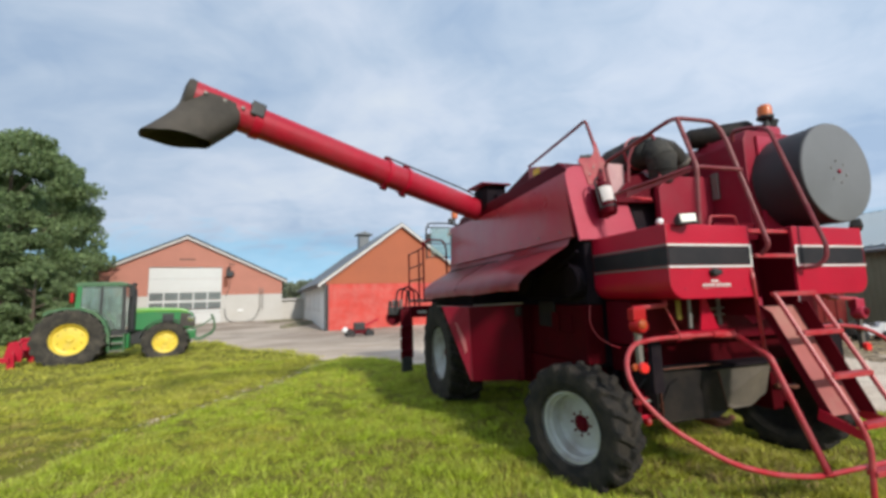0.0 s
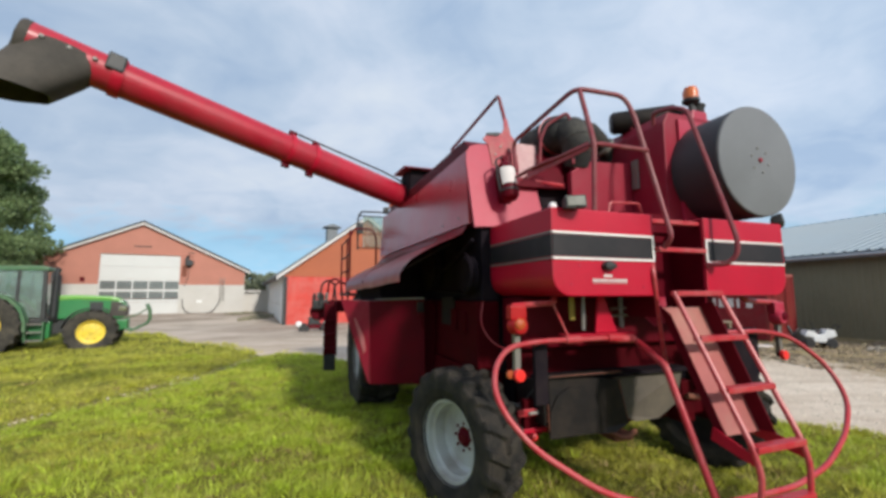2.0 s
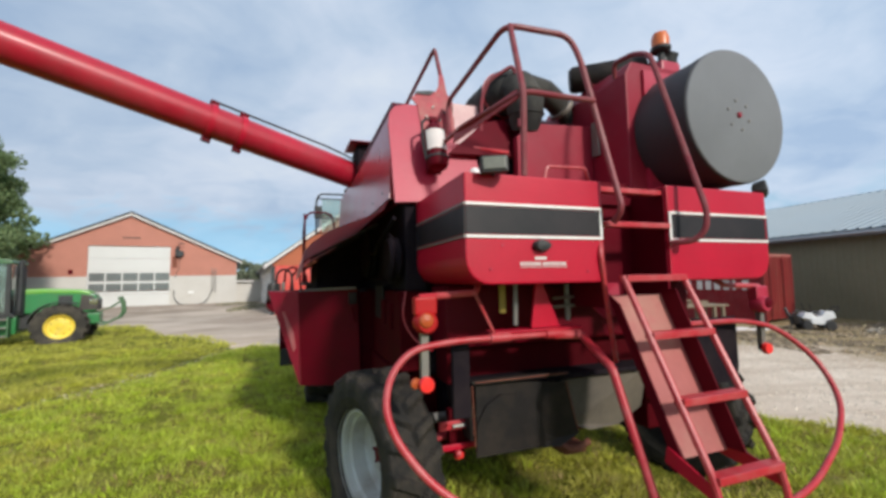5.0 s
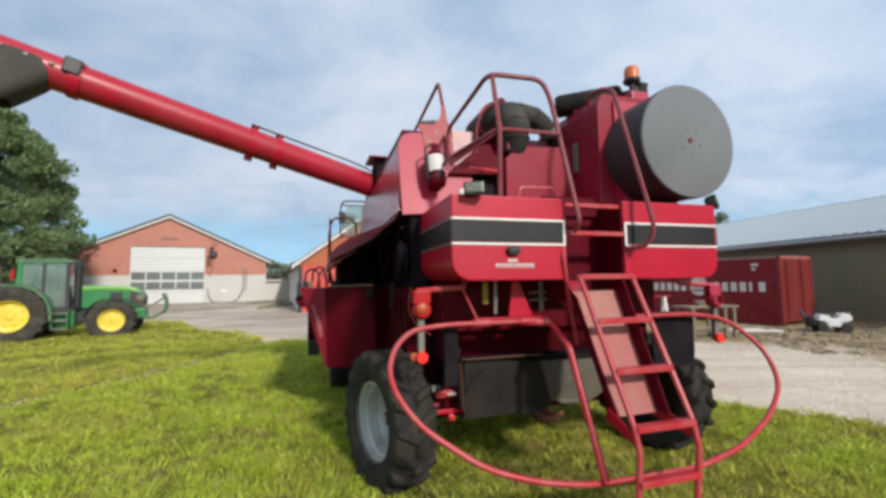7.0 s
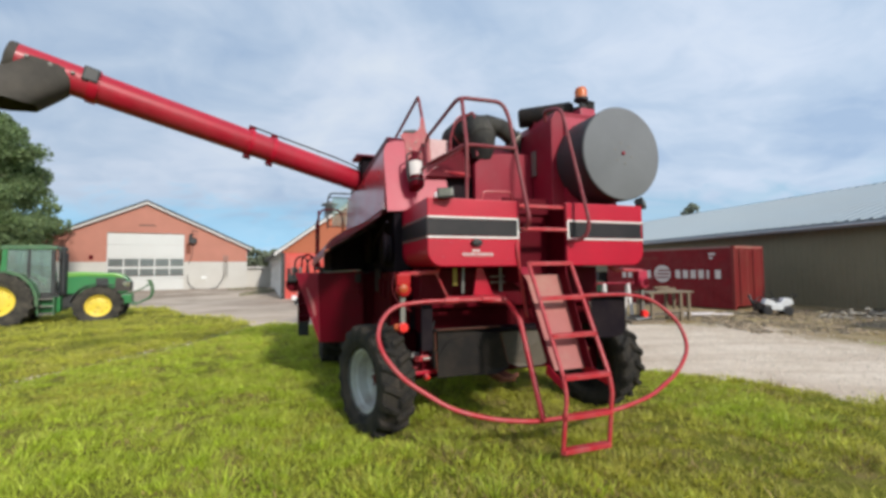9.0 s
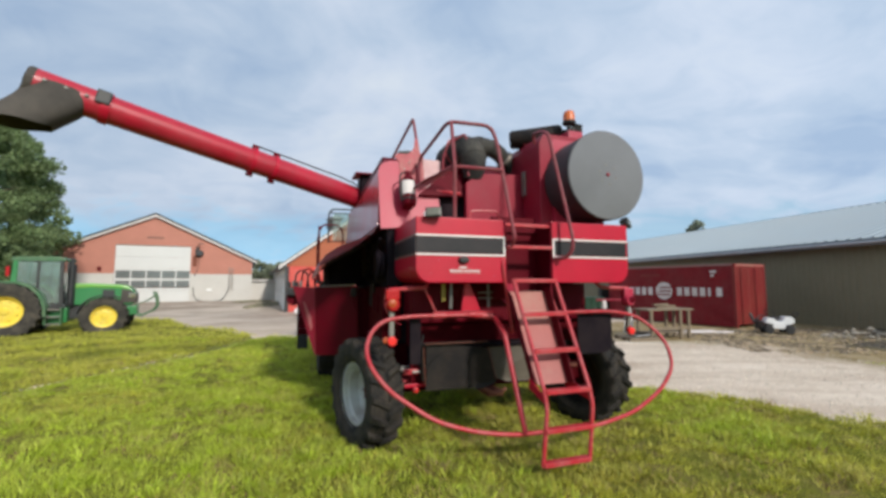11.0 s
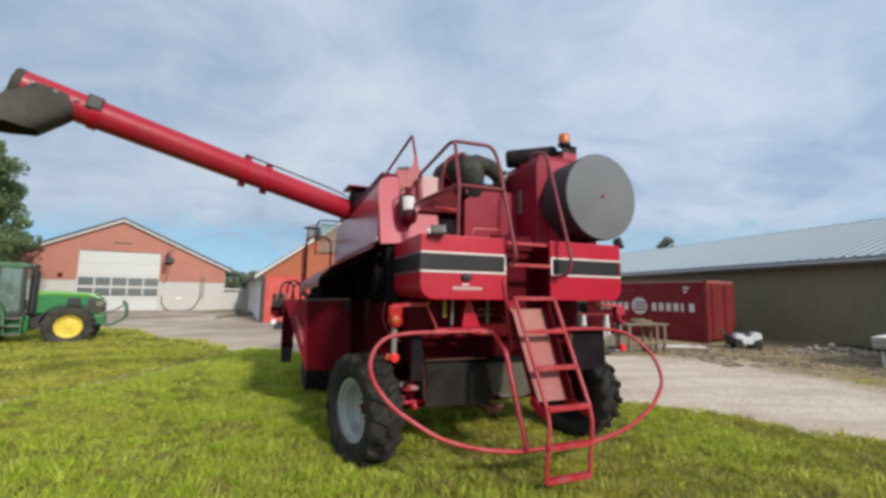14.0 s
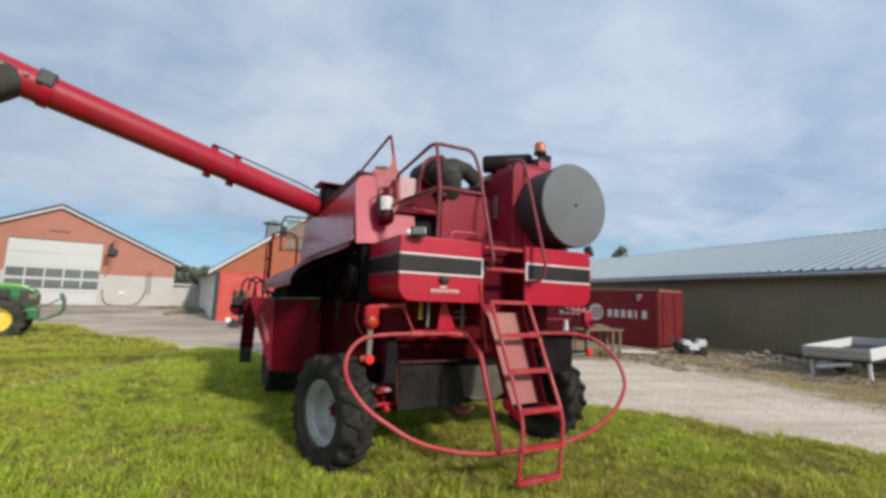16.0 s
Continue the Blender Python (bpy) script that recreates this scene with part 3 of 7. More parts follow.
def wheel(name, parent, m, R, W, rim_r, lugs, rim_mat, hub_mat, label="", dish=0.12, lug=0.056, rubber=None):
    """An agricultural wheel about the x axis, its outer face towards -x."""
    e = new(name)
    e.matrix_basis = m
    e.parent = parent
    if label:
        tagged(e, label)
    h = W / 2
    tyre = bmesh.new()
    sub = 14
    na = lugs * sub
    half_t = [0.05, 0.15, 0.25, 0.35, 0.45, 0.55, 0.65, 0.75, 0.85, 0.93, 0.975, 1.0]
    across = [-f for f in half_t[::-1]] + half_t
    inner = [(rim_r, 0.72), (rim_r + 0.03, 0.86), (rim_r + (R - rim_r) * 0.35, 0.99)]
    prof = [(r, -f, 0) for r, f in inner] + [(None, f, 1) for f in across] + [(r, f, 0) for r, f in inner[::-1]]
    rings = []
    for k in range(na):
        ang = 2 * math.pi * k / na
        ring = []
        for r, f, tread in prof:
            rr = r
            if tread:
                fa = abs(f)
                rr = R - lug - (0.075 if fa > 0.99 else 0.030 if fa > 0.95 else 0.012 if fa > 0.8 else 0.0)
                ph = (k / sub + (0.5 if f > 0 else 0.0) + 0.55 * fa ** 0.8) % 1.0
                rr += lug * min(1.0, max(0.0, (0.215 - abs(ph - 0.215)) / 0.055))
            ring.append(tyre.verts.new((f * h, rr * math.cos(ang), rr * math.sin(ang))))
        rings.append(ring)
    for k in range(na):
        p, q = rings[k], rings[(k + 1) % na]
        for i in range(len(prof) - 1):
            tyre.faces.new((p[i], p[i + 1], q[i + 1], q[i]))
    part("tyre", tyre, rubber or M_TYRE, e)
    rim = lathe([(rim_r + 0.012, -h * 0.80), (rim_r + 0.012, -h * 0.70), (rim_r - 0.022, -h * 0.68), (rim_r - 0.030, -h * 0.42), (rim_r - 0.048, -h * 0.36), (rim_r - 0.055, -h * dish - 0.02), (rim_r - 0.085, -h * dish),
                 (rim_r * 0.72, -h * dish), (rim_r * 0.50, -h * (dish + 0.10)), (0.001, -h * (dish + 0.10))], 40)
    part("rim", rim, rim_mat, e, smooth=True)
    for k in range(8 if rim_mat is M_YRIM else 0):
        a = 2 * math.pi * (k + 0.5) / 8
        part("rim_hole", lathe([(0.001, -0.004), (rim_r * 0.055, -0.004), (rim_r * 0.055, 0.010)], 12, Matrix.Translation((-h * dish - 0.001 - 0.02 * h, rim_r * 0.64 * math.cos(a), rim_r * 0.64 * math.sin(a)))), M_DARK, e)
    part("rim_ring", lathe([(rim_r * 0.44, -h * (dish + 0.115)), (rim_r * 0.47, -h * (dish + 0.135)), (rim_r * 0.50, -h * (dish + 0.115)), (rim_r * 0.50, -h * dish)], 32), rim_mat, e, smooth=True)
    back = lathe([(rim_r + 0.012, h * 0.80), (rim_r - 0.03, h * 0.66), (rim_r * 0.7, h * max(0.1, 0.06 - dish)), (0.001, h * max(0.1, 0.06 - dish))], 40)
    part("rim", back, M_SHEET, e, "dirty inner rim face", smooth=True)
    hub = lathe([(0.001, -h * (dish + 0.28)), (rim_r * 0.15, -h * (dish + 0.28)), (rim_r * 0.18, -h * (dish + 0.22)), (rim_r * 0.24, -h * (dish + 0.13)), (rim_r * 0.27, -h * (dish + 0.08))], 20)
    for k in range(8):
        a = 2 * math.pi * k / 8
        join(hub, lathe([(0.001, -h * (dish + 0.17)), (0.013, -h * (dish + 0.17)), (0.013, -h * (dish + 0.04))], 6, Matrix.Translation((0, rim_r * 0.33 * math.cos(a), rim_r * 0.33 * math.sin(a)))))
    part("hub", hub, hub_mat, e)
    return e


FLIP = Matrix.Rotation(math.pi, 4, "Z")
wheel("rear_wheel", combine, pose(-1.592, 0.95, 0.445, 0, 0, 17), 0.606, 0.385, 0.338, 18, M_RIM, M_REDD, dish=-0.30, lug=0.041)
wheel("rear_wheel", combine, pose(1.335, 0.95, 0.445, 0, 0, 17) @ FLIP, 0.606, 0.385, 0.338, 18, M_RIM, M_REDD, dish=-0.30, lug=0.041)
wheel("front_wheel", combine, pose(-1.71, 4.70, 0.735), 0.95, 0.62, 0.46, 22, M_RIM, M_REDD)
wheel("front_wheel", combine, pose(1.71, 4.70, 0.735) @ FLIP, 0.95, 0.62, 0.46, 22, M_RIM, M_REDD)


def arc2(cx, cz, r, a0, a1, n=6):
    return [(cx + r * math.cos(radians(a0 + (a1 - a0) * i / n)), cz + r * math.sin(radians(a0 + (a1 - a0) * i / n))) for i in range(n + 1)]


# rear hoods either side of the steps
hood_l = part("rear_hood", prism([(-0.285, 2.325), (-1.255, 2.325)] + arc2(-1.10, 1.825, 0.155, 180, 270) + [(-0.285, 1.67)], "y", 0.0, 1.0, 0.012), M_RED, combine)
hood_r = part("rear_hood", prism([(0.275, 2.335), (0.275, 1.67)] + arc2(1.13, 1.825, 0.155, 270, 360) + [(1.285, 2.335)], "y", 0.0, 1.0, 0.012), M_RED, combine)
for hood, x0, x1, side in ((hood_l, -1.255, -0.285, -1), (hood_r, 0.275, 1.285, 1)):
    part("band", box(x0 + 0.006 if side < 0 else x0 + 0.02, x1 - 0.03, -0.007, -0.001, 1.965, 2.125), M_BLACK, hood, "black band between white lines")
    for z in (1.95, 2.14):
        part("white_line", box(x0 + 0.004, x1 - 0.012, -0.010, -0.002, z - 0.008, z + 0.008), M_WHITE, hood)
    xe = x1 - 0.022 if side < 0 else x0 + 0.012
    part("white_line", box(xe - 0.009, xe + 0.009, -0.010, -0.003, 1.96, 2.13), M_WHITE, hood)
    xs = x0 if side < 0 else x1
    part("band", box(xs - 0.005, xs + 0.005, 0.0, 0.985, 1.965, 2.125), M_BLACK, hood)
    for z in (1.95, 2.14):
        part("white_line", box(xs - 0.008, xs + 0.008, 0.0, 0.985, z - 0.008, z + 0.008), M_STEEL, hood)
# maker's mark as plain bars
part("mark_bar", box(-0.805, -0.725, -0.006, -0.001, 1.814, 1.832), M_LETTER, hood_l)
for k in range(13):
    part("mark_bar", box(-0.905 + k * 0.0245 + (0.008 if k > 5 else 0.0), -0.888 + k * 0.0245 + (0.008 if k > 5 else 0.0), -0.006, -0.001, 1.779, 1.800), M_LETTER, hood_l)
part("mark_bar", box(-0.905, -0.58, -0.005, -0.001, 1.768, 1.772), M_LETTER, hood_l)
for bx, bz in ((-1.10, 2.00 - 0.24), (-0.42, 1.74), (-1.02, 1.90)):
    part("bolt", lathe([(0.001, -0.008), (0.009, -0.007), (0.009, 0.0)], 6, Matrix.Translation((bx, 0, bz)) @ TO_Y), M_PINK, hood_l)
part("rear_lamp", lathe([(0.001, -0.05), (0.045, -0.045), (0.055, -0.02), (0.055, 0.0)], 18, Matrix.Translation((-0.76, 0, 1.898)) @ Matrix.Diagonal((1.1, 1, 0.65, 1)) @ TO_Y), M_HOSE, hood_l)

# centre channel with its rungs; its shadow is painted in as darker red
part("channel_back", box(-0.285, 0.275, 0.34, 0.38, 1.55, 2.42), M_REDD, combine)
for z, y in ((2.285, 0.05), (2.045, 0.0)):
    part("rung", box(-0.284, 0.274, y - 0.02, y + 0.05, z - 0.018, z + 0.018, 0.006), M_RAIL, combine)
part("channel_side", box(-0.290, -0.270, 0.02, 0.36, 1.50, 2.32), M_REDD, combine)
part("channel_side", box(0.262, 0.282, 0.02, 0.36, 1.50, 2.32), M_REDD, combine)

# core body; near-black colour stands in for the shade inside
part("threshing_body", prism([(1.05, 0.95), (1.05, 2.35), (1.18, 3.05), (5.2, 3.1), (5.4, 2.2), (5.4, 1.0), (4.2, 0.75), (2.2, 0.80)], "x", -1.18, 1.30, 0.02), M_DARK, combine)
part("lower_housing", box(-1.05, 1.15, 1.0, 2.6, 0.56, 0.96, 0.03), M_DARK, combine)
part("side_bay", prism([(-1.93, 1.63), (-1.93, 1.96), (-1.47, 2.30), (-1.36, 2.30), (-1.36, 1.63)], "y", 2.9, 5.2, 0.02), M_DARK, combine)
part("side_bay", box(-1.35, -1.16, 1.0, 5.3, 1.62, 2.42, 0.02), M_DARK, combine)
# rear frame in the darkened red, as if shaded by the hoods
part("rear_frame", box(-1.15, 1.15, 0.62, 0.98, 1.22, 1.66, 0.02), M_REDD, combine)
# housings take the shaded red, their shade painted in
part("rear_housing", box(-1.12, 1.12, 0.72, 0.98, 0.94, 1.21, 0.02), M_SHADERED, combine)
part("rear_housing", box(-1.0, 1.0, 0.95, 1.3, 0.55, 0.93, 0.02), M_SHADERED, combine)

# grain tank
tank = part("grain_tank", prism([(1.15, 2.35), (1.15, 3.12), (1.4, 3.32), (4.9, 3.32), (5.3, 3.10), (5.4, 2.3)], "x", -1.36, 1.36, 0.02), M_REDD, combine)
part("tank_extension", prism([(1.405, 3.26), (1.42, 3.34), (2.78, 3.72), (2.78, 3.26)], "x", -0.98, 0.98, 0.01), M_BLEACH, combine, "bleached pinkish tank extension")
part("tank_cover", prism([(2.79, 3.30), (2.79, 3.71), (3.9, 3.48), (4.5, 3.36), (4.5, 3.30)], "x", -0.96, 0.96, 0.01), M_REDD, combine)
part("side_panel", plate([(-1.45, 1.03, 2.36), (-1.45, 5.35, 2.40), (-1.40, 5.30, 3.17), (-1.40, 3.0, 3.10), (-1.40, 1.20, 3.13)], 0.03), M_REDF, combine, "large faded glossy red side panel")
part("side_panel", plate([(1.45, 1.06, 2.36), (1.45, 5.35, 2.40), (1.40, 5.30, 3.17), (1.40, 1.10, 3.16)], 0.03), M_REDF, combine)


def shield_mesh():
    """The raised side shield: a long curved sheet, hinged on the panel's foot, its outer lip rolled down and its rear edge torn."""
    prof = [(-1.44, 2.385), (-1.50, 2.275), (-1.62, 2.215), (-1.78, 2.145), (-1.94, 2.068), (-2.05, 1.995), (-2.105, 1.925), (-2.12, 1.86), (-2.115, 1.80)]
    rear = [1.08, 1.05, 0.98, 0.92, 0.90, 0.93, 1.00, 1.08, 1.13]
    rt = random.Random(23)
    bm = bmesh.new()
    n, rows = 60, []
    for k in range(n + 1):
        q = k / n
        row = []
        for j, ((x, z), y0) in enumerate(zip(prof, rear)):
            f = j / (len(prof) - 1)
            y1 = 5.36 - 0.50 * f
            y = y0 + (y1 - y0) * q
            if k == 0:
                y += rt.uniform(-0.05, 0.05) if j else 0.0
            sag = 0.022 * noise.noise(Vector((y * 1.1, f * 2.0, 4.0))) * f + 0.010 * noise.noise(Vector((y * 4.0, f * 4.0, 9.0)))
            row.append(bm.verts.new((x - 0.05 * q * f + sag, y, z - 0.075 * q * f + sag)))
        rows.append(row)
    for p, q in zip(rows, rows[1:]):
        for j in range(len(prof) - 1):
            bm.faces.new((p[j], q[j], q[j + 1], p[j + 1]))
    bmesh.ops.solidify(bm, geom=bm.faces[:], thickness=0.008)
    return bm


part("side_shield", shield_mesh(), M_REDF, combine, "raised faded red side shield with a torn rear edge", smooth=True)
# one shield in two reds: shaded face dark, its lit edge strip lighter
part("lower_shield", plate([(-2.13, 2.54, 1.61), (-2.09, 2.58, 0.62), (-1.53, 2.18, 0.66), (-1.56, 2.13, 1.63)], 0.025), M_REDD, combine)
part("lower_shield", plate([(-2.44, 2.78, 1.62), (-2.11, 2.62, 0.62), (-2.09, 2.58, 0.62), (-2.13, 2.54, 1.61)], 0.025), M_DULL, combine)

for k in range(9):
    part("panel_bolt", lathe([(0.001, 0.008), (0.012, 0.006), (0.012, 0.0)], 6, pose(-1.474, 1.25 + k * 0.48, 2.44) @ FLIP), M_STEEL, combine)
# end plate with the extinguisher
def leaning(pts, y0=0.0):
    """Points of the end plate's plane, which leans forward at its foot."""
    return [(x, 0.955 + 0.25 * (z - 2.31) + y0, z) for x, z in pts]


part("end_plate", plate(leaning([(-1.44, 2.31), (-1.45, 3.00), (-1.435, 3.10), (-1.39, 3.165), (-1.30, 3.20), (-1.10, 3.21), (-0.90, 3.21), (-0.872, 2.87), (-0.70, 2.83), (-0.665, 2.36)]), 0.03), M_PINK, combine)
part("torn_bracket", plate(leaning([(-1.17, 2.98), (-1.185, 3.20), (-1.235, 3.27), (-1.19, 3.325), (-1.06, 3.335), (-1.00, 3.375), (-0.97, 3.44), (-0.955, 3.56), (-0.915, 3.55), (-0.90, 3.36), (-0.855, 3.29), (-0.868, 2.95)], -0.022), 0.010), M_TORN, combine, "torn rusty red bracket plate")
part("bracket_lip", plate(leaning([(-1.20, 3.315), (-1.06, 3.322), (-1.02, 3.362), (-1.05, 3.368), (-1.19, 3.342)], -0.030), 0.012), M_CHAR, combine, "dark broken upper lip")
for bx, bz in ((-1.12, 3.10), (-1.00, 3.08), (-1.05, 3.20), (-0.95, 3.16)):
    part("bolt", lathe([(0.001, -0.010), (0.011, -0.009), (0.011, 0.0)], 6, Matrix.Translation((bx, 0.92 + 0.25 * (bz - 2.31), bz)) @ TO_Y), M_STEEL, combine)
ext = new("extinguisher_holder")
ext.matrix_basis, ext.parent = pose(-1.12, 0.83, 2.57, -16, 0, 0) @ Matrix.Diagonal((1.0, 1.0, 0.80, 1)), combine
part("cylinder", lathe([(0.001, 0.0), (0.07, 0.01), (0.085, 0.04), (0.085, 0.42), (0.06, 0.48), (0.03, 0.50), (0.03, 0.55), (0.001, 0.56)], 20, TO_Z), M_REDD, ext, smooth=True)
part("instruction_label", prism([(0.092 * math.cos(radians(a)), 0.092 * math.sin(radians(a))) for a in range(205, 316, 10)] + [(0.080 * math.cos(radians(a)), 0.080 * math.sin(radians(a))) for a in range(315, 204, -10)], "z", 0.17, 0.39), M_LETTER, ext, smooth=True)
part("strap", lathe([(0.086, 0.085), (0.092, 0.088), (0.092, 0.112), (0.086, 0.115)], 20, TO_Z), M_HOSE, ext)
part("bracket", box(-0.06, 0.06, 0.085, 0.12, 0.02, 0.46, 0.004), M_REDD, ext)
part("valve", box(-0.03, 0.04, -0.018, 0.018, 0.54, 0.60, 0.008), M_REDD, ext)
part("hose", tube([(-0.03, -0.01, 0.57), (-0.10, -0.02, 0.52), (-0.105, -0.01, 0.25), (-0.09, 0.0, 0.10)], 0.012, 6, rad=0.05), M_HOSE, ext)

# rotary screen drum
drum = new("screen_drum")
drum.matrix_basis, drum.parent = pose(1.015, -0.03, 2.912) @ TO_Y, combine
part("drum_side", lathe([(0.505, 0.012), (0.525, 0.02), (0.525, 0.10), (0.52, 0.12), (0.52, 0.78), (0.001, 0.80)], 64), M_DRUM, drum, smooth=True)
part("drum_face", lathe([(0.001, -0.004), (0.50, 0.0), (0.518, 0.008), (0.518, 0.03)], 64), M_GREY, drum, "flat grey mesh disc", smooth=True)
part("drum_hub", lathe([(0.001, -0.02), (0.018, -0.018), (0.022, -0.008), (0.024, 0.0)], 16), M_DULL, drum)
for k in range(6):
    a = k * math.pi / 3 + 0.3
    part("bolt", lathe([(0.001, -0.012), (0.011, -0.011), (0.011, 0.0)], 6, Matrix.Translation((0, 0.115 * math.cos(a), 0.115 * math.sin(a)))), M_STEEL, drum)
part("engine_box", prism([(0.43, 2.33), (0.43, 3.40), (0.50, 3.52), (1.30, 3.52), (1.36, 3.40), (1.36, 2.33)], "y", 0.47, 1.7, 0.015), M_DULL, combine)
part("engine_box_front", prism([(0.60, 2.36), (0.60, 3.45), (1.30, 3.45), (1.30, 2.36)], "y", 0.440, 0.468), M_PINK, combine)

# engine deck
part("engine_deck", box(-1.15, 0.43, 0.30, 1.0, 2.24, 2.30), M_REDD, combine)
# cover panel's shade comes from its duller red
part("engine_hood", prism([(-0.37, 2.30), (-0.37, 2.93), (-0.30, 2.98), (-0.27, 3.06), (0.425, 3.10), (0.425, 2.30)], "y", 0.90, 0.98, 0.012), M_DULL, combine, "dusty engine cover panel in shade-dulled red")
part("engine_block", box(-0.30, 0.40, 1.20, 1.70, 2.30, 3.10, 0.03), M_SHADERED, combine)
part("intake_canister", lathe([(0.001, -0.36), (0.12, -0.355), (0.18, -0.31), (0.205, -0.22), (0.208, 0.0), (0.200, 0.10), (0.208, 0.12), (0.208, 0.30), (0.19, 0.34), (0.001, 0.35)], 32, pose(-0.33, 1.36, 3.43, 0, 0, 90)), M_DUSTRUB, combine, "dusty black air-cleaner canister", smooth=True)
elbow = part("intake_elbow", tube([(-0.30, 1.16, 3.42), (-0.27, 1.00, 3.38), (-0.25, 0.945, 3.27), (-0.24, 0.955, 3.15), (-0.23, 1.00, 3.03)], [0.175, 0.180, 0.172, 0.150, 0.125], 22), M_DUSTRUB, combine, "bulging dusty rubber intake elbow", smooth=True)
for ex, ey, ez, er, ea in ((-0.268, 0.995, 3.37, 0.178, 22), (-0.251, 0.95, 3.27, 0.170, 68), (-0.242, 0.955, 3.16, 0.152, 98)):
    part("rib", lathe([(er - 0.012, -0.014), (er + 0.010, -0.008), (er + 0.010, 0.008), (er - 0.012, 0.014)], 24, pose(ex, ey, ez) @ Matrix.Rotation(radians(ea), 4, "X") @ Matrix.Rotation(radians(90), 4, "Z")), M_DUSTRUB, elbow, smooth=True)
part("intake_strap", lathe([(0.209, -0.014), (0.219, -0.012), (0.219, 0.012), (0.209, 0.014)], 32, pose(-0.33, 1.20, 3.43, 0, 0, 90)), M_RAIL, combine, smooth=True)
duct = part("intake_duct", tube([(-0.24, 1.26, 3.49), (-0.06, 1.20, 3.54), (0.12, 1.18, 3.51), (0.24, 1.20, 3.45), (0.33, 1.23, 3.39)], [0.135, 0.13, 0.118, 0.11, 0.10], 18), M_DUSTRUB, combine, smooth=True)
part("duct_flange", lathe([(0.001, -0.025), (0.128, -0.022), (0.135, 0.0), (0.128, 0.022), (0.001, 0.025)], 22, pose(0.335, 1.225, 3.385, 0, 35, 12)), M_STEEL, duct, "dull grey clamp ring", smooth=True)
part("duct_bend", tube([(0.34, 1.23, 3.38), (0.44, 1.26, 3.30), (0.52, 1.28, 3.16)], 0.085, 14, rad=0.06), M_DUSTRUB, combine, smooth=True)
part("silencer", lathe([(0.001, 0.0), (0.10, 0.005), (0.125, 0.04), (0.125, 0.66), (0.10, 0.70), (0.05, 0.71), (0.05, 0.80), (0.001, 0.80)], 24, pose(0.36, 1.12, 3.63, 0, -3, -32)), M_SHEET, combine, "dusty dark silencer drum", smooth=True)
for x, y in ((0.52, 1.02), (0.82, 0.83)):
    part("silencer_saddle", box(x - 0.03, x + 0.03, y - 0.08, y + 0.08, 3.51, 3.56, 0.006), M_REDD, combine)
beacon = new("beacon")
beacon.matrix_basis, beacon.parent = pose(0.917, 0.536, 3.50), combine
part("stem", tube([(0, 0, 0), (0, 0, 0.24)], 0.03, 10), M_HOSE, beacon)
part("base", lathe([(0.001, 0.20), (0.06, 0.20), (0.085, 0.22), (0.085, 0.245), (0.001, 0.25)], 18, TO_Z), M_HOSE, beacon)
part("dome", lathe([(0.072, 0.245), (0.075, 0.33), (0.06, 0.375), (0.001, 0.385)], 18, TO_Z), M_AMBER, beacon, smooth=True)
part("exhaust", tube([(1.03, 0.62, 3.40), (1.05, 0.62, 3.60), (1.07, 0.56, 3.74)], 0.066, 12, rad=0.08), M_HOSE, combine, smooth=True)
part("exhaust_flange", box(0.98, 1.14, 0.55, 0.70, 3.62, 3.70, 0.02), M_CHAR, combine)

# handrails on the deck
part("handrail", tube([(-0.95, 1.0, 2.90), (-0.93, 1.10, 3.24), (-0.86, 0.17, 3.39), (-0.38, 0.14, 3.385), (-0.33, 0.09, 3.20), (-0.25, -0.14, 2.12), (-0.25, -0.06, 2.05)], 0.0205, 8, rad=0.10), M_WORN, combine, smooth=True)
part("handrail_post", tube([(-0.83, 0.16, 3.385), (-0.855, -0.02, 2.85), (-0.845, 0.02, 2.33)], 0.020, 8, rad=0.05), M_WORN, combine)
part("handrail_bar", tube([(-1.08, 0.95, 2.78), (-1.04, 0.50, 2.80), (-0.855, -0.02, 2.85), (-0.33, -0.03, 2.85)], 0.018, 8, rad=0.08), M_WORN, combine)
part("handrail", tube([(0.44, 0.60, 3.42), (0.40, 0.56, 3.53), (0.36, 0.30, 3.47), (0.35, 0.14, 3.38), (0.41, -0.19, 2.12), (0.40, -0.18, 2.0), (0.36, -0.12, 1.93), (0.28, 0.0, 1.93)], 0.0200, 8, rad=0.07), M_WORN, combine, smooth=True)
part("tank_rail", tube([(-0.92, 1.24, 3.45), (-0.95, 1.36, 3.87), (-0.95, 1.46, 3.86), (-0.95, 2.80, 3.74)], 0.020, 8, rad=0.06), M_WORN, combine, smooth=True)

# steps at the rear
lad = new("rear_ladder")
lad.parent = combine
for x, xb in ((-0.285, -0.25), (0.195, 0.22)):
    part("stringer", tube([(x, -0.155, 1.70), (xb, -0.63, 0.72), (xb, -0.67, 0.57), (xb - 0.05, -0.67, 0.10)], 0.0195, 8, rad=0.05), M_RAIL, lad, smooth=True)
for z, y, x0, x1 in ((1.69, -0.155, -0.285, 0.195), (1.365, -0.315, -0.273, 0.203), (1.04, -0.475, -0.262, 0.211), (0.71, -0.632, -0.25, 0.22), (0.395, -0.67, -0.275, 0.20), (0.12, -0.67, -0.30, 0.17)):
    part("tread", box(x0, x1, y - 0.035, y + 0.035, z - 0.020, z + 0.020, 0.006), M_RAIL, lad)
part("slide_plate", plate([(-0.27, -0.02, 1.58), (0.14, -0.02, 1.58), (0.13, -0.42, 0.72), (-0.19, -0.42, 0.72)], 0.012), M_CHUTE, lad, "dusty faded red chute sheet behind the treads")
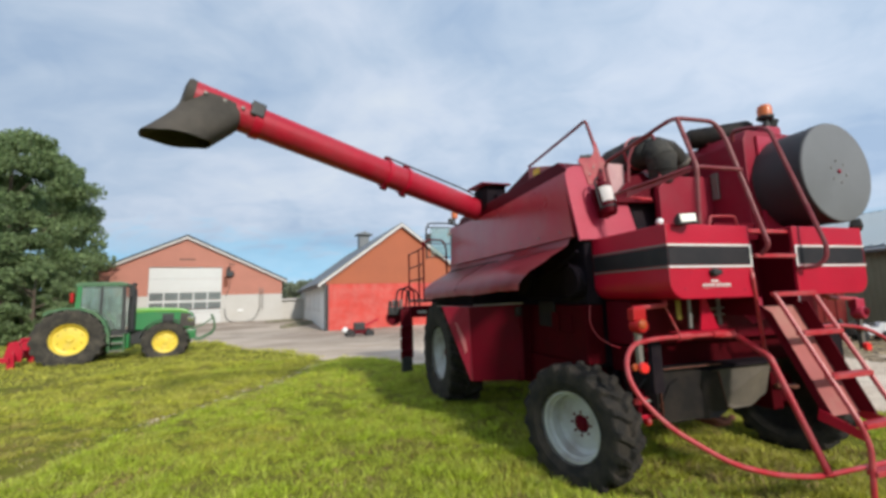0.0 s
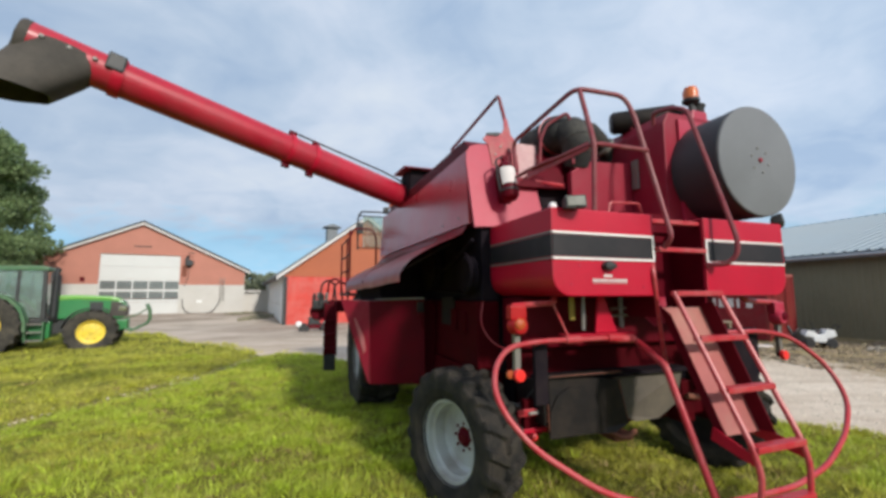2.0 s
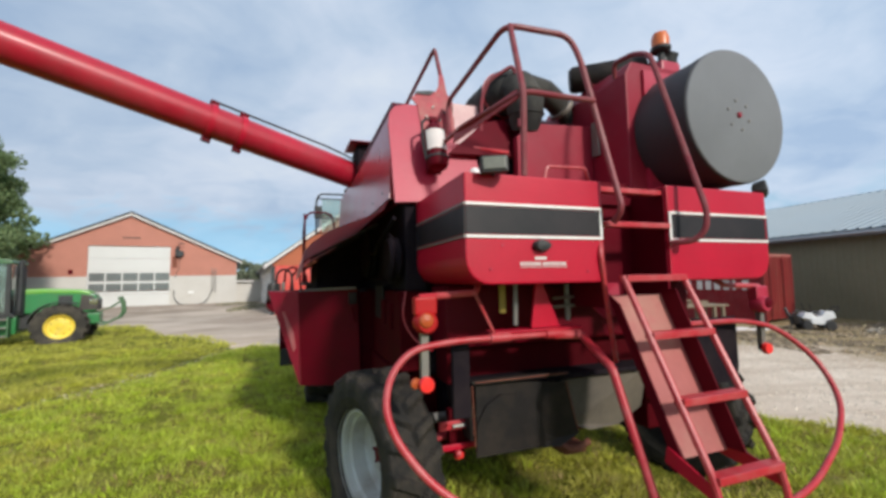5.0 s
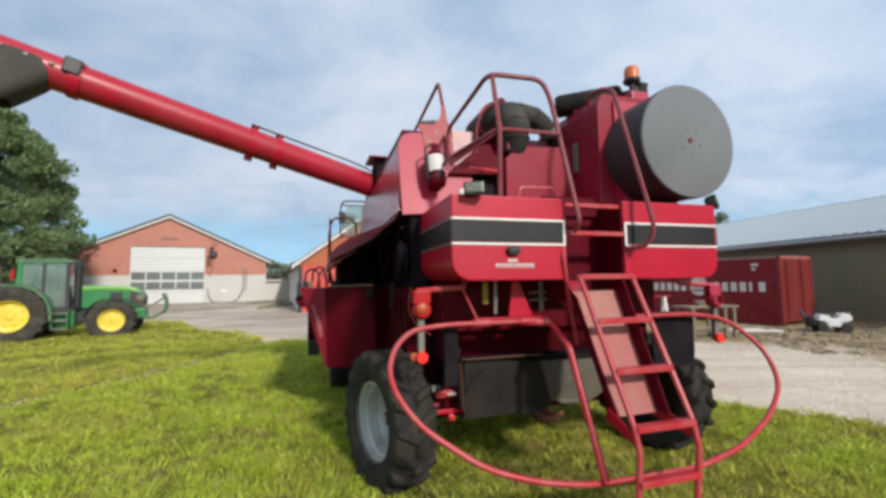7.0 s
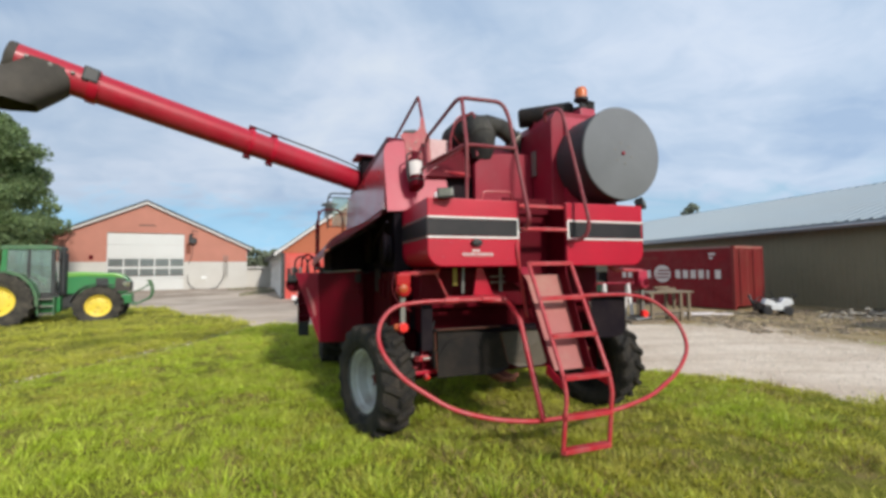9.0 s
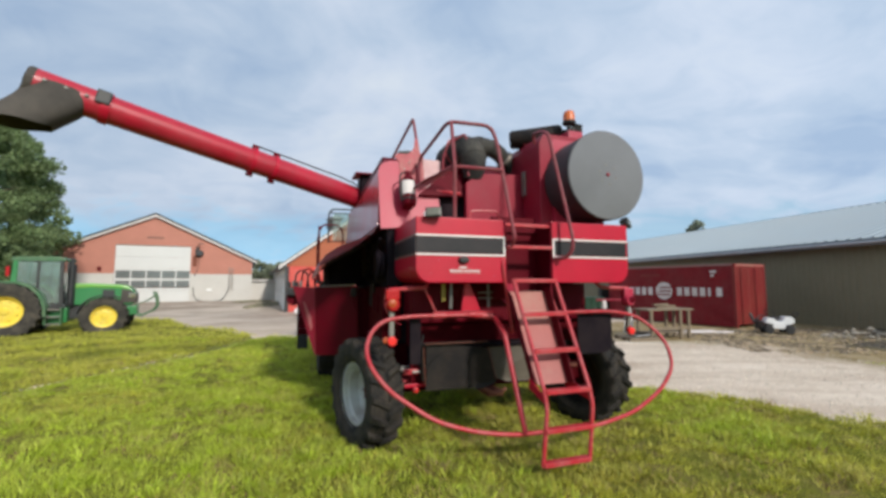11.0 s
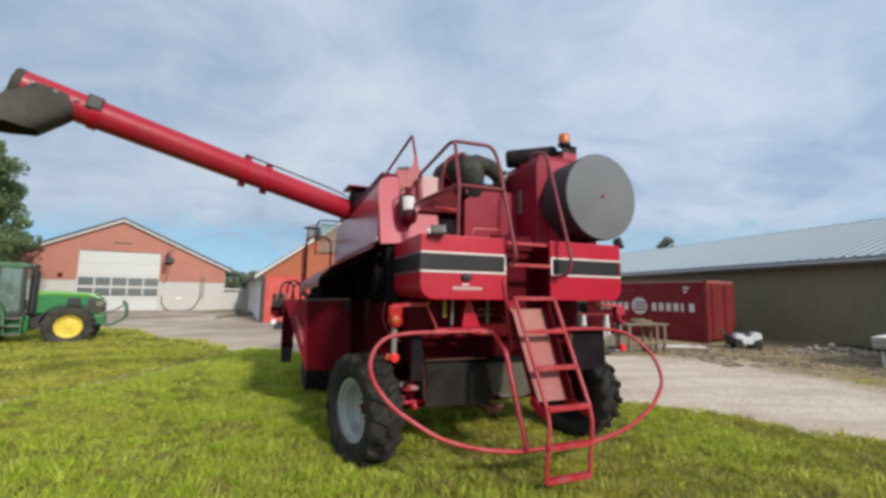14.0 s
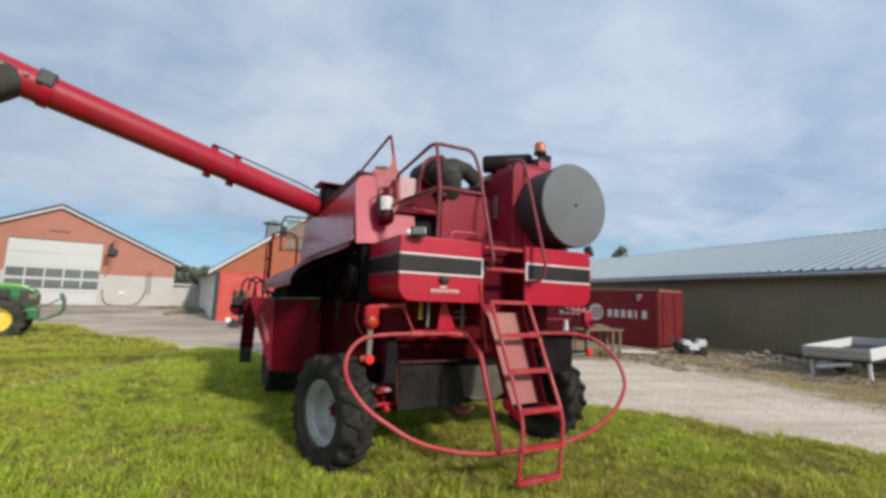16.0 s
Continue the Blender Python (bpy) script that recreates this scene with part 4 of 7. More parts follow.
part("slide_side", plate([(-0.275, -0.105, 1.53), (-0.275, 0.0, 1.60), (-0.225, -0.37, 0.74), (-0.215, -0.44, 0.72)], 0.010), M_REDD, lad)
part("slide_side", plate([(0.145, -0.14, 1.62), (0.145, 0.02, 1.60), (0.135, -0.38, 0.73), (0.135, -0.53, 0.74)], 0.010), M_REDD, lad)
for x, xb in ((-0.235, -0.25), (0.16, 0.22)):
    part("slide_bracket", plate([(x, -0.36, 0.77), (xb, -0.66, 0.665), (xb, -0.66, 0.60), (x, -0.34, 0.68)], 0.010), M_RED, lad)
part("rear_slide_rail", tube([(0.17, -0.02, 1.52), (0.185, -0.34, 0.80)], 0.013, 6), M_RAIL, lad)
part("brace_tube", tube([(-0.56, 0.20, 1.325), (-0.34, 0.20, 1.315), (-0.365, -0.11, 1.155), (-0.33, -0.43, 0.31)], 0.027, 10, rad=0.03), M_RAIL, combine, smooth=True)
HOOP = [(0.40, 1.335), (1.2, 1.335), (1.55, 1.27), (1.785, 1.01), (1.745, 0.74), (1.44, 0.525), (0.98, 0.355), (0.5, 0.282), (-0.4, 0.285), (-0.78, 0.34), (-1.15, 0.45), (-1.54, 0.71), (-1.68, 0.90), (-1.72, 1.04), (-1.67, 1.19), (-1.53, 1.305), (-1.25, 1.335), (-0.35, 1.335)]
part("guard_hoop", tube([(x, 0.20 - (1.335 - z) * 0.57, z) for x, z in HOOP], 0.0205, 10, rad=0.16), M_RAIL, combine, "long red tubular guard hoop", smooth=True)
for x in (-0.95, -0.55):
    part("hoop_sleeve", tube([(x - 0.07, 0.20, 1.335), (x + 0.07, 0.20, 1.335)], 0.031, 10), M_RAIL, combine, smooth=True)

# tail lamps on brackets
for s in (-1, 1):
    e = new("tail_lamp")
    e.parent = combine
    part("bracket", tube([(s * 1.05, 0.30, 1.68), (s * 1.08, 0.24, 1.62), (s * 1.47, 0.22, 1.60)], 0.022, 8, rad=0.04), M_RAIL, e, smooth=True)
    body_mat, lens_mat = (M_LAMPRED, M_LAMPAMB) if s < 0 else (M_PINK, M_REDD)
    part("lamp_body", box(s * 1.44 - 0.068, s * 1.44 + 0.068, 0.17, 0.25, 1.50, 1.605, 0.014), body_mat, e)
    part("lamp_housing", lathe([(0.001, -0.035), (0.052, -0.030), (0.068, -0.010), (0.068, 0.07), (0.001, 0.075)], 24, Matrix.Translation((s * 1.44, 0.17, 1.455)) @ TO_Y), body_mat, e, smooth=True)
    part("amber_lens", lathe([(0.001, -0.018), (0.034, -0.012), (0.044, 0.0)], 18, Matrix.Translation((s * 1.45, 0.137, 1.47)) @ TO_Y), lens_mat, e, smooth=True)
    part("side_reflector", lathe([(0.001, -0.012), (0.028, -0.010), (0.032, 0.0), (0.032, 0.010)], 16, Matrix.Translation((s * 1.445 + (0.0 if s > 0 else -0.055), 0.205, 1.105)) @ TO_Y), M_LAMPAMB if s < 0 else M_HOSE, e)
    part("post", box(s * 1.445 - 0.022, s * 1.445 + 0.022, 0.19, 0.23, 1.08, 1.42), M_STEEL, e)
    part("reflector", lathe([(0.001, -0.02), (0.041, -0.018), (0.047, 0.0), (0.047, 0.015)], 20, Matrix.Translation((s * 1.445, 0.17, 1.10)) @ TO_Y), M_REFL, e, smooth=True)
for x, y, z, roll, yaw in ((-1.09, -0.055, 2.350, -2, -20), (1.315, 0.06, 2.372, 14, 32)):
    e = new("work_lamp")
    e.matrix_basis, e.parent = pose(x, y, z, -10, roll, yaw) @ Matrix.Scale(0.92, 4), combine
    part("housing", prism([(-0.050, -0.058), (-0.058, 0.050), (0.030, 0.036), (0.050, 0.0), (0.036, -0.040)], "x", -0.085, 0.085, 0.010), M_HOSE, e)
    part("lens", box(-0.070, 0.070, -0.062, -0.054, -0.042, 0.038, 0.003), M_LENS, e, "dusty beige lamp lens")
    part("arm", tube([(0, 0.14, -0.035), (0, 0.07, -0.025), (0, 0.0, -0.02)], 0.012, 6, rad=0.03), M_CHAR, e)

# under the rear; the shade down here is put into the dark red
part("inner_skirt", box(-1.60, -1.0, 2.20, 2.30, 0.64, 1.60, 0.01), M_SHADERED, combine)
part("rear_axle", box(-1.3, 1.3, 0.85, 1.08, 0.42, 0.64, 0.02), M_SHADERED, combine)
part("spreader_plate", plate([(-1.02, 0.45, 1.02), (-0.28, 0.47, 0.94), (-0.17, 0.50, 0.55), (-0.36, 0.46, 0.50), (-1.02, 0.45, 0.55)], 0.02), M_SHEET, combine, "dusty dark sheet-metal spreader hood")
part("chaff_chute", plate([(-0.34, 0.56, 0.93), (0.56, 0.56, 0.95), (0.58, 0.66, 0.62), (0.34, 0.66, 0.50), (0.01, 0.60, 0.52), (-0.20, 0.57, 0.60)], 0.02), M_CHAFF, combine, "pale dusty chaff sheet")
part("axle_pivot", box(0.60, 0.76, 0.60, 0.78, 0.44, 0.84, 0.02), M_SHADERED, combine, "dirty dark red axle pivot with shade in its colour")
part("axle_link", tube([(0.62, 0.56, 0.70), (0.95, 0.58, 0.66)], 0.026, 8), M_RUSTY, combine)
part("mud_flap", prism([(0.78, 1.36), (0.78, 0.84)] + arc2(1.13, 0.97, 0.13, 270, 360) + [(1.26, 1.36)], "y", 0.28, 0.296), M_DARK, combine)
part("mud_flap", box(-1.23, -1.12, 0.30, 0.34, 0.84, 1.30), M_DARK, combine)

# unloading auger
aug = new("unloading_auger")
AZ, EL, LEN = 201.5, 10.8, 4.0
base_p = Vector((-1.25, 4.0, 3.25))
aug.matrix_basis = Matrix.Translation(base_p) @ Matrix.Rotation(radians(AZ), 4, "Z") @ Matrix.Rotation(radians(-EL), 4, "Y")
aug.parent = combine
part("auger_tube", lathe([(0.001, -0.35), (0.185, -0.35), (0.19, 0.0), (0.19, LEN + 0.66), (0.001, LEN + 0.66)], 32), M_REDA, aug, smooth=True)
for a, w2 in ((1.72, 0.03), (2.06, 0.03), (LEN - 0.06, 0.05)):
    part("collar", lathe([(0.19, a - w2), (0.212, a - w2), (0.212, a + w2), (0.19, a + w2)], 32), M_RED, aug, smooth=True)
for a in (1.72, 2.06):
    part("collar_lug", box(a - 0.05, a + 0.05, -0.03, 0.03, 0.19, 0.27, 0.01), M_REDD, aug)
    part("collar_lug", box(a - 0.05, a + 0.05, -0.03, 0.03, -0.26, -0.19, 0.01), M_REDD, aug)
part("clamp", box(LEN - 0.10, LEN + 0.06, -0.23, -0.12, -0.02, 0.16, 0.02), M_CHAR, aug)
part("clamp", box(LEN - 0.10, LEN + 0.06, 0.12, 0.23, -0.02, 0.16, 0.02), M_CHAR, aug)


def spout_mesh():
    """A soft sleeve hung under the tube's end: widening to an open mouth below."""
    bm = bmesh.new()
    n = 36
    levels = [(4.375, 0.045, 0.352, 0.198), (4.38, 0.0, 0.36, 0.207), (4.385, -0.08, 0.362, 0.214), (4.43, -0.18, 0.352, 0.224),
              (4.51, -0.31, 0.345, 0.238), (4.60, -0.44, 0.338, 0.250), (4.68, -0.55, 0.335, 0.258)]
    outer = []
    for a, z, ra, rb in levels:
        ring = []
        for k in range(n):
            th = 2 * math.pi * k / n
            c, s2 = math.cos(th), math.sin(th)
            p = 0.82
            x = a + ra * math.copysign(abs(c) ** p, c)
            ring.append(bm.verts.new((x, rb * math.copysign(abs(s2) ** p, s2), z - 0.18 * (x - a) * (1 if z < 0 else 0.0) + 0.008 * math.sin(5 * th))))
        outer.append(ring)
    for p, q in zip(outer, outer[1:]):
        for k in range(n):
            bm.faces.new((p[k], p[(k + 1) % n], q[(k + 1) % n], q[k]))
    inner = []
    for ring, (a, z, ra, rb) in zip(outer[:1:-1], levels[:1:-1]):
        inner.append([bm.verts.new((a + (v.co.x - a) * 0.95, v.co.y * 0.95, v.co.z)) for v in ring])
    for k in range(n):
        bm.faces.new((outer[-1][k], outer[-1][(k + 1) % n], inner[0][(k + 1) % n], inner[0][k]))
    for p, q in zip(inner, inner[1:]):
        for k in range(n):
            bm.faces.new((p[k], p[(k + 1) % n], q[(k + 1) % n], q[k]))
    bm.faces.new(inner[-1])
    return bm


spout = part("spout", spout_mesh(), M_RUBBER, aug, "dusty grey-brown rubber delivery spout", smooth=True)
part("tube_cap", lathe([(0.193, LEN + 0.635), (0.196, LEN + 0.69), (0.18, LEN + 0.715), (0.10, LEN + 0.735), (0.001, LEN + 0.74)], 28), M_RUBBER, aug, smooth=True)
for a in (4.14, 4.34, 4.54):
    part("rivet", lathe([(0.001, -0.02), (0.02, -0.015), (0.025, 0.0)], 8, Matrix.Translation((a, -0.200, 0.015)) @ TO_Y), M_STEEL, spout)
    part("rivet", lathe([(0.001, 0.02), (0.02, 0.015), (0.025, 0.0)], 8, Matrix.Translation((a, 0.200, 0.015)) @ TO_Y), M_STEEL, spout)
part("tension_rod", tube([(0.10, 0, 0.20), (0.25, 0, 0.255), (0.6, 0.0, 0.275), (2.06, 0, 0.262)], 0.014, 6, rad=0.05), M_HOSE, aug)
part("pivot_elbow", tube([(-0.35, 0, 0), (-0.1, 0, 0)], 0.24, 20), M_DARK, aug)
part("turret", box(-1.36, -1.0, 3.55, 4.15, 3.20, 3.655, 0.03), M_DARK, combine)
part("turret_lid", prism([(3.42, 3.625), (3.50, 3.665), (4.14, 3.715), (4.18, 3.68), (3.50, 3.62)], "x", -1.47, -0.95, 0.008), M_DULL, combine, "dull red lid over the auger pivot")
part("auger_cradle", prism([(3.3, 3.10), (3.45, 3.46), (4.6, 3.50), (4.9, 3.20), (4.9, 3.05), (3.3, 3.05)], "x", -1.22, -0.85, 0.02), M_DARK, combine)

# cab, mirrors, platform
cab = new("cab")
cab.parent = combine
part("cab_shell", prism([(5.45, 1.7), (5.45, 2.5), (6.9, 2.5), (6.85, 1.7)], "x", -0.92, 0.92, 0.03), M_REDD, cab)
part("cab_roof", prism([(5.42, 3.30), (5.55, 3.46), (6.95, 3.44), (7.10, 3.28)], "x", -0.98, 0.98, 0.03), M_REDF, cab)
for x in (-0.90, 0.90):
    for y in (5.50, 6.88):
        part("cab_pillar", box(x - 0.04, x + 0.04, y - 0.04, y + 0.04, 2.5, 3.32, 0.01), M_CHAR, cab)
    part("cab_window", box(x - 0.006, x + 0.006, 5.54, 6.84, 2.5, 3.31), M_GLASS, cab).visible_shadow = False
part("cab_window", box(-0.86, 0.86, 5.50, 5.512, 2.5, 3.31), M_GLASS, cab).visible_shadow = False
part("cab_window", box(-0.86, 0.86, 6.88, 6.892, 2.5, 3.31), M_GLASS, cab).visible_shadow = False
cb = new("beacon")
cb.matrix_basis, cb.parent = pose(-1.02, 6.3, 3.35), combine
part("stem", tube([(0.12, 0, 0.05), (0, 0, 0.08), (0, 0, 0.24)], 0.022, 8), M_HOSE, cb)
part("dome", lathe([(0.001, 0.24), (0.07, 0.24), (0.075, 0.36), (0.055, 0.41), (0.001, 0.42)], 16, TO_Z), M_AMBER, cb, smooth=True)
mir = new("side_screen")
mir.parent = combine
part("frame", tube([(-0.98, 5.98, 3.36), (-1.30, 6.0, 3.41), (-1.74, 6.0, 3.40), (-1.80, 6.0, 3.28), (-1.80, 6.0, 2.60)], 0.018, 8, rad=0.09), M_HOSE, mir, smooth=True)
for z in (3.31, 2.94, 2.64):
    part("bar", tube([(-1.80, 6.0, z), (-1.22, 6.0, z)], 0.013, 6), M_HOSE, mir)
part("pane", box(-1.70, -1.24, 5.995, 6.003, 2.96, 3.30), M_GLASS, mir).visible_shadow = False
part("pane", box(-1.70, -1.24, 5.995, 6.003, 2.66, 2.92), M_GLASS, mir).visible_shadow = False
part("mirror", box(-1.84, -1.70, 5.92, 5.98, 2.92, 3.16, 0.02), M_HOSE, mir)
part("lamp", box(-1.28, -1.16, 5.94, 6.02, 3.40, 3.52, 0.02), M_HOSE, mir)
plat = new("platform")
plat.parent = combine
part("deck", box(-2.05, -0.95, 5.40, 6.9, 1.66, 1.72, 0.01), M_CHAR, plat)
for y in (5.45, 5.85, 6.85):
    part("rail_post", tube([(-2.02, y, 1.70), (-2.02, y, 2.92 if y < 5.5 else 2.80)], 0.020, 8), M_REDD, plat)
for z in (2.15, 2.45, 2.78):
    part("rail_bar", tube([(-2.02, 5.45, z), (-2.02, 6.85, z)], 0.017, 8), M_REDD, plat)
part("rail_cap", tube([(-2.02, 5.45, 2.80), (-1.95, 5.45, 2.95), (-1.60, 5.45, 2.95), (-1.52, 5.45, 2.80), (-1.52, 5.45, 1.70)], 0.019, 8, rad=0.08), M_REDD, plat, smooth=True)
fl = new("folded_steps")
fl.parent = combine
for x in (-2.41, -2.20):
    part("side_rail", box(x - 0.02, x + 0.02, 5.84, 5.98, 0.52, 1.55, 0.008), M_REDD, fl)
part("panel", box(-2.40, -2.21, 5.90, 5.96, 0.50, 1.50, 0.01), M_REDD, fl)
for z in (1.16, 0.92, 0.68):
    part("clip", box(-2.445, -2.425, 5.83, 5.90, z - 0.02, z + 0.02), M_LETTER, fl)
part("rubber_step", box(-2.42, -2.20, 5.84, 6.0, 0.24, 0.54, 0.02), M_HOSE, fl)
for z in (0.66, 0.92, 1.18):
    part("tread", box(-2.40, -2.21, 5.80, 5.90, z - 0.02, z + 0.02, 0.006), M_REDD, fl)
for k, (x, zt) in enumerate(((-2.36, 1.98), (-2.22, 2.02), (-2.10, 1.96))):
    part("hydraulic_hose", tube([(x - 0.16, 6.0 + 0.1 * k, 1.50), (x - 0.12, 6.0 + 0.1 * k, zt - 0.08), (x, 6.0 + 0.1 * k, zt), (x + 0.12, 6.0 + 0.1 * k, zt - 0.08), (x + 0.16, 6.0 + 0.1 * k, 1.50)], 0.020, 8, rad=0.14), M_REDD if k else M_HOSE, combine, smooth=True)
cpl = part("hose_coupler", box(-2.66, -2.34, 6.02, 6.16, 1.40, 1.58, 0.03), M_HOSE, combine)
for k in range(4):
    part("coupling", lathe([(0.001, 0.0), (0.035, 0.0), (0.035, 0.10), (0.02, 0.14), (0.001, 0.14)], 10, Matrix.Translation((-2.62 + 0.08 * k, 6.09, 1.57 + 0.02 * (k % 2))) @ TO_Z), M_STEEL if k % 2 else M_HOSE, cpl)
part("coupler_disc", lathe([(0.001, -0.04), (0.15, -0.04), (0.17, 0.0), (0.15, 0.04), (0.001, 0.04)], 20, Matrix.Translation((-2.52, 6.2, 1.34)) @ TO_Y), M_REDD, combine)
part("step_arm", box(-2.34, -1.60, 5.95, 6.10, 1.34, 1.58, 0.02), M_REDD, combine)
part("arm_mark", box(-2.05, -1.85, 5.943, 5.949, 1.42, 1.48), M_LETTER, combine)
part("feeder_house", box(-0.8, 0.8, 5.9, 7.6, 0.5, 1.3, 0.05), M_REDD, combine)

# stiffeners under the raised shield
for y in (1.5, 2.6, 3.7, 4.7):
    part("shield_stay", tube([(-1.47, y, 2.22), (-2.05, y - 0.05, 1.90)], 0.012, 6), M_HOSE, combine)
part("shield_seam", tube([(-1.50, 3.34, 2.285), (-1.62, 3.30, 2.208), (-1.80, 3.24, 2.122), (-1.96, 3.18, 2.040), (-2.08, 3.12, 1.95), (-2.145, 3.08, 1.84)], 0.010, 6), M_REDD, combine)
part("shield_ledge", box(-2.12, -1.2, 2.55, 4.2, 1.585, 1.615, 0.004), M_CHAR, combine)
part("ledge_trim", tube([(-2.06, 2.56, 1.625), (-1.60, 2.0, 1.645)], 0.012, 6), M_STEEL, combine)
part("shield_reflector", plate([(-2.29, 2.690, 1.40), (-2.20, 2.640, 1.38), (-2.150, 2.612, 1.02), (-2.175, 2.630, 0.97)], 0.008), M_BLEACH, combine).location = (-0.006, -0.016, 0)
# beam and skirt on the shadow side, darkened by colour
part("side_beam", box(-1.40, -1.17, 1.0, 2.6, 1.0, 1.62, 0.02), M_SHADERED, combine)
part("side_skirt", box(-1.42, -1.05, 1.15, 2.7, 0.60, 0.995, 0.02), M_SHADERED, combine)
for y, z in ((1.55, 1.42), (1.30, 1.40)):
    part("gearbox_cover", box(-1.43, -1.38, y - 0.07, y + 0.07, z - 0.10, z + 0.12, 0.02), M_SHADERED, combine)
part("bay_plate", box(-1.425, -1.405, 1.55, 1.92, 1.36, 1.66, 0.006), M_SHEET, combine, "dull grey cover plate in the side bay")
part("bay_bracket", box(-1.66, -1.58, 2.06, 2.12, 1.48, 1.60, 0.01), M_SHEET, combine)
part("bay_bracket", tube([(-1.63, 2.10, 1.46), (-1.60, 2.10, 1.30)], 0.018, 8), M_REDD, combine)
# hose, belt and pulleys blackened to sink into the bay's shade
part("bay_hose", tube([(-1.43, 1.02, 2.20), (-1.50, 1.35, 2.02), (-1.44, 1.8, 1.95), (-1.48, 2.5, 2.10)], 0.018, 6, rad=0.15), M_DARK, combine, smooth=True)
part("drive_belt", tube([(-1.42, 0.97, 1.88), (-1.42, 1.15, 2.07), (-1.42, 2.3, 2.30), (-1.42, 2.58, 2.02), (-1.42, 2.3, 1.74), (-1.42, 1.15, 1.69)], 0.014, 6, rad=0.12, closed=True), M_DARK, combine, smooth=True)
part("drive_pulley", lathe([(0.001, -0.05), (0.16, -0.05), (0.18, -0.03), (0.15, 0.0), (0.18, 0.03), (0.16, 0.05), (0.001, 0.05)], 24, pose(-1.42, 1.15, 1.88)), M_DARK, combine)
part("drive_pulley", lathe([(0.001, -0.05), (0.26, -0.05), (0.28, -0.03), (0.25, 0.0), (0.28, 0.03), (0.26, 0.05), (0.001, 0.05)], 28, pose(-1.42, 2.3, 2.02)), M_DARK, combine)
part("cable", tube([(-1.36, 0.96, 1.62), (-1.40, 0.94, 1.42), (-1.33, 0.86, 1.26), (-1.24, 0.70, 1.20)], 0.006, 6, rad=0.12), M_RAIL, combine)

# rear lower frame between hood and hoop
part("cross_beam", box(-0.98, -0.33, 0.20, 0.34, 1.358, 1.370, 0.003), M_RED, combine)
part("gusset", plate([(-0.645, 0.26, 1.68), (-0.60, 0.26, 1.68), (-0.47, 0.26, 1.375), (-0.69, 0.26, 1.375)], 0.02), M_RED, combine)
part("yellow_tag", box(-0.89, -0.85, 0.30, 0.32, 1.48, 1.66), M_TAG, combine)
part("spring_rod", tube([(-0.80, 0.25, 1.70), (-0.81, 0.25, 1.40)], 0.016, 8), M_STEEL, combine)
part("spring_rod", tube([(-0.33, 0.35, 1.66), (-0.33, 0.35, 1.40)], 0.020, 8), M_STEEL, combine)
for z in (1.50, 1.56):
    part("lever", tube([(-0.46, 0.33, z), (-0.20, 0.33, z + 0.01)], 0.012, 6), M_STEEL, combine)
part("bracket_rod", tube([(-1.10, 0.24, 1.62), (-0.98, 0.22, 1.36)], 0.010, 6), M_RAIL, combine)
part("step_bracket", plate([(-0.28, 0.12, 1.66), (-0.10, 0.10, 1.66), (-0.08, 0.10, 1.46), (-0.20, 0.12, 1.42), (-0.28, 0.14, 1.50)], 0.02), M_PINK, combine)
part("grab_rail", tube([(-0.30, 0.02, 1.94), (-0.33, -0.02, 1.85), (-0.29, 0.0, 1.60), (-0.20, 0.04, 1.15)], 0.017, 8, rad=0.06), M_RAIL, combine, smooth=True)
part("grab_rail", tube([(0.30, 0.20, 1.66), (0.34, 0.14, 1.5), (0.42, 0.15, 1.335)], 0.017, 8, rad=0.05), M_RAIL, combine, smooth=True)
part("spreader_top", box(-1.02, 0.60, 0.50, 0.90, 0.95, 0.99, 0.01), M_DARK, combine)
part("spreader_side", plate([(-1.06, 0.46, 0.99), (-1.06, 0.90, 0.94), (-1.02, 0.90, 0.60), (-1.04, 0.47, 0.62)], 0.02), M_SHEET, combine)
part("spreader_lip", box(-1.06, -0.30, 0.40, 0.46, 1.005, 1.03, 0.006), M_SHEET, combine)
part("spreader_flap", prism([(-1.03, 0.53), (-1.02, 0.74), (-0.95, 0.86), (-0.84, 0.92), (-0.72, 0.905), (-0.60, 0.84), (-0.54, 0.75), (-0.49, 0.53)], "y", 0.425, 0.440), M_SHEET, combine, "dusty pressed panel with an arched top")
for pts in ([(-1.055, 0.42, 1.0), (-1.035, 0.43, 0.60)], [(-0.29, 0.46, 0.94), (-0.18, 0.49, 0.58)], [(-1.04, 0.395, 1.022), (-0.32, 0.395, 1.022)]):
    part("worn_edge", tube(pts, 0.0045, 6), M_RUSTY, combine)
part("chute_side", plate([(-0.30, 0.48, 0.93), (-0.30, 0.80, 0.95), (-0.22, 0.80, 0.60), (-0.18, 0.51, 0.58)], 0.02), M_SHEET, combine)
part("steering_cylinder", tube([(-1.24, 0.80, 0.70), (-0.86, 0.78, 0.70)], 0.035, 10), M_STEEL, combine)
part("steering_bracket", box(-1.15, -1.03, 0.62, 0.68, 0.50, 0.80, 0.01), M_SHADERED, combine)
part("pivot_pin", lathe([(0.001, -0.035), (0.022, -0.028), (0.030, 0.0), (0.022, 0.028), (0.001, 0.035)], 12, pose(-1.11, 0.55, 0.515)), M_REFL, combine, smooth=True)
part("rod_end", tube([(-1.15, 0.545, 0.71), (-1.06, 0.545, 0.712)], 0.014, 8), M_STEEL, combine)
part("hydraulic_line", tube([(-1.02, 0.55, 1.10), (-1.06, 0.58, 0.90), (-1.14, 0.70, 0.74)], 0.010, 6, rad=0.05), M_HOSE, combine)
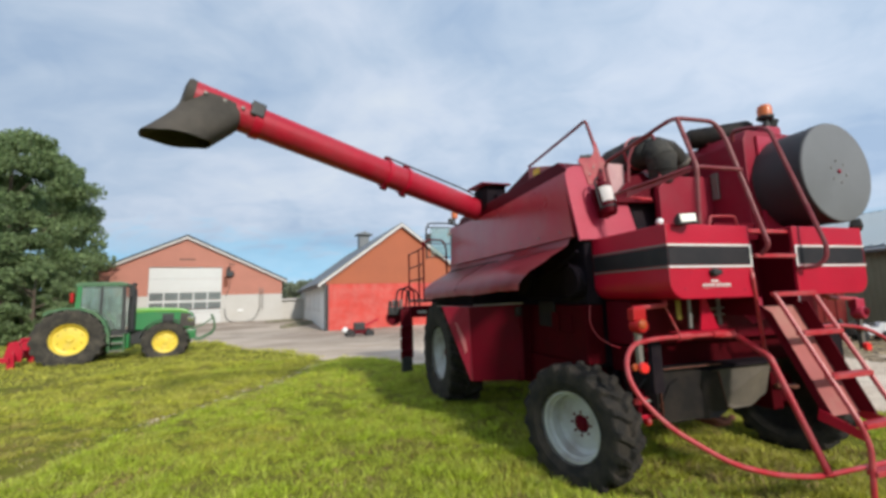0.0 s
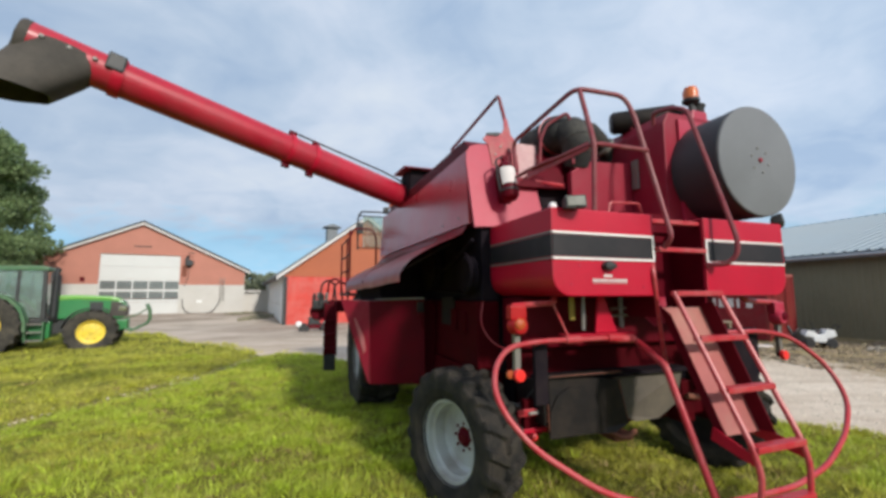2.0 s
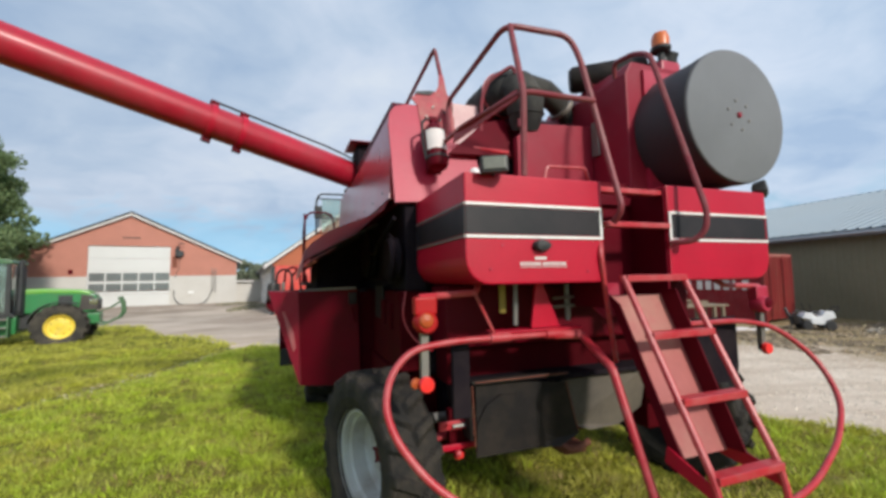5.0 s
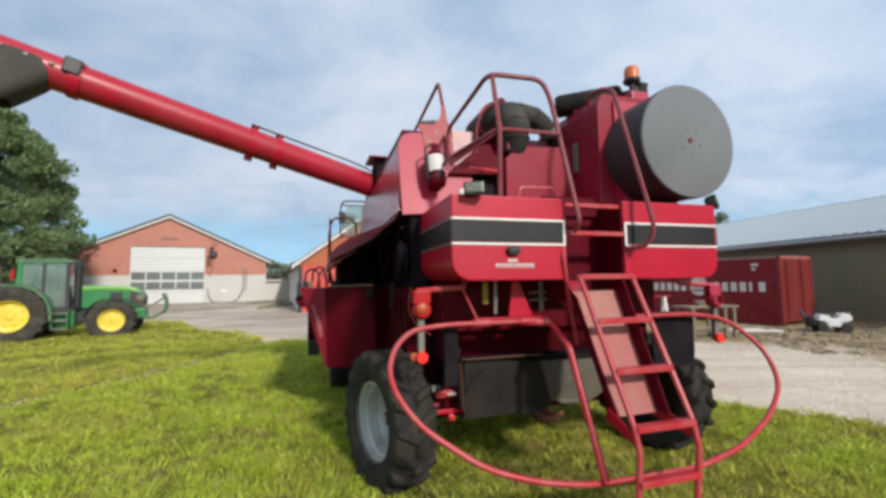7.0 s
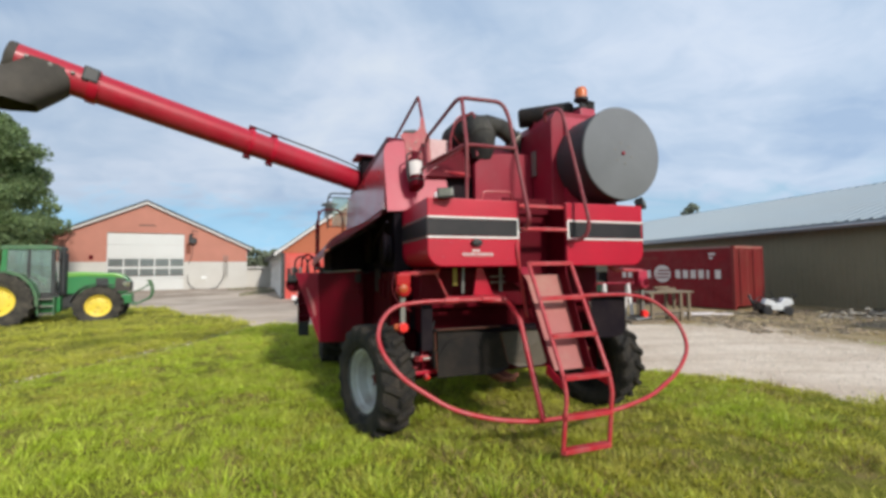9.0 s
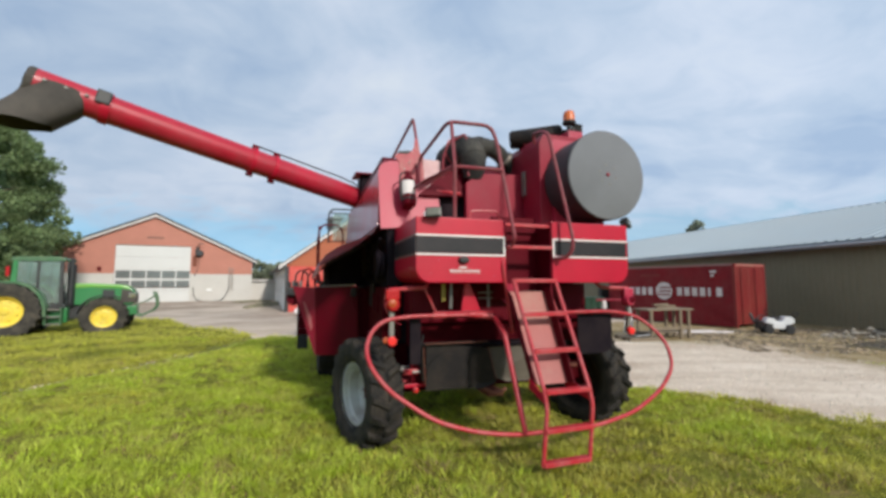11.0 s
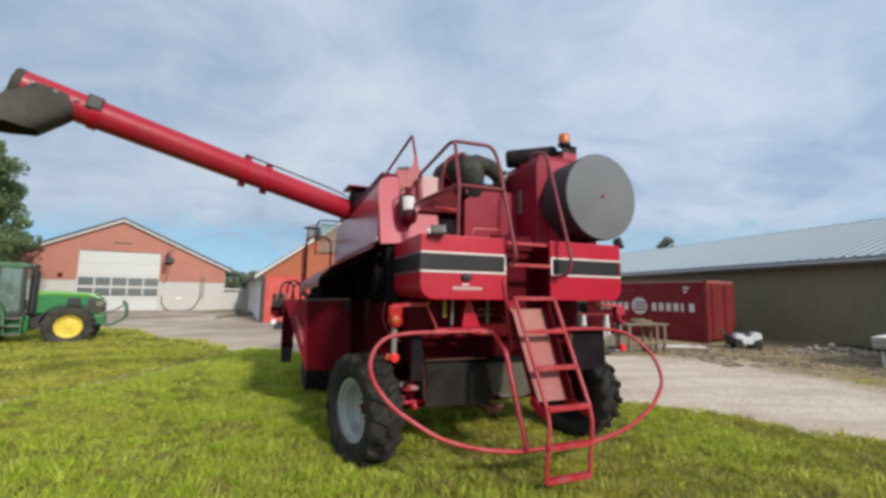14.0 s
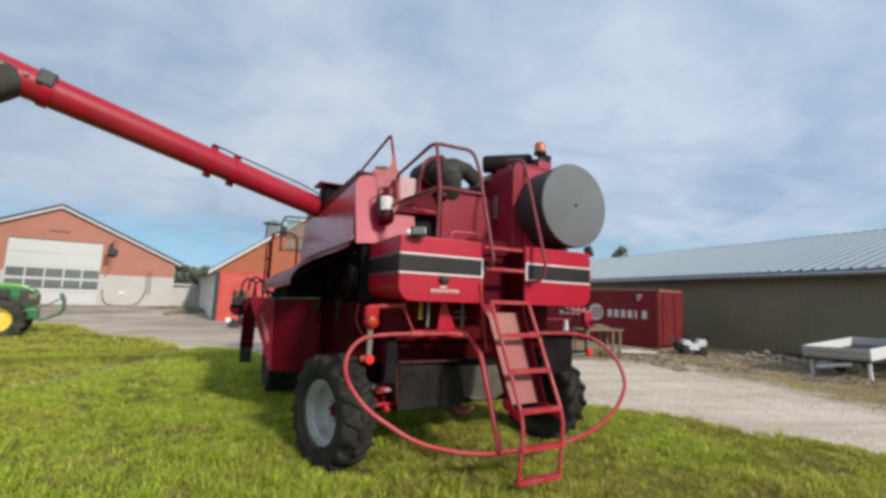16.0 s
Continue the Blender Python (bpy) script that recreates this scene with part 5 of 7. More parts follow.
part("link_plate", box(-1.24, -0.98, 0.56, 0.58, 0.68, 0.74, 0.008), M_RAIL, combine)
part("link_plate", box(-1.26, -0.96, 0.57, 0.59, 0.54, 0.58, 0.008), M_RED, combine)
part("grease_cap", lathe([(0.001, -0.03), (0.022, -0.02), (0.025, 0.0)], 10, Matrix.Translation((-1.12, 0.53, 0.535)) @ TO_Y), M_RAIL, combine)
part("tie_rod", tube([(-1.26, 0.74, 0.58), (-0.80, 0.72, 0.60)], 0.028, 10), M_RAIL, combine)
part("tow_hitch", box(-0.24, -0.04, 0.58, 0.95, 0.36, 0.43, 0.02), M_RUSTY, combine, "rusty tow hitch")
part("tow_pin", tube([(-0.30, 0.60, 0.47), (-0.18, 0.55, 0.40), (-0.02, 0.58, 0.44)], 0.026, 8, rad=0.05), M_RUSTY, combine)
for s2 in (-1, 1):
    part("wheel_spindle", box(s2 * 1.32 - 0.08, s2 * 1.32 + 0.08, 0.85, 1.09, 0.34, 0.78, 0.03), M_SHADERED, combine)
# small loose details of the deck
part("deck_pipe", tube([(-0.66, 0.08, 2.33), (-0.64, 0.08, 2.42), (-0.34, 0.08, 2.43), (-0.31, 0.08, 2.33)], 0.011, 6, rad=0.03), M_RAIL, combine, smooth=True)
part("deck_cross_rail", tube([(-0.875, 1.05, 2.845), (-0.42, 0.98, 2.80)], 0.021, 8), M_RAIL, combine)
# plate coloured as if the sun reached it
part("tank_front", box(-0.87, -0.63, 1.132, 1.146, 2.84, 3.255), M_PALE, combine, "bleached pink tank front with sunlight in its colour")
# black sheet that stands in for the shaded gap in the deck
part("deck_opening", box(-0.95, -0.20, 1.32, 1.36, 2.32, 3.24), M_DARK, combine)
part("spot_lens", lathe([(0.001, -0.03), (0.026, -0.024), (0.033, 0.0), (0.024, 0.03), (0.001, 0.04)], 14, pose(-1.085, 0.22, 2.385, 0, 0, 70)), M_PLASTICW, combine, "small white lamp lens", smooth=True)
part("air_box", plate([(-0.97, 1.00, 2.75), (-0.37, 1.00, 2.77), (-0.37, 1.12, 3.16), (-0.60, 1.10, 3.08)], 0.03), M_REDD, combine)
part("stay_plate", plate([(-1.07, 0.62, 2.71), (-0.875, 0.02, 2.815), (-0.872, 0.02, 2.875), (-1.06, 0.62, 2.79)], 0.010), M_TORN, combine)
part("intake_rail", tube([(-0.63, 1.08, 2.95), (-0.62, 1.06, 3.30), (-0.57, 1.02, 3.45), (-0.38, 0.93, 3.575), (-0.355, 0.91, 3.50), (-0.34, 0.90, 3.02)], 0.016, 8, rad=0.05), M_WORN, combine, smooth=True)
part("sight_glass", box(0.400, 0.428, 0.80, 0.885, 2.80, 3.12, 0.008), M_STEEL, combine)
part("tank_sticker", box(-0.990, -0.981, 2.44, 2.62, 3.46, 3.62), M_YELLOW, combine)
part("beacon_box", box(0.88, 1.10, 0.50, 0.70, 3.50, 3.62, 0.02), M_PINK, combine)


# ---- buildings ----
def facade_frame(x, y, ang):
    return pose(x, y, 0, 0, 0, ang)


# machine hall: x along the gable (right), y back, z up
hall = thing("machine_hall", facade_frame(-24.0, 38.5, 24.5), "salmon-red gabled machine hall with a white lower wall", "barn")
part("gable_wall", prism([(-8.3, 2.62), (-2.95, 2.62), (-2.95, 5.26), (2.93, 5.26), (2.93, 2.62), (8.3, 2.62), (8.3, 4.02), (0, 8.0), (-8.3, 4.02)], "y", 0.0, 0.3), M_BARNRED, hall)
part("lower_wall", box(-8.33, -2.95, -0.03, 0.30, -0.5, 2.61), M_WALLW, hall)
part("lower_wall", box(2.93, 8.33, -0.03, 0.30, -0.5, 2.61), M_WALLW, hall)
part("side_wall", box(-8.33, -8.05, 0.30, 26, -0.5, 4.0), M_WALLW, hall)
part("side_wall", box(8.05, 8.33, 0.30, 26, -0.5, 4.0), M_WALLW, hall)
part("back_wall", prism([(-8.05, -0.5), (8.05, -0.5), (8.05, 4.02), (0, 7.9), (-8.05, 4.02)], "y", 25.7, 26), M_BARNRED, hall)
for s in (-1, 1):
    part("roof", plate([(0, -0.25, 8.19), (s * 8.75, -0.25, 3.98), (s * 8.75, 26.2, 3.98), (0, 26.2, 8.19)], 0.14), M_ROOF, hall)
    part("verge_board", plate([(0, -0.28, 8.13), (s * 8.78, -0.28, 3.90), (s * 8.78, -0.28, 3.71), (0, -0.28, 7.94)], 0.05), M_TRIM, hall)
    part("roof_edge", plate([(0, -0.31, 8.31), (s * 8.80, -0.31, 4.08), (s * 8.80, -0.31, 3.91), (0, -0.31, 8.14)], 0.05), M_CHAR, hall)
hd = new("overhead_door")
hd.parent = hall
for i in range(5):
    z0 = i * 5.24 / 5 - 0.02
    if i in (1, 2):
        continue
    part("door_panel", box(-2.94, 2.92, 0.10, 0.16, z0 + 0.008, z0 + 5.24 / 5 - 0.008, 0.004), M_DOORW, hd)
part("door_panel", box(-2.94, 2.92, 0.10, 0.16, 1.04, 1.30), M_DOORW, hd)
part("door_panel", box(-2.94, 2.92, 0.10, 0.16, 2.98, 3.12), M_DOORW, hd)
for z0, z1 in ((1.34, 2.02), (2.16, 2.94)):
    for k in range(5):
        xa = -2.90 + k * 1.165
        part("door_pane", box(xa + 0.06, xa + 1.105, 0.13, 0.15, z0 + 0.04, z1 - 0.04), M_PANE, hd)
    part("door_frame", box(-2.94, 2.92, 0.10, 0.16, z1 - 0.04, z1 + 0.16 if z1 < 2.5 else z1 + 0.04), M_DOORW, hd)
    for k in range(6):
        xa = -2.90 + k * 1.165
        part("door_frame", box(xa - 0.05, xa + 0.05, 0.10, 0.16, z0, z1 - 0.04), M_DOORW, hd)

part("vent_slot", box(-0.62, 0.66, -0.02, 0.05, 5.93, 6.03), M_CHAR, hall)
fan = part("wall_fan", box(3.30, 3.58, -0.40, -0.005, 4.40, 5.05, 0.05), M_CHAR, hall, "dark sooty fan box")
part("fan_cowl", lathe([(0.001, -0.10), (0.26, -0.10), (0.34, -0.04), (0.34, 0.10), (0.001, 0.10)], 20, pose(3.66, -0.22, 4.62, 0, 25, 90)), M_CHAR, fan)
part("fan_motor", lathe([(0.001, -0.14), (0.13, -0.13), (0.13, 0.13), (0.001, 0.14)], 14, pose(3.50, -0.25, 5.14, 0, 70, 90)), M_CHAR, fan)
part("stain_board", box(3.08, 3.46, -0.030, -0.002, 3.35, 4.36), M_RUSTY, hall, "sooty brown board below the fan")
part("lamp_arm", tube([(3.55, -0.02, 5.45), (3.65, -0.5, 5.55), (4.05, -0.5, 5.50)], 0.04, 8), M_CHAR, hall)
part("cable", tube([(3.62, -0.03, 4.40), (3.60, -0.04, 3.3), (3.30, -0.05, 2.4)], 0.03, 6), M_CHAR, hall)
hl2 = thing("hanging_ladder", hall.matrix_basis @ pose(6.42, -0.12, 1.05), "grey ladder hung upright on the white hall wall", "ladder")
for x in (-0.16, 0.16):
    part("rail", box(x - 0.025, x + 0.025, -0.03, 0.03, 0.0, 2.25), M_STEEL, hl2)
for k in range(8):
    part("rung", box(-0.135, 0.135, -0.02, 0.02, 0.15 + k * 0.27, 0.19 + k * 0.27), M_STEEL, hl2)
hose = part("water_hose", tube([(3.25, -0.10, 1.35), (3.30, -0.12, 0.5), (3.75, -0.18, -0.0), (4.8, -0.22, -0.03), (5.7, -0.2, 0.03), (6.15, -0.12, 0.8), (6.30, -0.10, 1.35)], 0.035, 8, rad=0.5), M_CHAR, None, smooth=True, at=hall.matrix_basis.copy())
tagged(hose, "dark hose hanging in a loop on the white hall wall", "hose")
part("meter_box", box(4.38, 4.82, -0.14, -0.035, 0.95, 1.20, 0.02), M_PLASTICW, hall)
part("downpipe", tube([(-8.2, -0.12, 3.7), (-8.2, -0.10, 0.0)], 0.06, 8), M_CHAR, hall)
part("switch_box", box(-4.15, -3.85, -0.10, -0.001, 2.85, 3.20, 0.02), M_REDD, hall)
# low link building between hall and barn
annex = thing("link_building", facade_frame(-24.0, 38.5, 24.5) @ pose(8.35, 1.6, 0), "low white link building with a flat roof beside the hall", "outbuilding")
part("wall", box(0, 6.5, 0, 0.25, -0.5, 1.95), M_WALLW, annex)
part("wall", box(6.26, 6.5, 0.25, 5, -0.5, 1.95), M_WALLW, annex)
part("roof", box(-0.05, 6.8, -0.35, 5.2, 1.96, 2.12, 0.01), M_TRIM, annex)

# orange barn
barn = thing("orange_barn", facade_frame(-7.96, 27.9, 23.0), "orange gabled barn with a flaking red lower gable wall", "barn")
part("gable_wall", prism([(0, 2.87), (10.7, 2.87), (10.7, 3.06), (5.35, 7.05), (0, 3.06)], "y", 0.0, 0.25), M_ORANGE, barn)
part("lower_gable_wall", box(-0.03, 10.73, -0.03, 0.25, -0.6, 2.86), M_REDWALL, barn)
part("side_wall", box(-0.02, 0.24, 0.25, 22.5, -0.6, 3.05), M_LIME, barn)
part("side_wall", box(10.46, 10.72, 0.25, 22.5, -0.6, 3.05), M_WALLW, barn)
part("back_wall", prism([(0.24, -0.6), (10.46, -0.6), (10.46, 3.06), (5.35, 6.9), (0.24, 3.06)], "y", 22.3, 22.5), M_ORANGE, barn)
for s in (-1, 1):
    part("roof", plate([(5.35, -0.25, 7.22), (5.35 + s * 5.85, -0.25, 2.88), (5.35 + s * 5.85, 22.8, 2.88), (5.35, 22.8, 7.22)], 0.12), M_ROOF, barn)
    part("verge_board", plate([(5.35, -0.28, 7.20), (5.35 + s * 5.88, -0.28, 2.84), (5.35 + s * 5.88, -0.28, 2.64), (5.35, -0.28, 7.0)], 0.05), M_TRIM, barn)

for y, zc in ((4.0, 1.65), (7.2, 1.65), (11.2, 1.65), (15.8, 1.65), (20.2, 1.65)):
    w = new("window")
    w.parent = barn
    part("pane", box(-0.010, 0.02, y - 0.75, y + 0.75, zc - 0.60, zc + 0.60), M_CHAR, w)
    for dy in (-0.78, 0.0, 0.78):
        part("frame", box(-0.04, -0.014, y + dy - 0.035, y + dy + 0.035, zc - 0.60, zc + 0.60), M_TRIM, w)
    for dz in (-0.64, 0.64):
        part("frame", box(-0.05, -0.014, y - 0.82, y + 0.82, zc + dz - 0.04, zc + dz + 0.04), M_TRIM, w)
part("corner_board", box(-0.10, 0.16, -0.10, -0.032, -0.6, 2.84), M_CHAR, barn)
part("eave_board", box(-0.42, -0.36, 0.0, 22.6, 2.66, 2.86), M_CHAR, barn)
vent = new("ridge_vent")
vent.parent = barn
part("vent_base", box(4.85, 5.85, 12.6, 13.6, 6.9, 8.15, 0.02), M_ROOF, vent)
part("vent_cap", prism([(4.55, 8.35), (5.35, 8.62), (6.15, 8.35), (6.15, 8.29), (4.55, 8.29)], "y", 12.3, 13.9), M_ROOF, vent)
for x in (4.95, 5.75):
    part("vent_leg", box(x - 0.04, x + 0.04, 12.7, 13.5, 8.15, 8.29), M_CHAR, vent)
for k in range(9):
    part("wall_board", box(0.6 + k * 1.1, 0.62 + k * 1.1, -0.008, 0.0, 2.9, min(3.2 + (0.6 + k * 1.1) * 0.70, 3.2 + (10.1 - k * 1.1) * 0.70)), M_ORANGE, barn)

def ribbed(x0, x1, pitch, depth, lo, hi):
    """A trapezoid-ribbed sheet between two edges; lo and hi give (y, z) of its lower and upper edge, ribs stand off along their normal."""
    dy, dz = hi[0] - lo[0], hi[1] - lo[1]
    ln = math.hypot(dy, dz)
    ny, nz = -dz / ln, dy / ln
    if nz < 0:
        ny, nz = -ny, -nz
    if abs(nz) < 1e-6:
        ny = -abs(ny)
    verts, faces, n = [], [], int((x1 - x0) / pitch)
    for k in range(n):
        x = x0 + k * pitch
        for f, h in ((0.0, 0), (0.62, 0), (0.70, 1), (0.92, 1)):
            for y, z in (lo, hi):
                verts.append((x + f * pitch, y + ny * depth * h, z + nz * depth * h))
    for i in range(len(verts) // 2 - 1):
        faces.append((2 * i, 2 * i + 2, 2 * i + 3, 2 * i + 1))
    return verts, faces


# brown shed: x along the wall towards the camera's right, y back
shed = thing("steel_shed", facade_frame(19.0, 16.0, -79.5), "long olive-brown steel shed with a blue-grey ribbed roof", "shed")
part("front_wall", box(-30, 40, 0.0, 0.15, -0.5, 3.25), M_SHEDWALL, shed)
part("roof", plate([(-30.3, -0.5, 3.32), (40.3, -0.5, 3.32), (40.3, 7.5, 5.85), (-30.3, 7.5, 5.85)], 0.10), M_SHEDROOF, shed)
part("roof", plate([(-30.3, 15.5, 3.32), (40.3, 15.5, 3.32), (40.3, 7.5, 5.85), (-30.3, 7.5, 5.85)], 0.10), M_SHEDROOF, shed)
part("end_wall", prism([(0.15, -0.5), (14.85, -0.5), (14.85, 3.25), (7.5, 5.7), (0.15, 3.25)], "x", -30, -29.85), M_SHEDWALL, shed)
part("end_wall", prism([(0.15, -0.5), (14.85, -0.5), (14.85, 3.25), (7.5, 5.7), (0.15, 3.25)], "x", 39.85, 40), M_SHEDWALL, shed)
part("back_wall", box(-30, 40, 14.85, 15, -0.5, 3.25), M_SHEDWALL, shed)
mesh_object("wall_cladding", *ribbed(-30, 40, 0.25, 0.022, (-0.012, -0.4), (-0.012, 3.24)), M_SHEDWALL, parent=shed)
mesh_object("roof_cladding", *ribbed(-30.3, 40.3, 0.40, 0.05, (-0.55, 3.365), (7.5, 5.908)), M_SHEDROOF, parent=shed)
part("ridge_cap", tube([(-30.3, 7.5, 5.905), (40.3, 7.5, 5.905)], 0.055, 8), M_SHEDROOF, shed)
part("gutter", tube([(-30.3, -0.60, 3.22), (40.3, -0.60, 3.22)], 0.065, 8), M_GALV, shed)
part("fascia", box(-30.3, 40.3, -0.56, -0.50, 3.10, 3.30), M_ROOF, shed)

# container: x along its length, the end with the doors at x = 0, y back
cont = thing("shipping_container", facade_frame(14.2, 15.95, -62), "faded red shipping container with white lettering", "container")
part("body", box(-6.0, -0.06, 0.03, 2.41, 0.02, 2.40), M_CONT, cont)
for y0, y1 in ((0.0, 0.10), (2.34, 2.44)):
    for x0, x1 in ((-6.06, -5.94), (-0.10, 0.02)):
        part("corner_post", box(x0, x1, y0, y1, -0.13, 2.46, 0.008), M_CONTE if x0 > -1 and y0 < 1 else M_CONT, cont)
    part("top_rail", box(-5.94, -0.10, y0, y1, 2.39, 2.46, 0.006), M_CRAIL, cont, "pale scuffed top rail")
    part("bottom_rail", box(-5.94, -0.10, y0, y1, -0.10, 0.06, 0.006), M_CONT, cont)
part("top_rail", box(-0.10, 0.03, 0.10, 2.34, 2.36, 2.46, 0.006), M_CHUTE, cont, "pale scuffed top rail")
for y0, y1 in ((0.11, 1.21), (1.23, 2.33)):
    d = part("door", box(-0.05, 0.0, y0, y1, 0.0, 2.35, 0.008), M_CONTE, cont, "rust-stained red end door")
    for k in range(5):
        yr = y0 + 0.07 + k * 0.205
        part("door_rib", box(0.001, 0.022, yr, yr + 0.11, 0.10, 2.27, 0.006), M_CONTE, d)
    for yy in (y0 + 0.28, y1 - 0.28):
        part("lock_bar", tube([(0.045, yy, 0.02), (0.045, yy, 2.34)], 0.018, 6), M_CONTE, d)
for k in range(20):
    xr = -5.80 + k * 0.285
    part("side_rib", box(xr, xr + 0.14, 0.022, 0.031, 0.08, 2.34), M_CONT, cont)
# name on the side as plain bars, one to a letter, either side of the round emblem
for x0, n in ((-5.15, 5), (-2.40, 6)):
    for k in range(n):
        xx = x0 + k * 0.335
        part("letter_bar", box(xx, xx + (0.10 if (n == 6 and k == 4) else 0.22), 0.004, 0.010, 1.12, 1.48), M_LETTER, cont)
emb = part("emblem", lathe([(0.001, -0.004), (0.40, -0.004), (0.40, 0.004)], 32, Matrix.Translation((-3.02, 0.004, 1.32)) @ TO_Y), M_LETTER, cont)
for k in range(3):
    part("emblem_wave", box(-3.34 + 0.06 * k, -2.72 + 0.04 * k, -0.006, -0.001, 1.12 + 0.16 * k, 1.18 + 0.16 * k), M_CONT, emb)
for k in range(2):
    part("mark_bar", box(-0.95 + 0.02 * k, -0.70 - 0.1 * k, 0.004, 0.010, 2.10 - 0.16 * k, 2.20 - 0.16 * k), M_LETTER, cont)
part("letter_bar", box(-4.2, -3.2, 0.004, 0.010, 1.98, 2.10), M_CONTE, cont)

# ---- tractor: x forward, y to its left (away from the combine), z up; origin under the rear axle ----
M_GRILLE = material("dusty_grille_mesh", (0.045, 0.036, 0.030), 0.6, grain=(60, 0.4), dust=((0.10, 0.075, 0.06), 0.5, 4.0))
M_DULLGREEN = material("dust_dulled_green_paint", (0.050, 0.140, 0.060), 0.5, dust=((0.15, 0.19, 0.11), 0.6, 2.5))
tractor = thing("tractor", pose(-12.9 - 0.485 * 0.85, 14.1 + 0.875 * 0.85, -0.235, 0, 0, 29.0), "green farm tractor with yellow wheel rims parked on grass", "tractor")
TW = Matrix.Rotation(math.pi / 2, 4, "Z")
for y, f in ((-0.86, Matrix.Identity(4)), (0.86, FLIP)):
    wheel("rear_wheel", tractor, pose(0.22, y, 0.95) @ TW @ f, 1.01, 0.56, 0.52, 20, M_YRIM, M_YRIM, rubber=M_DUSTYRE)
    wheel("front_wheel", tractor, pose(2.92, y * 0.97, 0.67) @ TW @ f, 0.745, 0.44, 0.395, 18, M_YRIM, M_YRIM, rubber=M_DUSTYRE)
bon = part("bonnet", prism([(1.75, 1.12), (1.75, 1.86), (2.4, 1.86), (3.35, 1.80), (3.70, 1.70), (3.78, 1.50), (3.76, 1.12), (3.4, 1.08)], "y", -0.42, 0.42, 0.04), M_GREEN, tractor)
# top skin carries the bonnet's highlight as lime colour
part("bonnet_top", prism([(1.75, 1.72), (1.75, 1.92), (2.4, 1.93), (3.35, 1.87), (3.60, 1.78), (3.58, 1.68), (3.35, 1.72), (2.4, 1.76)], "y", -0.434, 0.434, 0.06), M_GREENT, bon)
part("grille", prism([(3.30, 1.16), (3.34, 1.70), (3.62, 1.66), (3.80, 1.48), (3.80, 1.16)], "y", -0.436, 0.436, 0.02), M_GRILLE, bon, "dusty brown-black radiator grille")
for y in (-0.435, 0.435):
    part("side_vent", box(2.75, 3.12, y - 0.012, y + 0.012, 1.36, 1.68, 0.01), M_CHAR, bon)
    part("headlight", box(3.56, 3.80, y - 0.015, y + 0.015, 1.36, 1.54, 0.01), M_MIRROR, bon)
part("chassis", box(-0.4, 3.55, -0.30, 0.30, 0.60, 1.12, 0.04), M_CHAR, tractor)
part("front_axle", box(2.80, 3.05, -0.72, 0.72, 0.55, 0.75, 0.02), M_GREEN, tractor)
part("rear_axle", box(0.02, 0.38, -0.75, 0.75, 0.70, 1.02, 0.03), M_GREEN, tractor)
part("fuel_tank", box(1.05, 1.80, -0.62, 0.62, 0.48, 1.05, 0.06), M_GREEN, tractor)
tc2 = new("cab")
tc2.parent = tractor
part("cab_floor", box(0.10, 1.75, -0.70, 0.70, 1.02, 1.14, 0.02), M_CHAR, tc2)
part("roof", prism([(0.20, 2.72), (0.27, 2.86), (1.50, 2.90), (1.70, 2.83), (1.70, 2.74)], "y", -0.78, 0.78, 0.03), M_DULLGREEN, tc2, "dust-dulled green cab roof")
for y in (-0.72, 0.72):
    part("rear_pillar", plate([(0.22, y, 1.45), (0.38, y, 1.45), (0.42, y, 2.74), (0.30, y, 2.74)], 0.08), M_GREEN, tc2)
    part("middle_pillar", box(0.92, 1.00, y - 0.035, y + 0.035, 1.20, 2.74), M_CHAR, tc2)
    part("front_pillar", plate([(1.56, y, 1.14), (1.68, y, 1.14), (1.64, y, 2.76), (1.54, y, 2.76)], 0.07), M_CHAR, tc2)
    for x0, x1 in ((0.40, 0.92), (1.00, 1.55)):
        part("window", box(x0, x1, y - 0.006, y + 0.006, 1.48 if x0 < 0.5 else 1.20, 2.73), M_GLASS, tc2).visible_shadow = False
    prof = [(-0.46, 1.68), (-0.36, 1.76), (-0.05, 1.86), (0.42, 1.86), (0.78, 1.72), (1.05, 1.42), (1.18, 1.02), (1.20, 0.70)]
    prof = [(0.22 + (px - 0.20) * 1.09, 0.92 + (pz - 0.86) * 1.09) for px, pz in prof]
    inner = [(0.22 + (px - 0.22) * 0.925, 0.92 + (pz - 0.92) * 0.925) for px, pz in prof]
    part("fender", prism(prof + inner[::-1], "y", y - 0.36 if y < 0 else y - 0.12, y + 0.12 if y < 0 else y + 0.36), M_DULLGREEN, tractor, smooth=False)
    guard = [(2.92 + 0.83 * math.cos(radians(a)), 0.67 + 0.83 * math.sin(radians(a))) for a in range(60, 171, 10)]
    guard_in = [(2.92 + 0.80 * math.cos(radians(a)), 0.67 + 0.80 * math.sin(radians(a))) for a in range(170, 59, -10)]
    part("front_mudguard", prism(guard + guard_in, "y", y * 1.16 - 0.20, y * 1.16 + 0.20), M_CHAR, tractor)
part("rear_window", box(0.30, 0.312, -0.68, 0.68, 1.48, 2.73), M_GLASS, tc2).visible_shadow = False
part("windscreen", box(1.60, 1.612, -0.68, 0.68, 1.60, 2.74), M_GLASS, tc2).visible_shadow = False
part("seat", box(0.45, 0.95, -0.25, 0.25, 1.30, 1.50, 0.05), M_CHAR, tc2)
part("seat_back", box(0.38, 0.50, -0.24, 0.24, 1.45, 2.05, 0.05), M_CHAR, tc2)
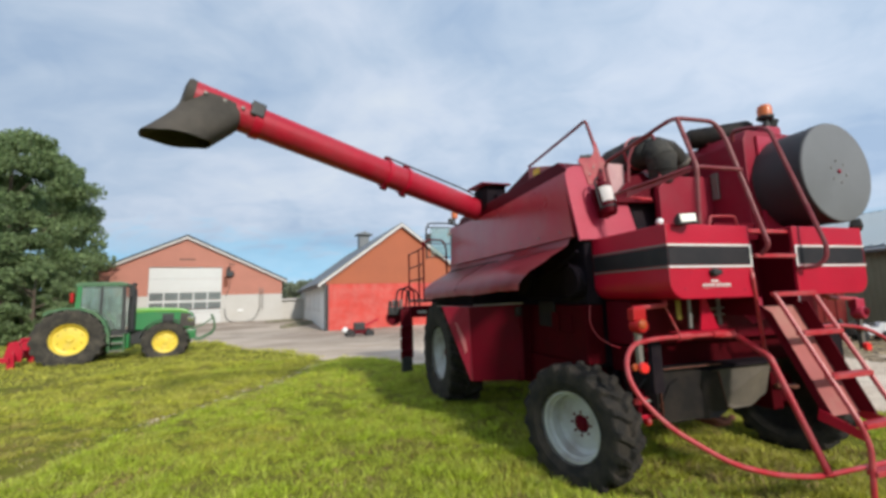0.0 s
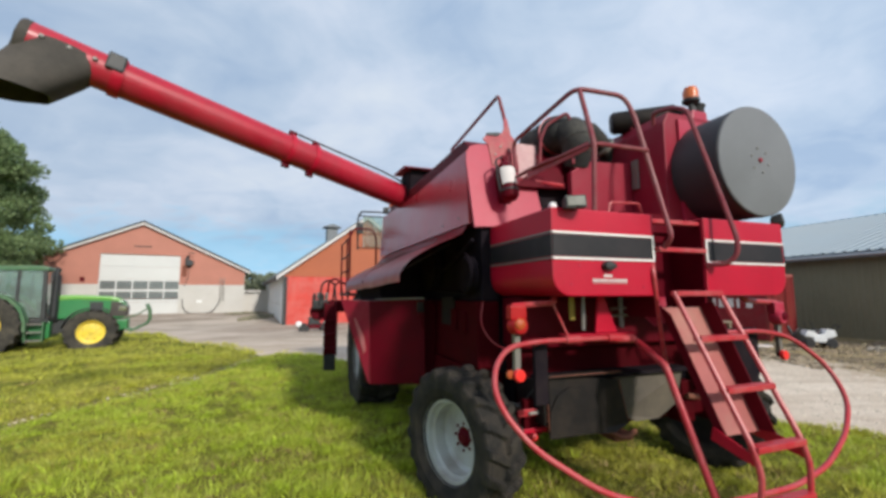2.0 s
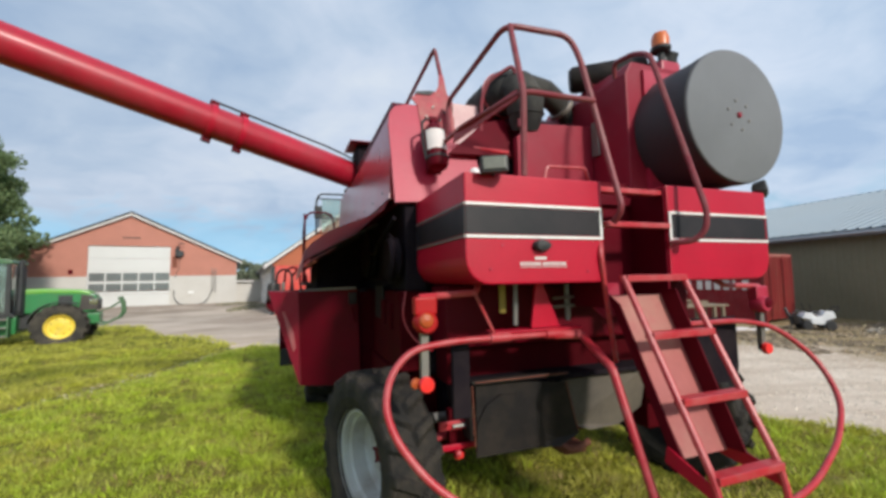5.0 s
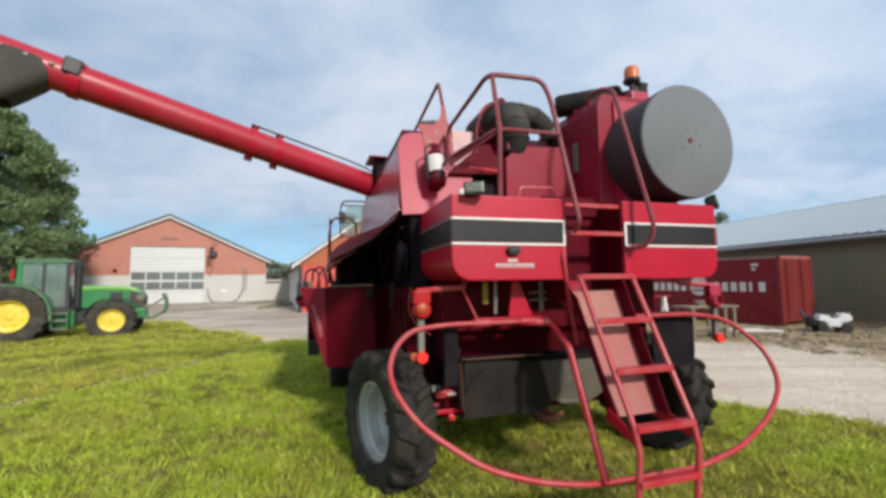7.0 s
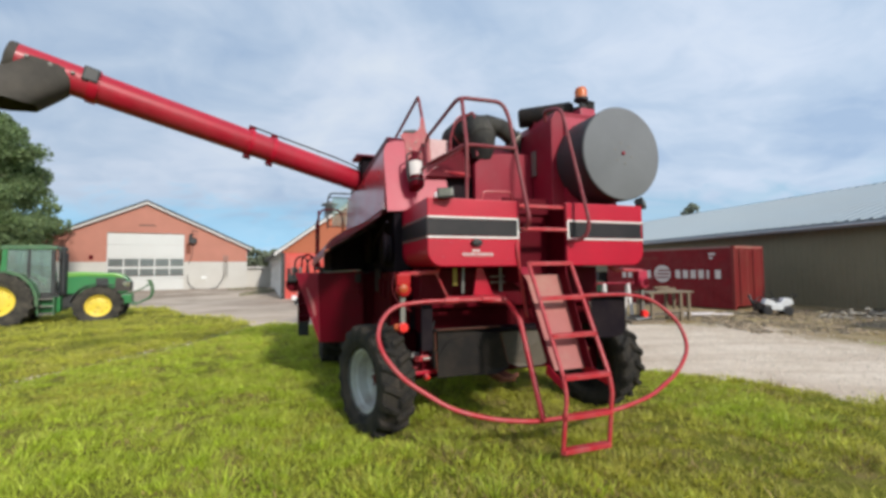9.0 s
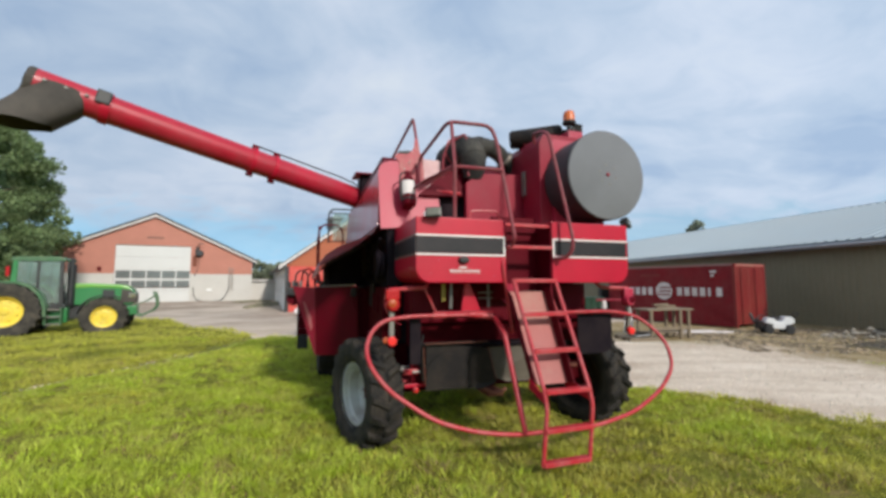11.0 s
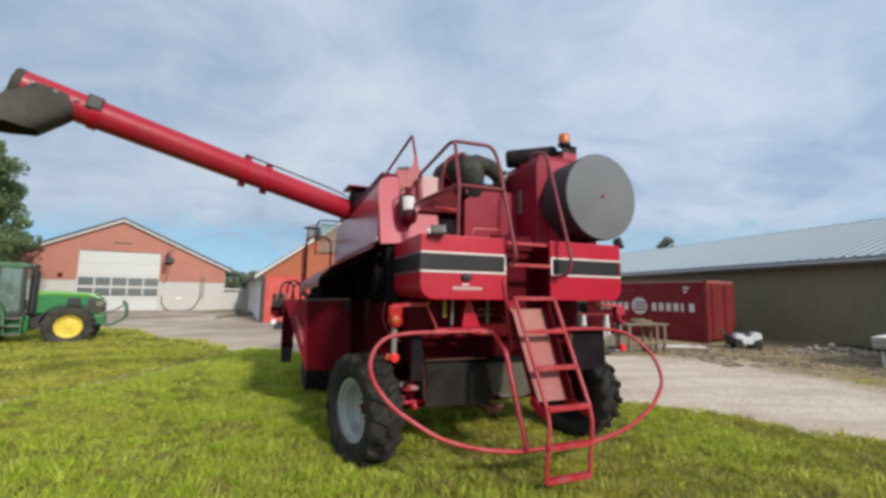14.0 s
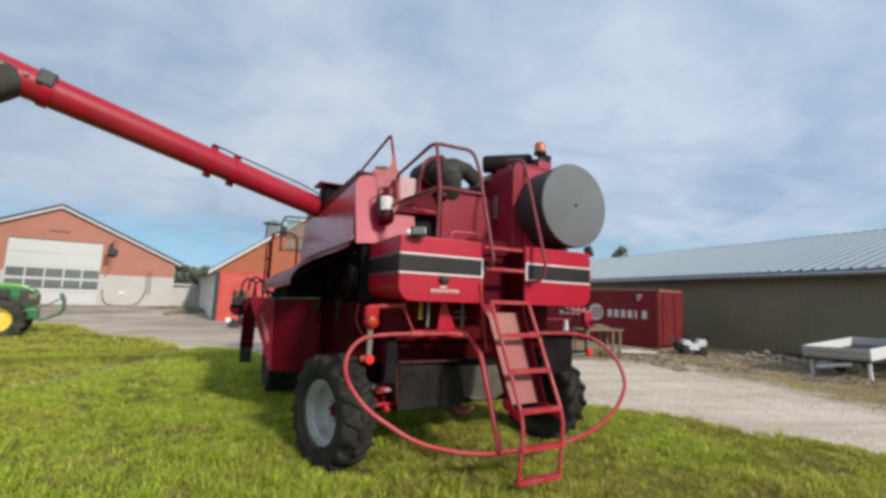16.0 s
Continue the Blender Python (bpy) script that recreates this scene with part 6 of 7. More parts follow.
part("steering_wheel", lathe([(0.20, -0.015), (0.22, 0.0), (0.20, 0.015), (0.18, 0.0), (0.20, -0.015)], 20, pose(1.22, 0, 1.85, 0, -65, 0)), M_CHAR, tc2)
part("console", box(1.30, 1.54, -0.20, 0.20, 1.14, 1.75, 0.05), M_CHAR, tc2)
part("exhaust", tube([(1.84, -0.56, 1.20), (1.84, -0.56, 2.74), (1.90, -0.56, 2.84)], 0.075, 12, rad=0.08), M_CHAR, tractor, smooth=True)
part("air_stack", tube([(1.82, -0.40, 1.1), (1.82, -0.40, 2.62)], 0.125, 12), M_CHAR, tractor)
part("mirror", box(1.78, 1.84, -0.98, -0.80, 2.35, 2.68, 0.02), M_CHAR, tractor)
part("work_lamp", box(0.10, 0.20, -0.74, -0.58, 2.18, 2.52, 0.03), M_LAMPRED, tractor, "red rear marker panel")
for k, z in enumerate((0.45, 0.72, 0.98)):
    part("cab_step", box(1.28, 1.66, -0.92, -0.62, z - 0.02, z + 0.02, 0.006), M_STEEL, tractor)
for x in (1.26, 1.68):
    part("step_side", box(x - 0.02, x + 0.02, -0.92, -0.64, 0.42, 1.05), M_DULLGREEN, tractor)
for y in (-0.36, 0.36):
    part("front_arm", tube([(3.55, y, 0.85), (3.95, y, 0.62), (4.40, y, 0.86)], 0.042, 8, rad=0.08), M_DULLGREEN, tractor, smooth=True)
    part("lift_link", tube([(3.70, y * 0.6, 1.05), (4.10, y * 0.9, 1.20), (4.46, y, 1.46)], 0.022, 8), M_DULLGREEN, tractor)
    part("link_end", tube([(4.36, y, 0.80), (4.50, y, 1.02), (4.46, y, 1.40), (4.36, y, 1.58)], 0.040, 8, rad=0.10), M_DULLGREEN, tractor, smooth=True)
part("front_linkage", box(3.45, 3.85, -0.40, 0.40, 0.68, 1.05, 0.04), M_GREEN, tractor)
rk = thing("mounted_implement", tractor.matrix_basis @ pose(-0.95, 0, 0), "red three-point implement frame behind the tractor", "implement")
part("mast", tube([(0.25, -0.3, 1.05), (-0.15, -0.45, 1.00), (-0.30, -0.62, 0.55)], 0.05, 8), M_RED, rk)
part("mast", tube([(0.25, 0.3, 1.05), (-0.15, 0.45, 1.00), (-0.30, 0.62, 0.55)], 0.05, 8), M_RED, rk)
part("frame_plate", prism([(-0.55, 0.30), (-0.08, 0.30), (-0.05, 0.62), (-0.20, 0.98), (-0.42, 0.92)], "y", -0.62, -0.56, 0.01), M_RED, rk)
part("frame_plate", prism([(-0.55, 0.30), (-0.08, 0.30), (-0.05, 0.62), (-0.20, 0.98), (-0.42, 0.92)], "y", 0.56, 0.62, 0.01), M_RED, rk)
part("cross_tube", tube([(-0.30, -0.56, 0.55), (-0.30, 0.56, 0.55)], 0.06, 10), M_RED, rk)
part("tool_bar", box(-1.9, -0.2, -0.85, -0.73, 0.34, 0.48, 0.01), M_RED, rk)
part("tool_bar", box(-0.36, -0.20, -1.2, 1.2, 0.34, 0.50, 0.01), M_RED, rk)
for y in (-1.05, 0.6):
    part("leg", prism([(-0.32, 0.60), (-0.12, 0.60), (-0.10, 0.02), (-0.26, 0.02)], "y", y - 0.04, y + 0.04), M_RED, rk)


# ---- clutter along the shed ----
rng = np.random.default_rng(5)


def stone_heap(name, cx, cy, rx, ry, n, label, size=0.09, mat=None, rise=0.30, category="rubble"):
    verts, faces = [], []
    for _ in range(n):
        a, r = rng.uniform(0, 6.283), math.sqrt(rng.uniform(0, 1))
        x, y = cx + rx * r * math.cos(a), cy + ry * r * math.sin(a)
        s = size * rng.uniform(0.4, 1.3)
        z = ground_z(x, y) + rise * (1 - r) * rng.uniform(0, 1) + s * 0.25
        b = len(verts)
        for dx, dy, dz in ((1, 0, 0), (-1, 0, 0), (0, 1, 0), (0, -1, 0), (0, 0, 0.7), (0, 0, -0.7)):
            j = rng.uniform(0.7, 1.3)
            verts.append((x + s * j * (dx + 0.3 * dy), y + s * j * (dy - 0.3 * dx), z + s * j * dz))
        faces += [(b + i, b + j, b + k) for i, j, k in ((0, 2, 4), (2, 1, 4), (1, 3, 4), (3, 0, 4), (2, 0, 5), (1, 2, 5), (3, 1, 5), (0, 3, 5))]
    ob = mesh_object(name, verts, faces, mat or M_STONE)
    return tagged(ob, label, category, kind="stuff")


stone_heap("rubble_heap", 16.6, 13.2, 1.6, 0.7, 130, "low heap of grey stone rubble against the shed wall")
stone_heap("rubble_heap", 18.0, 11.2, 0.9, 1.4, 90, "low heap of grey stone rubble against the shed wall")
stone_heap("rubble_heap", 18.6, 8.6, 0.6, 2.2, 70, "low heap of grey stone rubble against the shed wall", 0.12)

M_SOIL = material("dark_weedy_soil", (0.22, 0.19, 0.13), 0.95, grain=(20, 0.3), island=0.5, dust=((0.09, 0.12, 0.035), 0.6, 1.5))
M_DARKSOIL = material("black_damp_soil", (0.065, 0.055, 0.038), 0.95, grain=(20, 0.3), island=0.5, dust=((0.12, 0.10, 0.05), 0.4, 1.5))
stone_heap("soil_heap", -15.0, 39.0, 1.6, 2.0, 420, "low dark heap of weedy soil beside the barn", 0.10, M_SOIL, 0.12, "soil")
stone_heap("soil_heap", -11.8, 34.0, 1.0, 3.2, 460, "low dark heap of weedy soil beside the barn", 0.09, M_SOIL, 0.10, "soil")
for k in range(4):
    d = 2.6 + k * 3.0
    stone_heap("soil_strip", 18.6 + d * math.cos(radians(-79.5)), 16.0 + d * math.sin(radians(-79.5)), 0.34, 1.7, 300, "strip of dark soil and weeds along the shed wall", 0.085, M_DARKSOIL, 0.16, "soil")
for m in (pose(11.6, 14.35, -0.08, 0, 0, -4), pose(11.3, 14.75, -0.09, 0, 0, 2)):
    tagged(part("plank", box(-1.15, 1.15, -0.11, 0.11, -0.025, 0.025, 0.004), M_LETTER, at=m), "pale weathered plank lying on the ground", "plank", "planks by the container")

wb = thing("workbench", pose(9.7, 13.3, -0.15, 0, 0, 14), "weathered timber workbench in front of the container", "workbench")
for k in range(3):
    part("top_board", box(-0.85, 0.95, -0.36 + k * 0.25, -0.13 + k * 0.25, 0.93, 0.98, 0.004), M_WOOD, wb)
for x in (-0.70, 0.45, 0.78):
    for y in (-0.30, 0.30):
        part("leg", box(x - 0.04, x + 0.04, y - 0.04, y + 0.04, 0, 0.93), M_WOOD, wb)
part("brace", box(-0.70, 0.80, -0.33, -0.29, 0.32, 0.40), M_WOOD, wb)
part("shelf", box(-0.70, 0.80, -0.26, 0.26, 0.20, 0.23), M_WOOD, wb)
for k, (x, y, w, l, a) in enumerate(((0.10, -0.05, 0.10, 0.9, 6), (0.25, 0.12, 0.12, 0.7, -9), (0.05, 0.10, 0.09, 0.8, 15))):
    tagged(part("offcut", box(-l / 2, l / 2, -w / 2, w / 2, 0.0, 0.045, 0.004), M_WOOD, at=wb.matrix_basis @ pose(x, y, 0.985 + 0.05 * k, 0, 0, a)), "rough timber offcut lying on the workbench", "offcut", "offcuts on the workbench")
pallet = thing("pallet", pose(8.7, 12.9, -0.15, 0, 0, 10), "weathered grey timber pallet lying on the yard", "pallet")
for y in (-0.40, 0.0, 0.40):
    part("bearer", box(-0.60, 0.60, y - 0.05, y + 0.05, 0.0, 0.10), M_WOOD, pallet)
for k in range(6):
    part("slat", box(-0.58 + k * 0.21, -0.44 + k * 0.21, -0.45, 0.45, 0.102, 0.124, 0.003), M_WOOD, pallet)
scrap = thing("scrap_metal", pose(8.7, 12.9, -0.026, 0, 0, 25), "small heap of dark and galvanised scrap metal on a pallet", "scrap")
for k in range(7):
    part("pipe", tube([(-0.45 + 0.03 * k, -0.25 + 0.08 * k, 0.03 + 0.02 * (k % 3)), (0.40 - 0.05 * k, -0.20 + 0.07 * k, 0.05 + 0.02 * (k % 2))], 0.022, 6), M_STEEL if k % 3 else M_GALV, scrap)
part("plate", box(-0.25, 0.20, -0.22, 0.18, 0.09, 0.12, 0.004), M_SHEET, scrap)
M_CRATE = material("dark_green_plastic", (0.014, 0.055, 0.026), 0.55, dust=((0.05, 0.075, 0.045), 0.5, 3.0))
bin_t = thing("green_crate", pose(10.7, 22.0, -0.2, 0, 0, -20), "large dark green plastic crate standing beyond the container", "crate")
part("body", prism([(-0.52, 0.0), (0.52, 0.0), (0.60, 1.05), (-0.60, 1.05)], "y", -0.45, 0.45, 0.02), M_CRATE, bin_t)
part("rim", box(-0.64, 0.64, -0.49, 0.49, 1.05, 1.13, 0.01), M_CRATE, bin_t)
for x in (-0.30, 0.0, 0.30):
    part("rib", box(x - 0.03, x + 0.03, -0.50, -0.452, 0.08, 1.04, 0.005), M_CRATE, bin_t)
cab_t = thing("steel_cabinet", pose(11.85, 22.2, -0.2, 0, 0, -12), "tall dark steel cabinet standing beyond the container", "cabinet")
part("body", box(-0.62, 0.62, -0.40, 0.40, 0.0, 1.60, 0.015), M_SHEET, cab_t)
for x0, x1 in ((-0.60, -0.01), (0.01, 0.60)):
    cd = part("door", box(x0, x1, -0.425, -0.402, 0.06, 1.56, 0.006), M_SHEET, cab_t)
    part("handle", box((x0 + x1) / 2 + (0.2 if x0 < -0.1 else -0.24), (x0 + x1) / 2 + (0.24 if x0 < -0.1 else -0.2), -0.45, -0.426, 0.75, 0.92), M_STEEL, cd)
sh = thing("sawhorse", pose(8.9, 14.6, -0.15, 0, 0, 8), "red-barred trestle with white splayed legs", "trestle")
part("bar", box(-0.95, 0.55, -0.035, 0.035, 1.19, 1.25, 0.008), M_DULL, sh)
for x in (-0.65, 0.30):
    for y in (-0.22, 0.22):
        part("leg", plate([(x - 0.05, y * 0.15, 1.20), (x + 0.05, y * 0.15, 1.20), (x + 0.06, y, 0.0), (x - 0.06, y, 0.0)], 0.035), M_TRIM, sh)

# small white machine by the container end
mw = thing("small_white_machine", pose(14.36, 14.22, -0.15, 0, 0, -22) @ Matrix.Diagonal((0.80, 0.85, 1.02, 1)), "small white wheeled garden machine with dark frame", "garden machine")
body = prism([(-0.52, 0.40), (-0.40, 0.58), (-0.16, 0.55), (-0.06, 0.44), (0.12, 0.46), (0.26, 0.62), (0.52, 0.60), (0.60, 0.42), (0.34, 0.33), (-0.20, 0.34)], "y", -0.24, 0.24, 0.03)
part("cowl", body, M_PLASTICW, mw, "white plastic cowl")
for x in (-0.40, 0.35):
    for y in (-0.34, 0.34):
        part("wheel", lathe([(0.001, -0.06), (0.11, -0.06), (0.17, -0.05), (0.18, 0), (0.17, 0.05), (0.11, 0.06), (0.001, 0.06)], 18, Matrix.Translation((x, y, 0.18)) @ TO_Y), M_HOSE, mw)
part("frame", box(-0.6, 0.6, -0.2, 0.2, 0.18, 0.29, 0.02), M_CHAR, mw)
part("handle", tube([(0.45, -0.2, 0.5), (0.72, -0.22, 0.74), (0.72, 0.22, 0.74), (0.45, 0.2, 0.5)], 0.018, 6, rad=0.05), M_CHAR, mw)
part("side_tray", prism([(-0.30, 0.22), (-0.24, 0.34), (0.10, 0.36), (0.40, 0.26), (0.36, 0.20)], "y", -0.34, -0.26, 0.01), M_PLASTICW, mw, "scuffed white side tray")
part("engine", box(-0.80, -0.55, -0.18, 0.18, 0.16, 0.46, 0.04), M_SHEET, mw)
part("bent_bar", tube([(-0.90, -0.2, 0.05), (-0.82, -0.2, 0.52), (-0.60, -0.1, 0.66), (-0.45, 0.0, 0.60)], 0.02, 6, rad=0.06), M_CHAR, mw)
part("seat_pad", box(-0.18, 0.12, -0.15, 0.15, 0.53, 0.60, 0.03), M_CHAR, mw)
part("lever", tube([(0.05, 0.22, 0.5), (-0.05, 0.26, 0.82)], 0.014, 6), M_CHAR, mw)
part("lever", tube([(-0.40, -0.18, 0.6), (-0.52, -0.22, 0.88)], 0.014, 6), M_CHAR, mw)
part("guard", tube([(-0.62, -0.30, 0.2), (-0.72, -0.30, 0.5), (-0.72, 0.30, 0.5), (-0.62, 0.30, 0.2)], 0.018, 6, rad=0.05), M_CHAR, mw)
part("discharge", tube([(-0.55, 0, 0.3), (-0.85, 0, 0.42), (-0.95, 0.1, 0.70)], 0.06, 8), M_CHAR, mw)

# flat trailer
RAISED = pose(0, 0, 0, 0, -4.2, 0)          # the bed stands tipped up towards its far end
tl = thing("trailer", pose(14.67, 10.1, -0.13, -2.5, 0, 15), "low aluminium-sided flatbed trailer parked by the shed", "trailer")
part("bed", box(0, 3.1, -1.48, 0, 0.46, 0.54, 0.01), M_CHAR, tl, at=RAISED)
part("end_board", box(-0.03, 0.0, -1.50, 0.02, 0.53, 0.84, 0.006), M_GALV, tl, at=RAISED)
part("end_board", box(3.1, 3.13, -1.50, 0.02, 0.53, 0.84, 0.006), M_GALV, tl, at=RAISED)
part("side_board", box(0, 3.1, -1.51, -1.48, 0.53, 0.84, 0.006), M_PLASTICW, tl, "white side board", at=RAISED)
part("side_board", box(0, 3.1, 0.0, 0.03, 0.53, 0.84, 0.006), M_PLASTICW, tl, "white side board", at=RAISED)
for z in (0.58, 0.70):
    part("board_rib", box(-0.040, -0.031, -1.48, 0.0, z - 0.012, z + 0.012), M_STEEL, tl, at=RAISED)
for y in (-1.38, -0.10):
    part("support_leg", box(0.10, 0.18, y - 0.035, y + 0.035, 0.0, 0.46, 0.01), M_PLASTICW, tl)
    part("wheel", lathe([(0.001, -0.08), (0.16, -0.08), (0.27, -0.07), (0.29, 0), (0.27, 0.07), (0.16, 0.08), (0.001, 0.08)], 22, Matrix.Translation((1.75, y, 0.29)) @ TO_Y), M_HOSE, tl)
part("tail_prop", tube([(0.02, -0.25, 0.24), (0.04, -1.05, 0.40)], 0.05, 8), M_PLASTICW, tl)
part("drawbar", tube([(0.10, -0.25, 0.32), (0.15, -1.20, 0.40)], 0.05, 8), M_GALV, tl)
part("axle", tube([(1.75, -1.3, 0.29), (1.75, -0.15, 0.29)], 0.05, 8), M_STEEL, tl)
part("tarpaulin", box(0.06, 3.04, -1.44, -0.04, 0.543, 0.60, 0.02), M_CHAR, tl, "dark sheet spread in the trailer bed", at=RAISED)

# small machine parts before the orange barn
cl = thing("small_tiller", pose(-4.6, 22.4, -0.25, 0, 0, 20), "small dark tiller with a red deck by the barn wall", "tiller")
part("engine", box(-0.28, 0.28, -0.24, 0.24, 0.40, 0.80, 0.05), M_CHAR, cl)
part("deck", box(-0.65, 0.55, -0.32, 0.32, 0.22, 0.42, 0.05), M_REDD, cl)
part("fuel_cap", lathe([(0.001, -0.06), (0.13, -0.05), (0.15, 0.03), (0.001, 0.06)], 14, Matrix.Translation((-0.75, -0.1, 0.45)) @ TO_Y), M_PLASTICW, cl)
for x in (-0.5, 0.5):
    part("wheel", lathe([(0.001, -0.07), (0.22, -0.07), (0.24, 0), (0.22, 0.07), (0.001, 0.07)], 16, Matrix.Translation((x, -0.38, 0.24)) @ TO_Y), M_HOSE, cl)
    part("wheel", lathe([(0.001, -0.07), (0.22, -0.07), (0.24, 0), (0.22, 0.07), (0.001, 0.07)], 16, Matrix.Translation((x, 0.38, 0.24)) @ TO_Y), M_HOSE, cl)
part("handlebar", tube([(0.3, -0.25, 0.6), (1.0, -0.28, 0.95), (1.05, 0.28, 0.95), (0.3, 0.25, 0.6)], 0.025, 6, rad=0.06), M_RED, cl)


# ---- trees ----
def leaf_cloud(name, parent, centres, per, size, mat, seed):
    """Many small folded leaves round clump centres; each centre is (x, y, z, radius)."""
    r = np.random.default_rng(seed)
    c = np.repeat(np.array(centres, float), per, axis=0)
    n = len(c)
    d = r.normal(size=(n, 3))
    d /= np.linalg.norm(d, axis=1)[:, None]
    p = c[:, :3] + d * (c[:, 3] * r.uniform(0.25, 1.0, n) ** 0.6)[:, None] * np.array([1, 1, 0.75])
    a = r.normal(size=(n, 3))
    a /= np.linalg.norm(a, axis=1)[:, None]
    b = np.cross(a, r.normal(size=(n, 3)))
    b /= np.linalg.norm(b, axis=1)[:, None]
    s = (size * r.uniform(0.6, 1.35, n))[:, None]
    v = np.stack([p - a * s, p + b * s * 0.55, p + a * s, p - b * s * 0.55], axis=1).reshape(-1, 3)
    f = np.arange(4 * n).reshape(-1, 4)
    return mesh_object(name, v.tolist(), f.tolist(), mat, parent=parent)


def tree(name, x, y, height, spread, label, seed, leaf=0.17, clumps=230, per=110, mat=None, low=0.06, group=""):
    rs = random.Random(seed)
    z0 = ground_z(x, y) - 0.1
    t = thing(name, pose(x, y, z0, 0, 0, rs.uniform(0, 360)), label, "tree", group)
    trunk = tube([(0, 0, 0), (0.05, 0.02, height * 0.25), (0.1, -0.08, height * 0.5), (0.0, 0.05, height * 0.85)], [height * 0.032, height * 0.024, height * 0.016, height * 0.004], 10)
    for k in range(11):
        a, zb = k * 2.4 + rs.uniform(-0.3, 0.3), height * rs.uniform(0.14, 0.66)
        ln = spread * rs.uniform(0.55, 0.85) * (1.0 - 0.4 * zb / height)
        tube([(0.05, 0, zb), (ln * 0.5 * math.cos(a), ln * 0.5 * math.sin(a), zb + ln * 0.25), (ln * math.cos(a + 0.2), ln * math.sin(a + 0.2), zb + ln * 0.55)],
             [height * 0.012, height * 0.008, height * 0.002], 6, bm=trunk)
    part("trunk", trunk, M_BARK, t, smooth=True)
    cs = []
    while len(cs) < clumps:
        u, a = rs.uniform(low, 1.0), rs.uniform(0, 6.283)
        prof = math.sin(math.pi * min(1.0, (u * 0.88 + 0.10))) ** 0.6
        lump = 0.78 + 0.42 * noise.noise(Vector((math.cos(a) * 1.6, math.sin(a) * 1.6, u * 4 + seed)))
        rr = spread * prof * lump * math.sqrt(rs.uniform(0.35, 1.0))
        cs.append((rr * math.cos(a), rr * math.sin(a), u * height * 0.97, rs.uniform(0.45, 0.95) * spread / 6))
    leaf_cloud("crown", t, cs, per, leaf, mat or M_LEAF, seed)
    return t


tree("broadleaf_tree", -27.4, 25.6, 13.6, 5.8, "large dense dark green broadleaf tree behind the tractor", 11, clumps=340, per=260, leaf=0.115)
tree("broadleaf_tree", -33.0, 31.0, 12.0, 6.5, "dark green broadleaf tree at the edge of the yard", 23, clumps=160, per=100, leaf=0.22)
tree("young_tree", -22.6, 22.8, 4.6, 2.6, "low leafy tree growing beside the lawn edge", 31, clumps=90, per=110, leaf=0.12, low=0.02)
tree("young_tree", -25.8, 20.6, 5.4, 3.4, "low leafy tree growing beside the lawn edge", 37, clumps=110, per=110, leaf=0.13, low=0.02)
tree("distant_tree", -24.0, 73.0, 5.4, 4.6, "distant leafy tree seen between the farm buildings", 41, clumps=90, per=60, leaf=0.32, mat=M_LEAFF, low=0.02, group="distant trees")
tree("distant_tree", -31.0, 79.0, 6.2, 5.0, "distant leafy tree seen between the farm buildings", 43, clumps=90, per=60, leaf=0.32, mat=M_LEAFF, low=0.02, group="distant trees")
tree("distant_tree", -17.0, 70.0, 4.6, 4.6, "distant leafy tree seen between the farm buildings", 47, clumps=90, per=60, leaf=0.32, mat=M_LEAFF, low=0.02, group="distant trees")
tree("distant_tree", 40.0, 58.1, 11.0, 2.8, "distant leafy treetop showing above the shed roof", 53, clumps=80, per=60, leaf=0.28, mat=M_LEAFP, low=0.3, group="distant trees")

# far woods close the horizon
wood = []
rs = random.Random(3)
for k in range(420):
    a = radians(rs.uniform(-180, 180))
    d = rs.uniform(170, 230)
    wood.append((d * math.sin(a), d * math.cos(a), rs.uniform(0, 5.0), rs.uniform(3.0, 5.5)))
fw = leaf_cloud("far_woods", None, wood, 40, 1.3, M_LEAFF, 9)
tagged(fw, "distant belt of green woodland along the horizon", "woods", kind="stuff")


# ---- grass ----
def field(x, y, scale, seed):
    """A smooth patchwork, 0 to 1."""
    return min(1.0, max(0.0, 0.5 + 0.95 * noise.noise(Vector((x * scale, y * scale, seed)))))


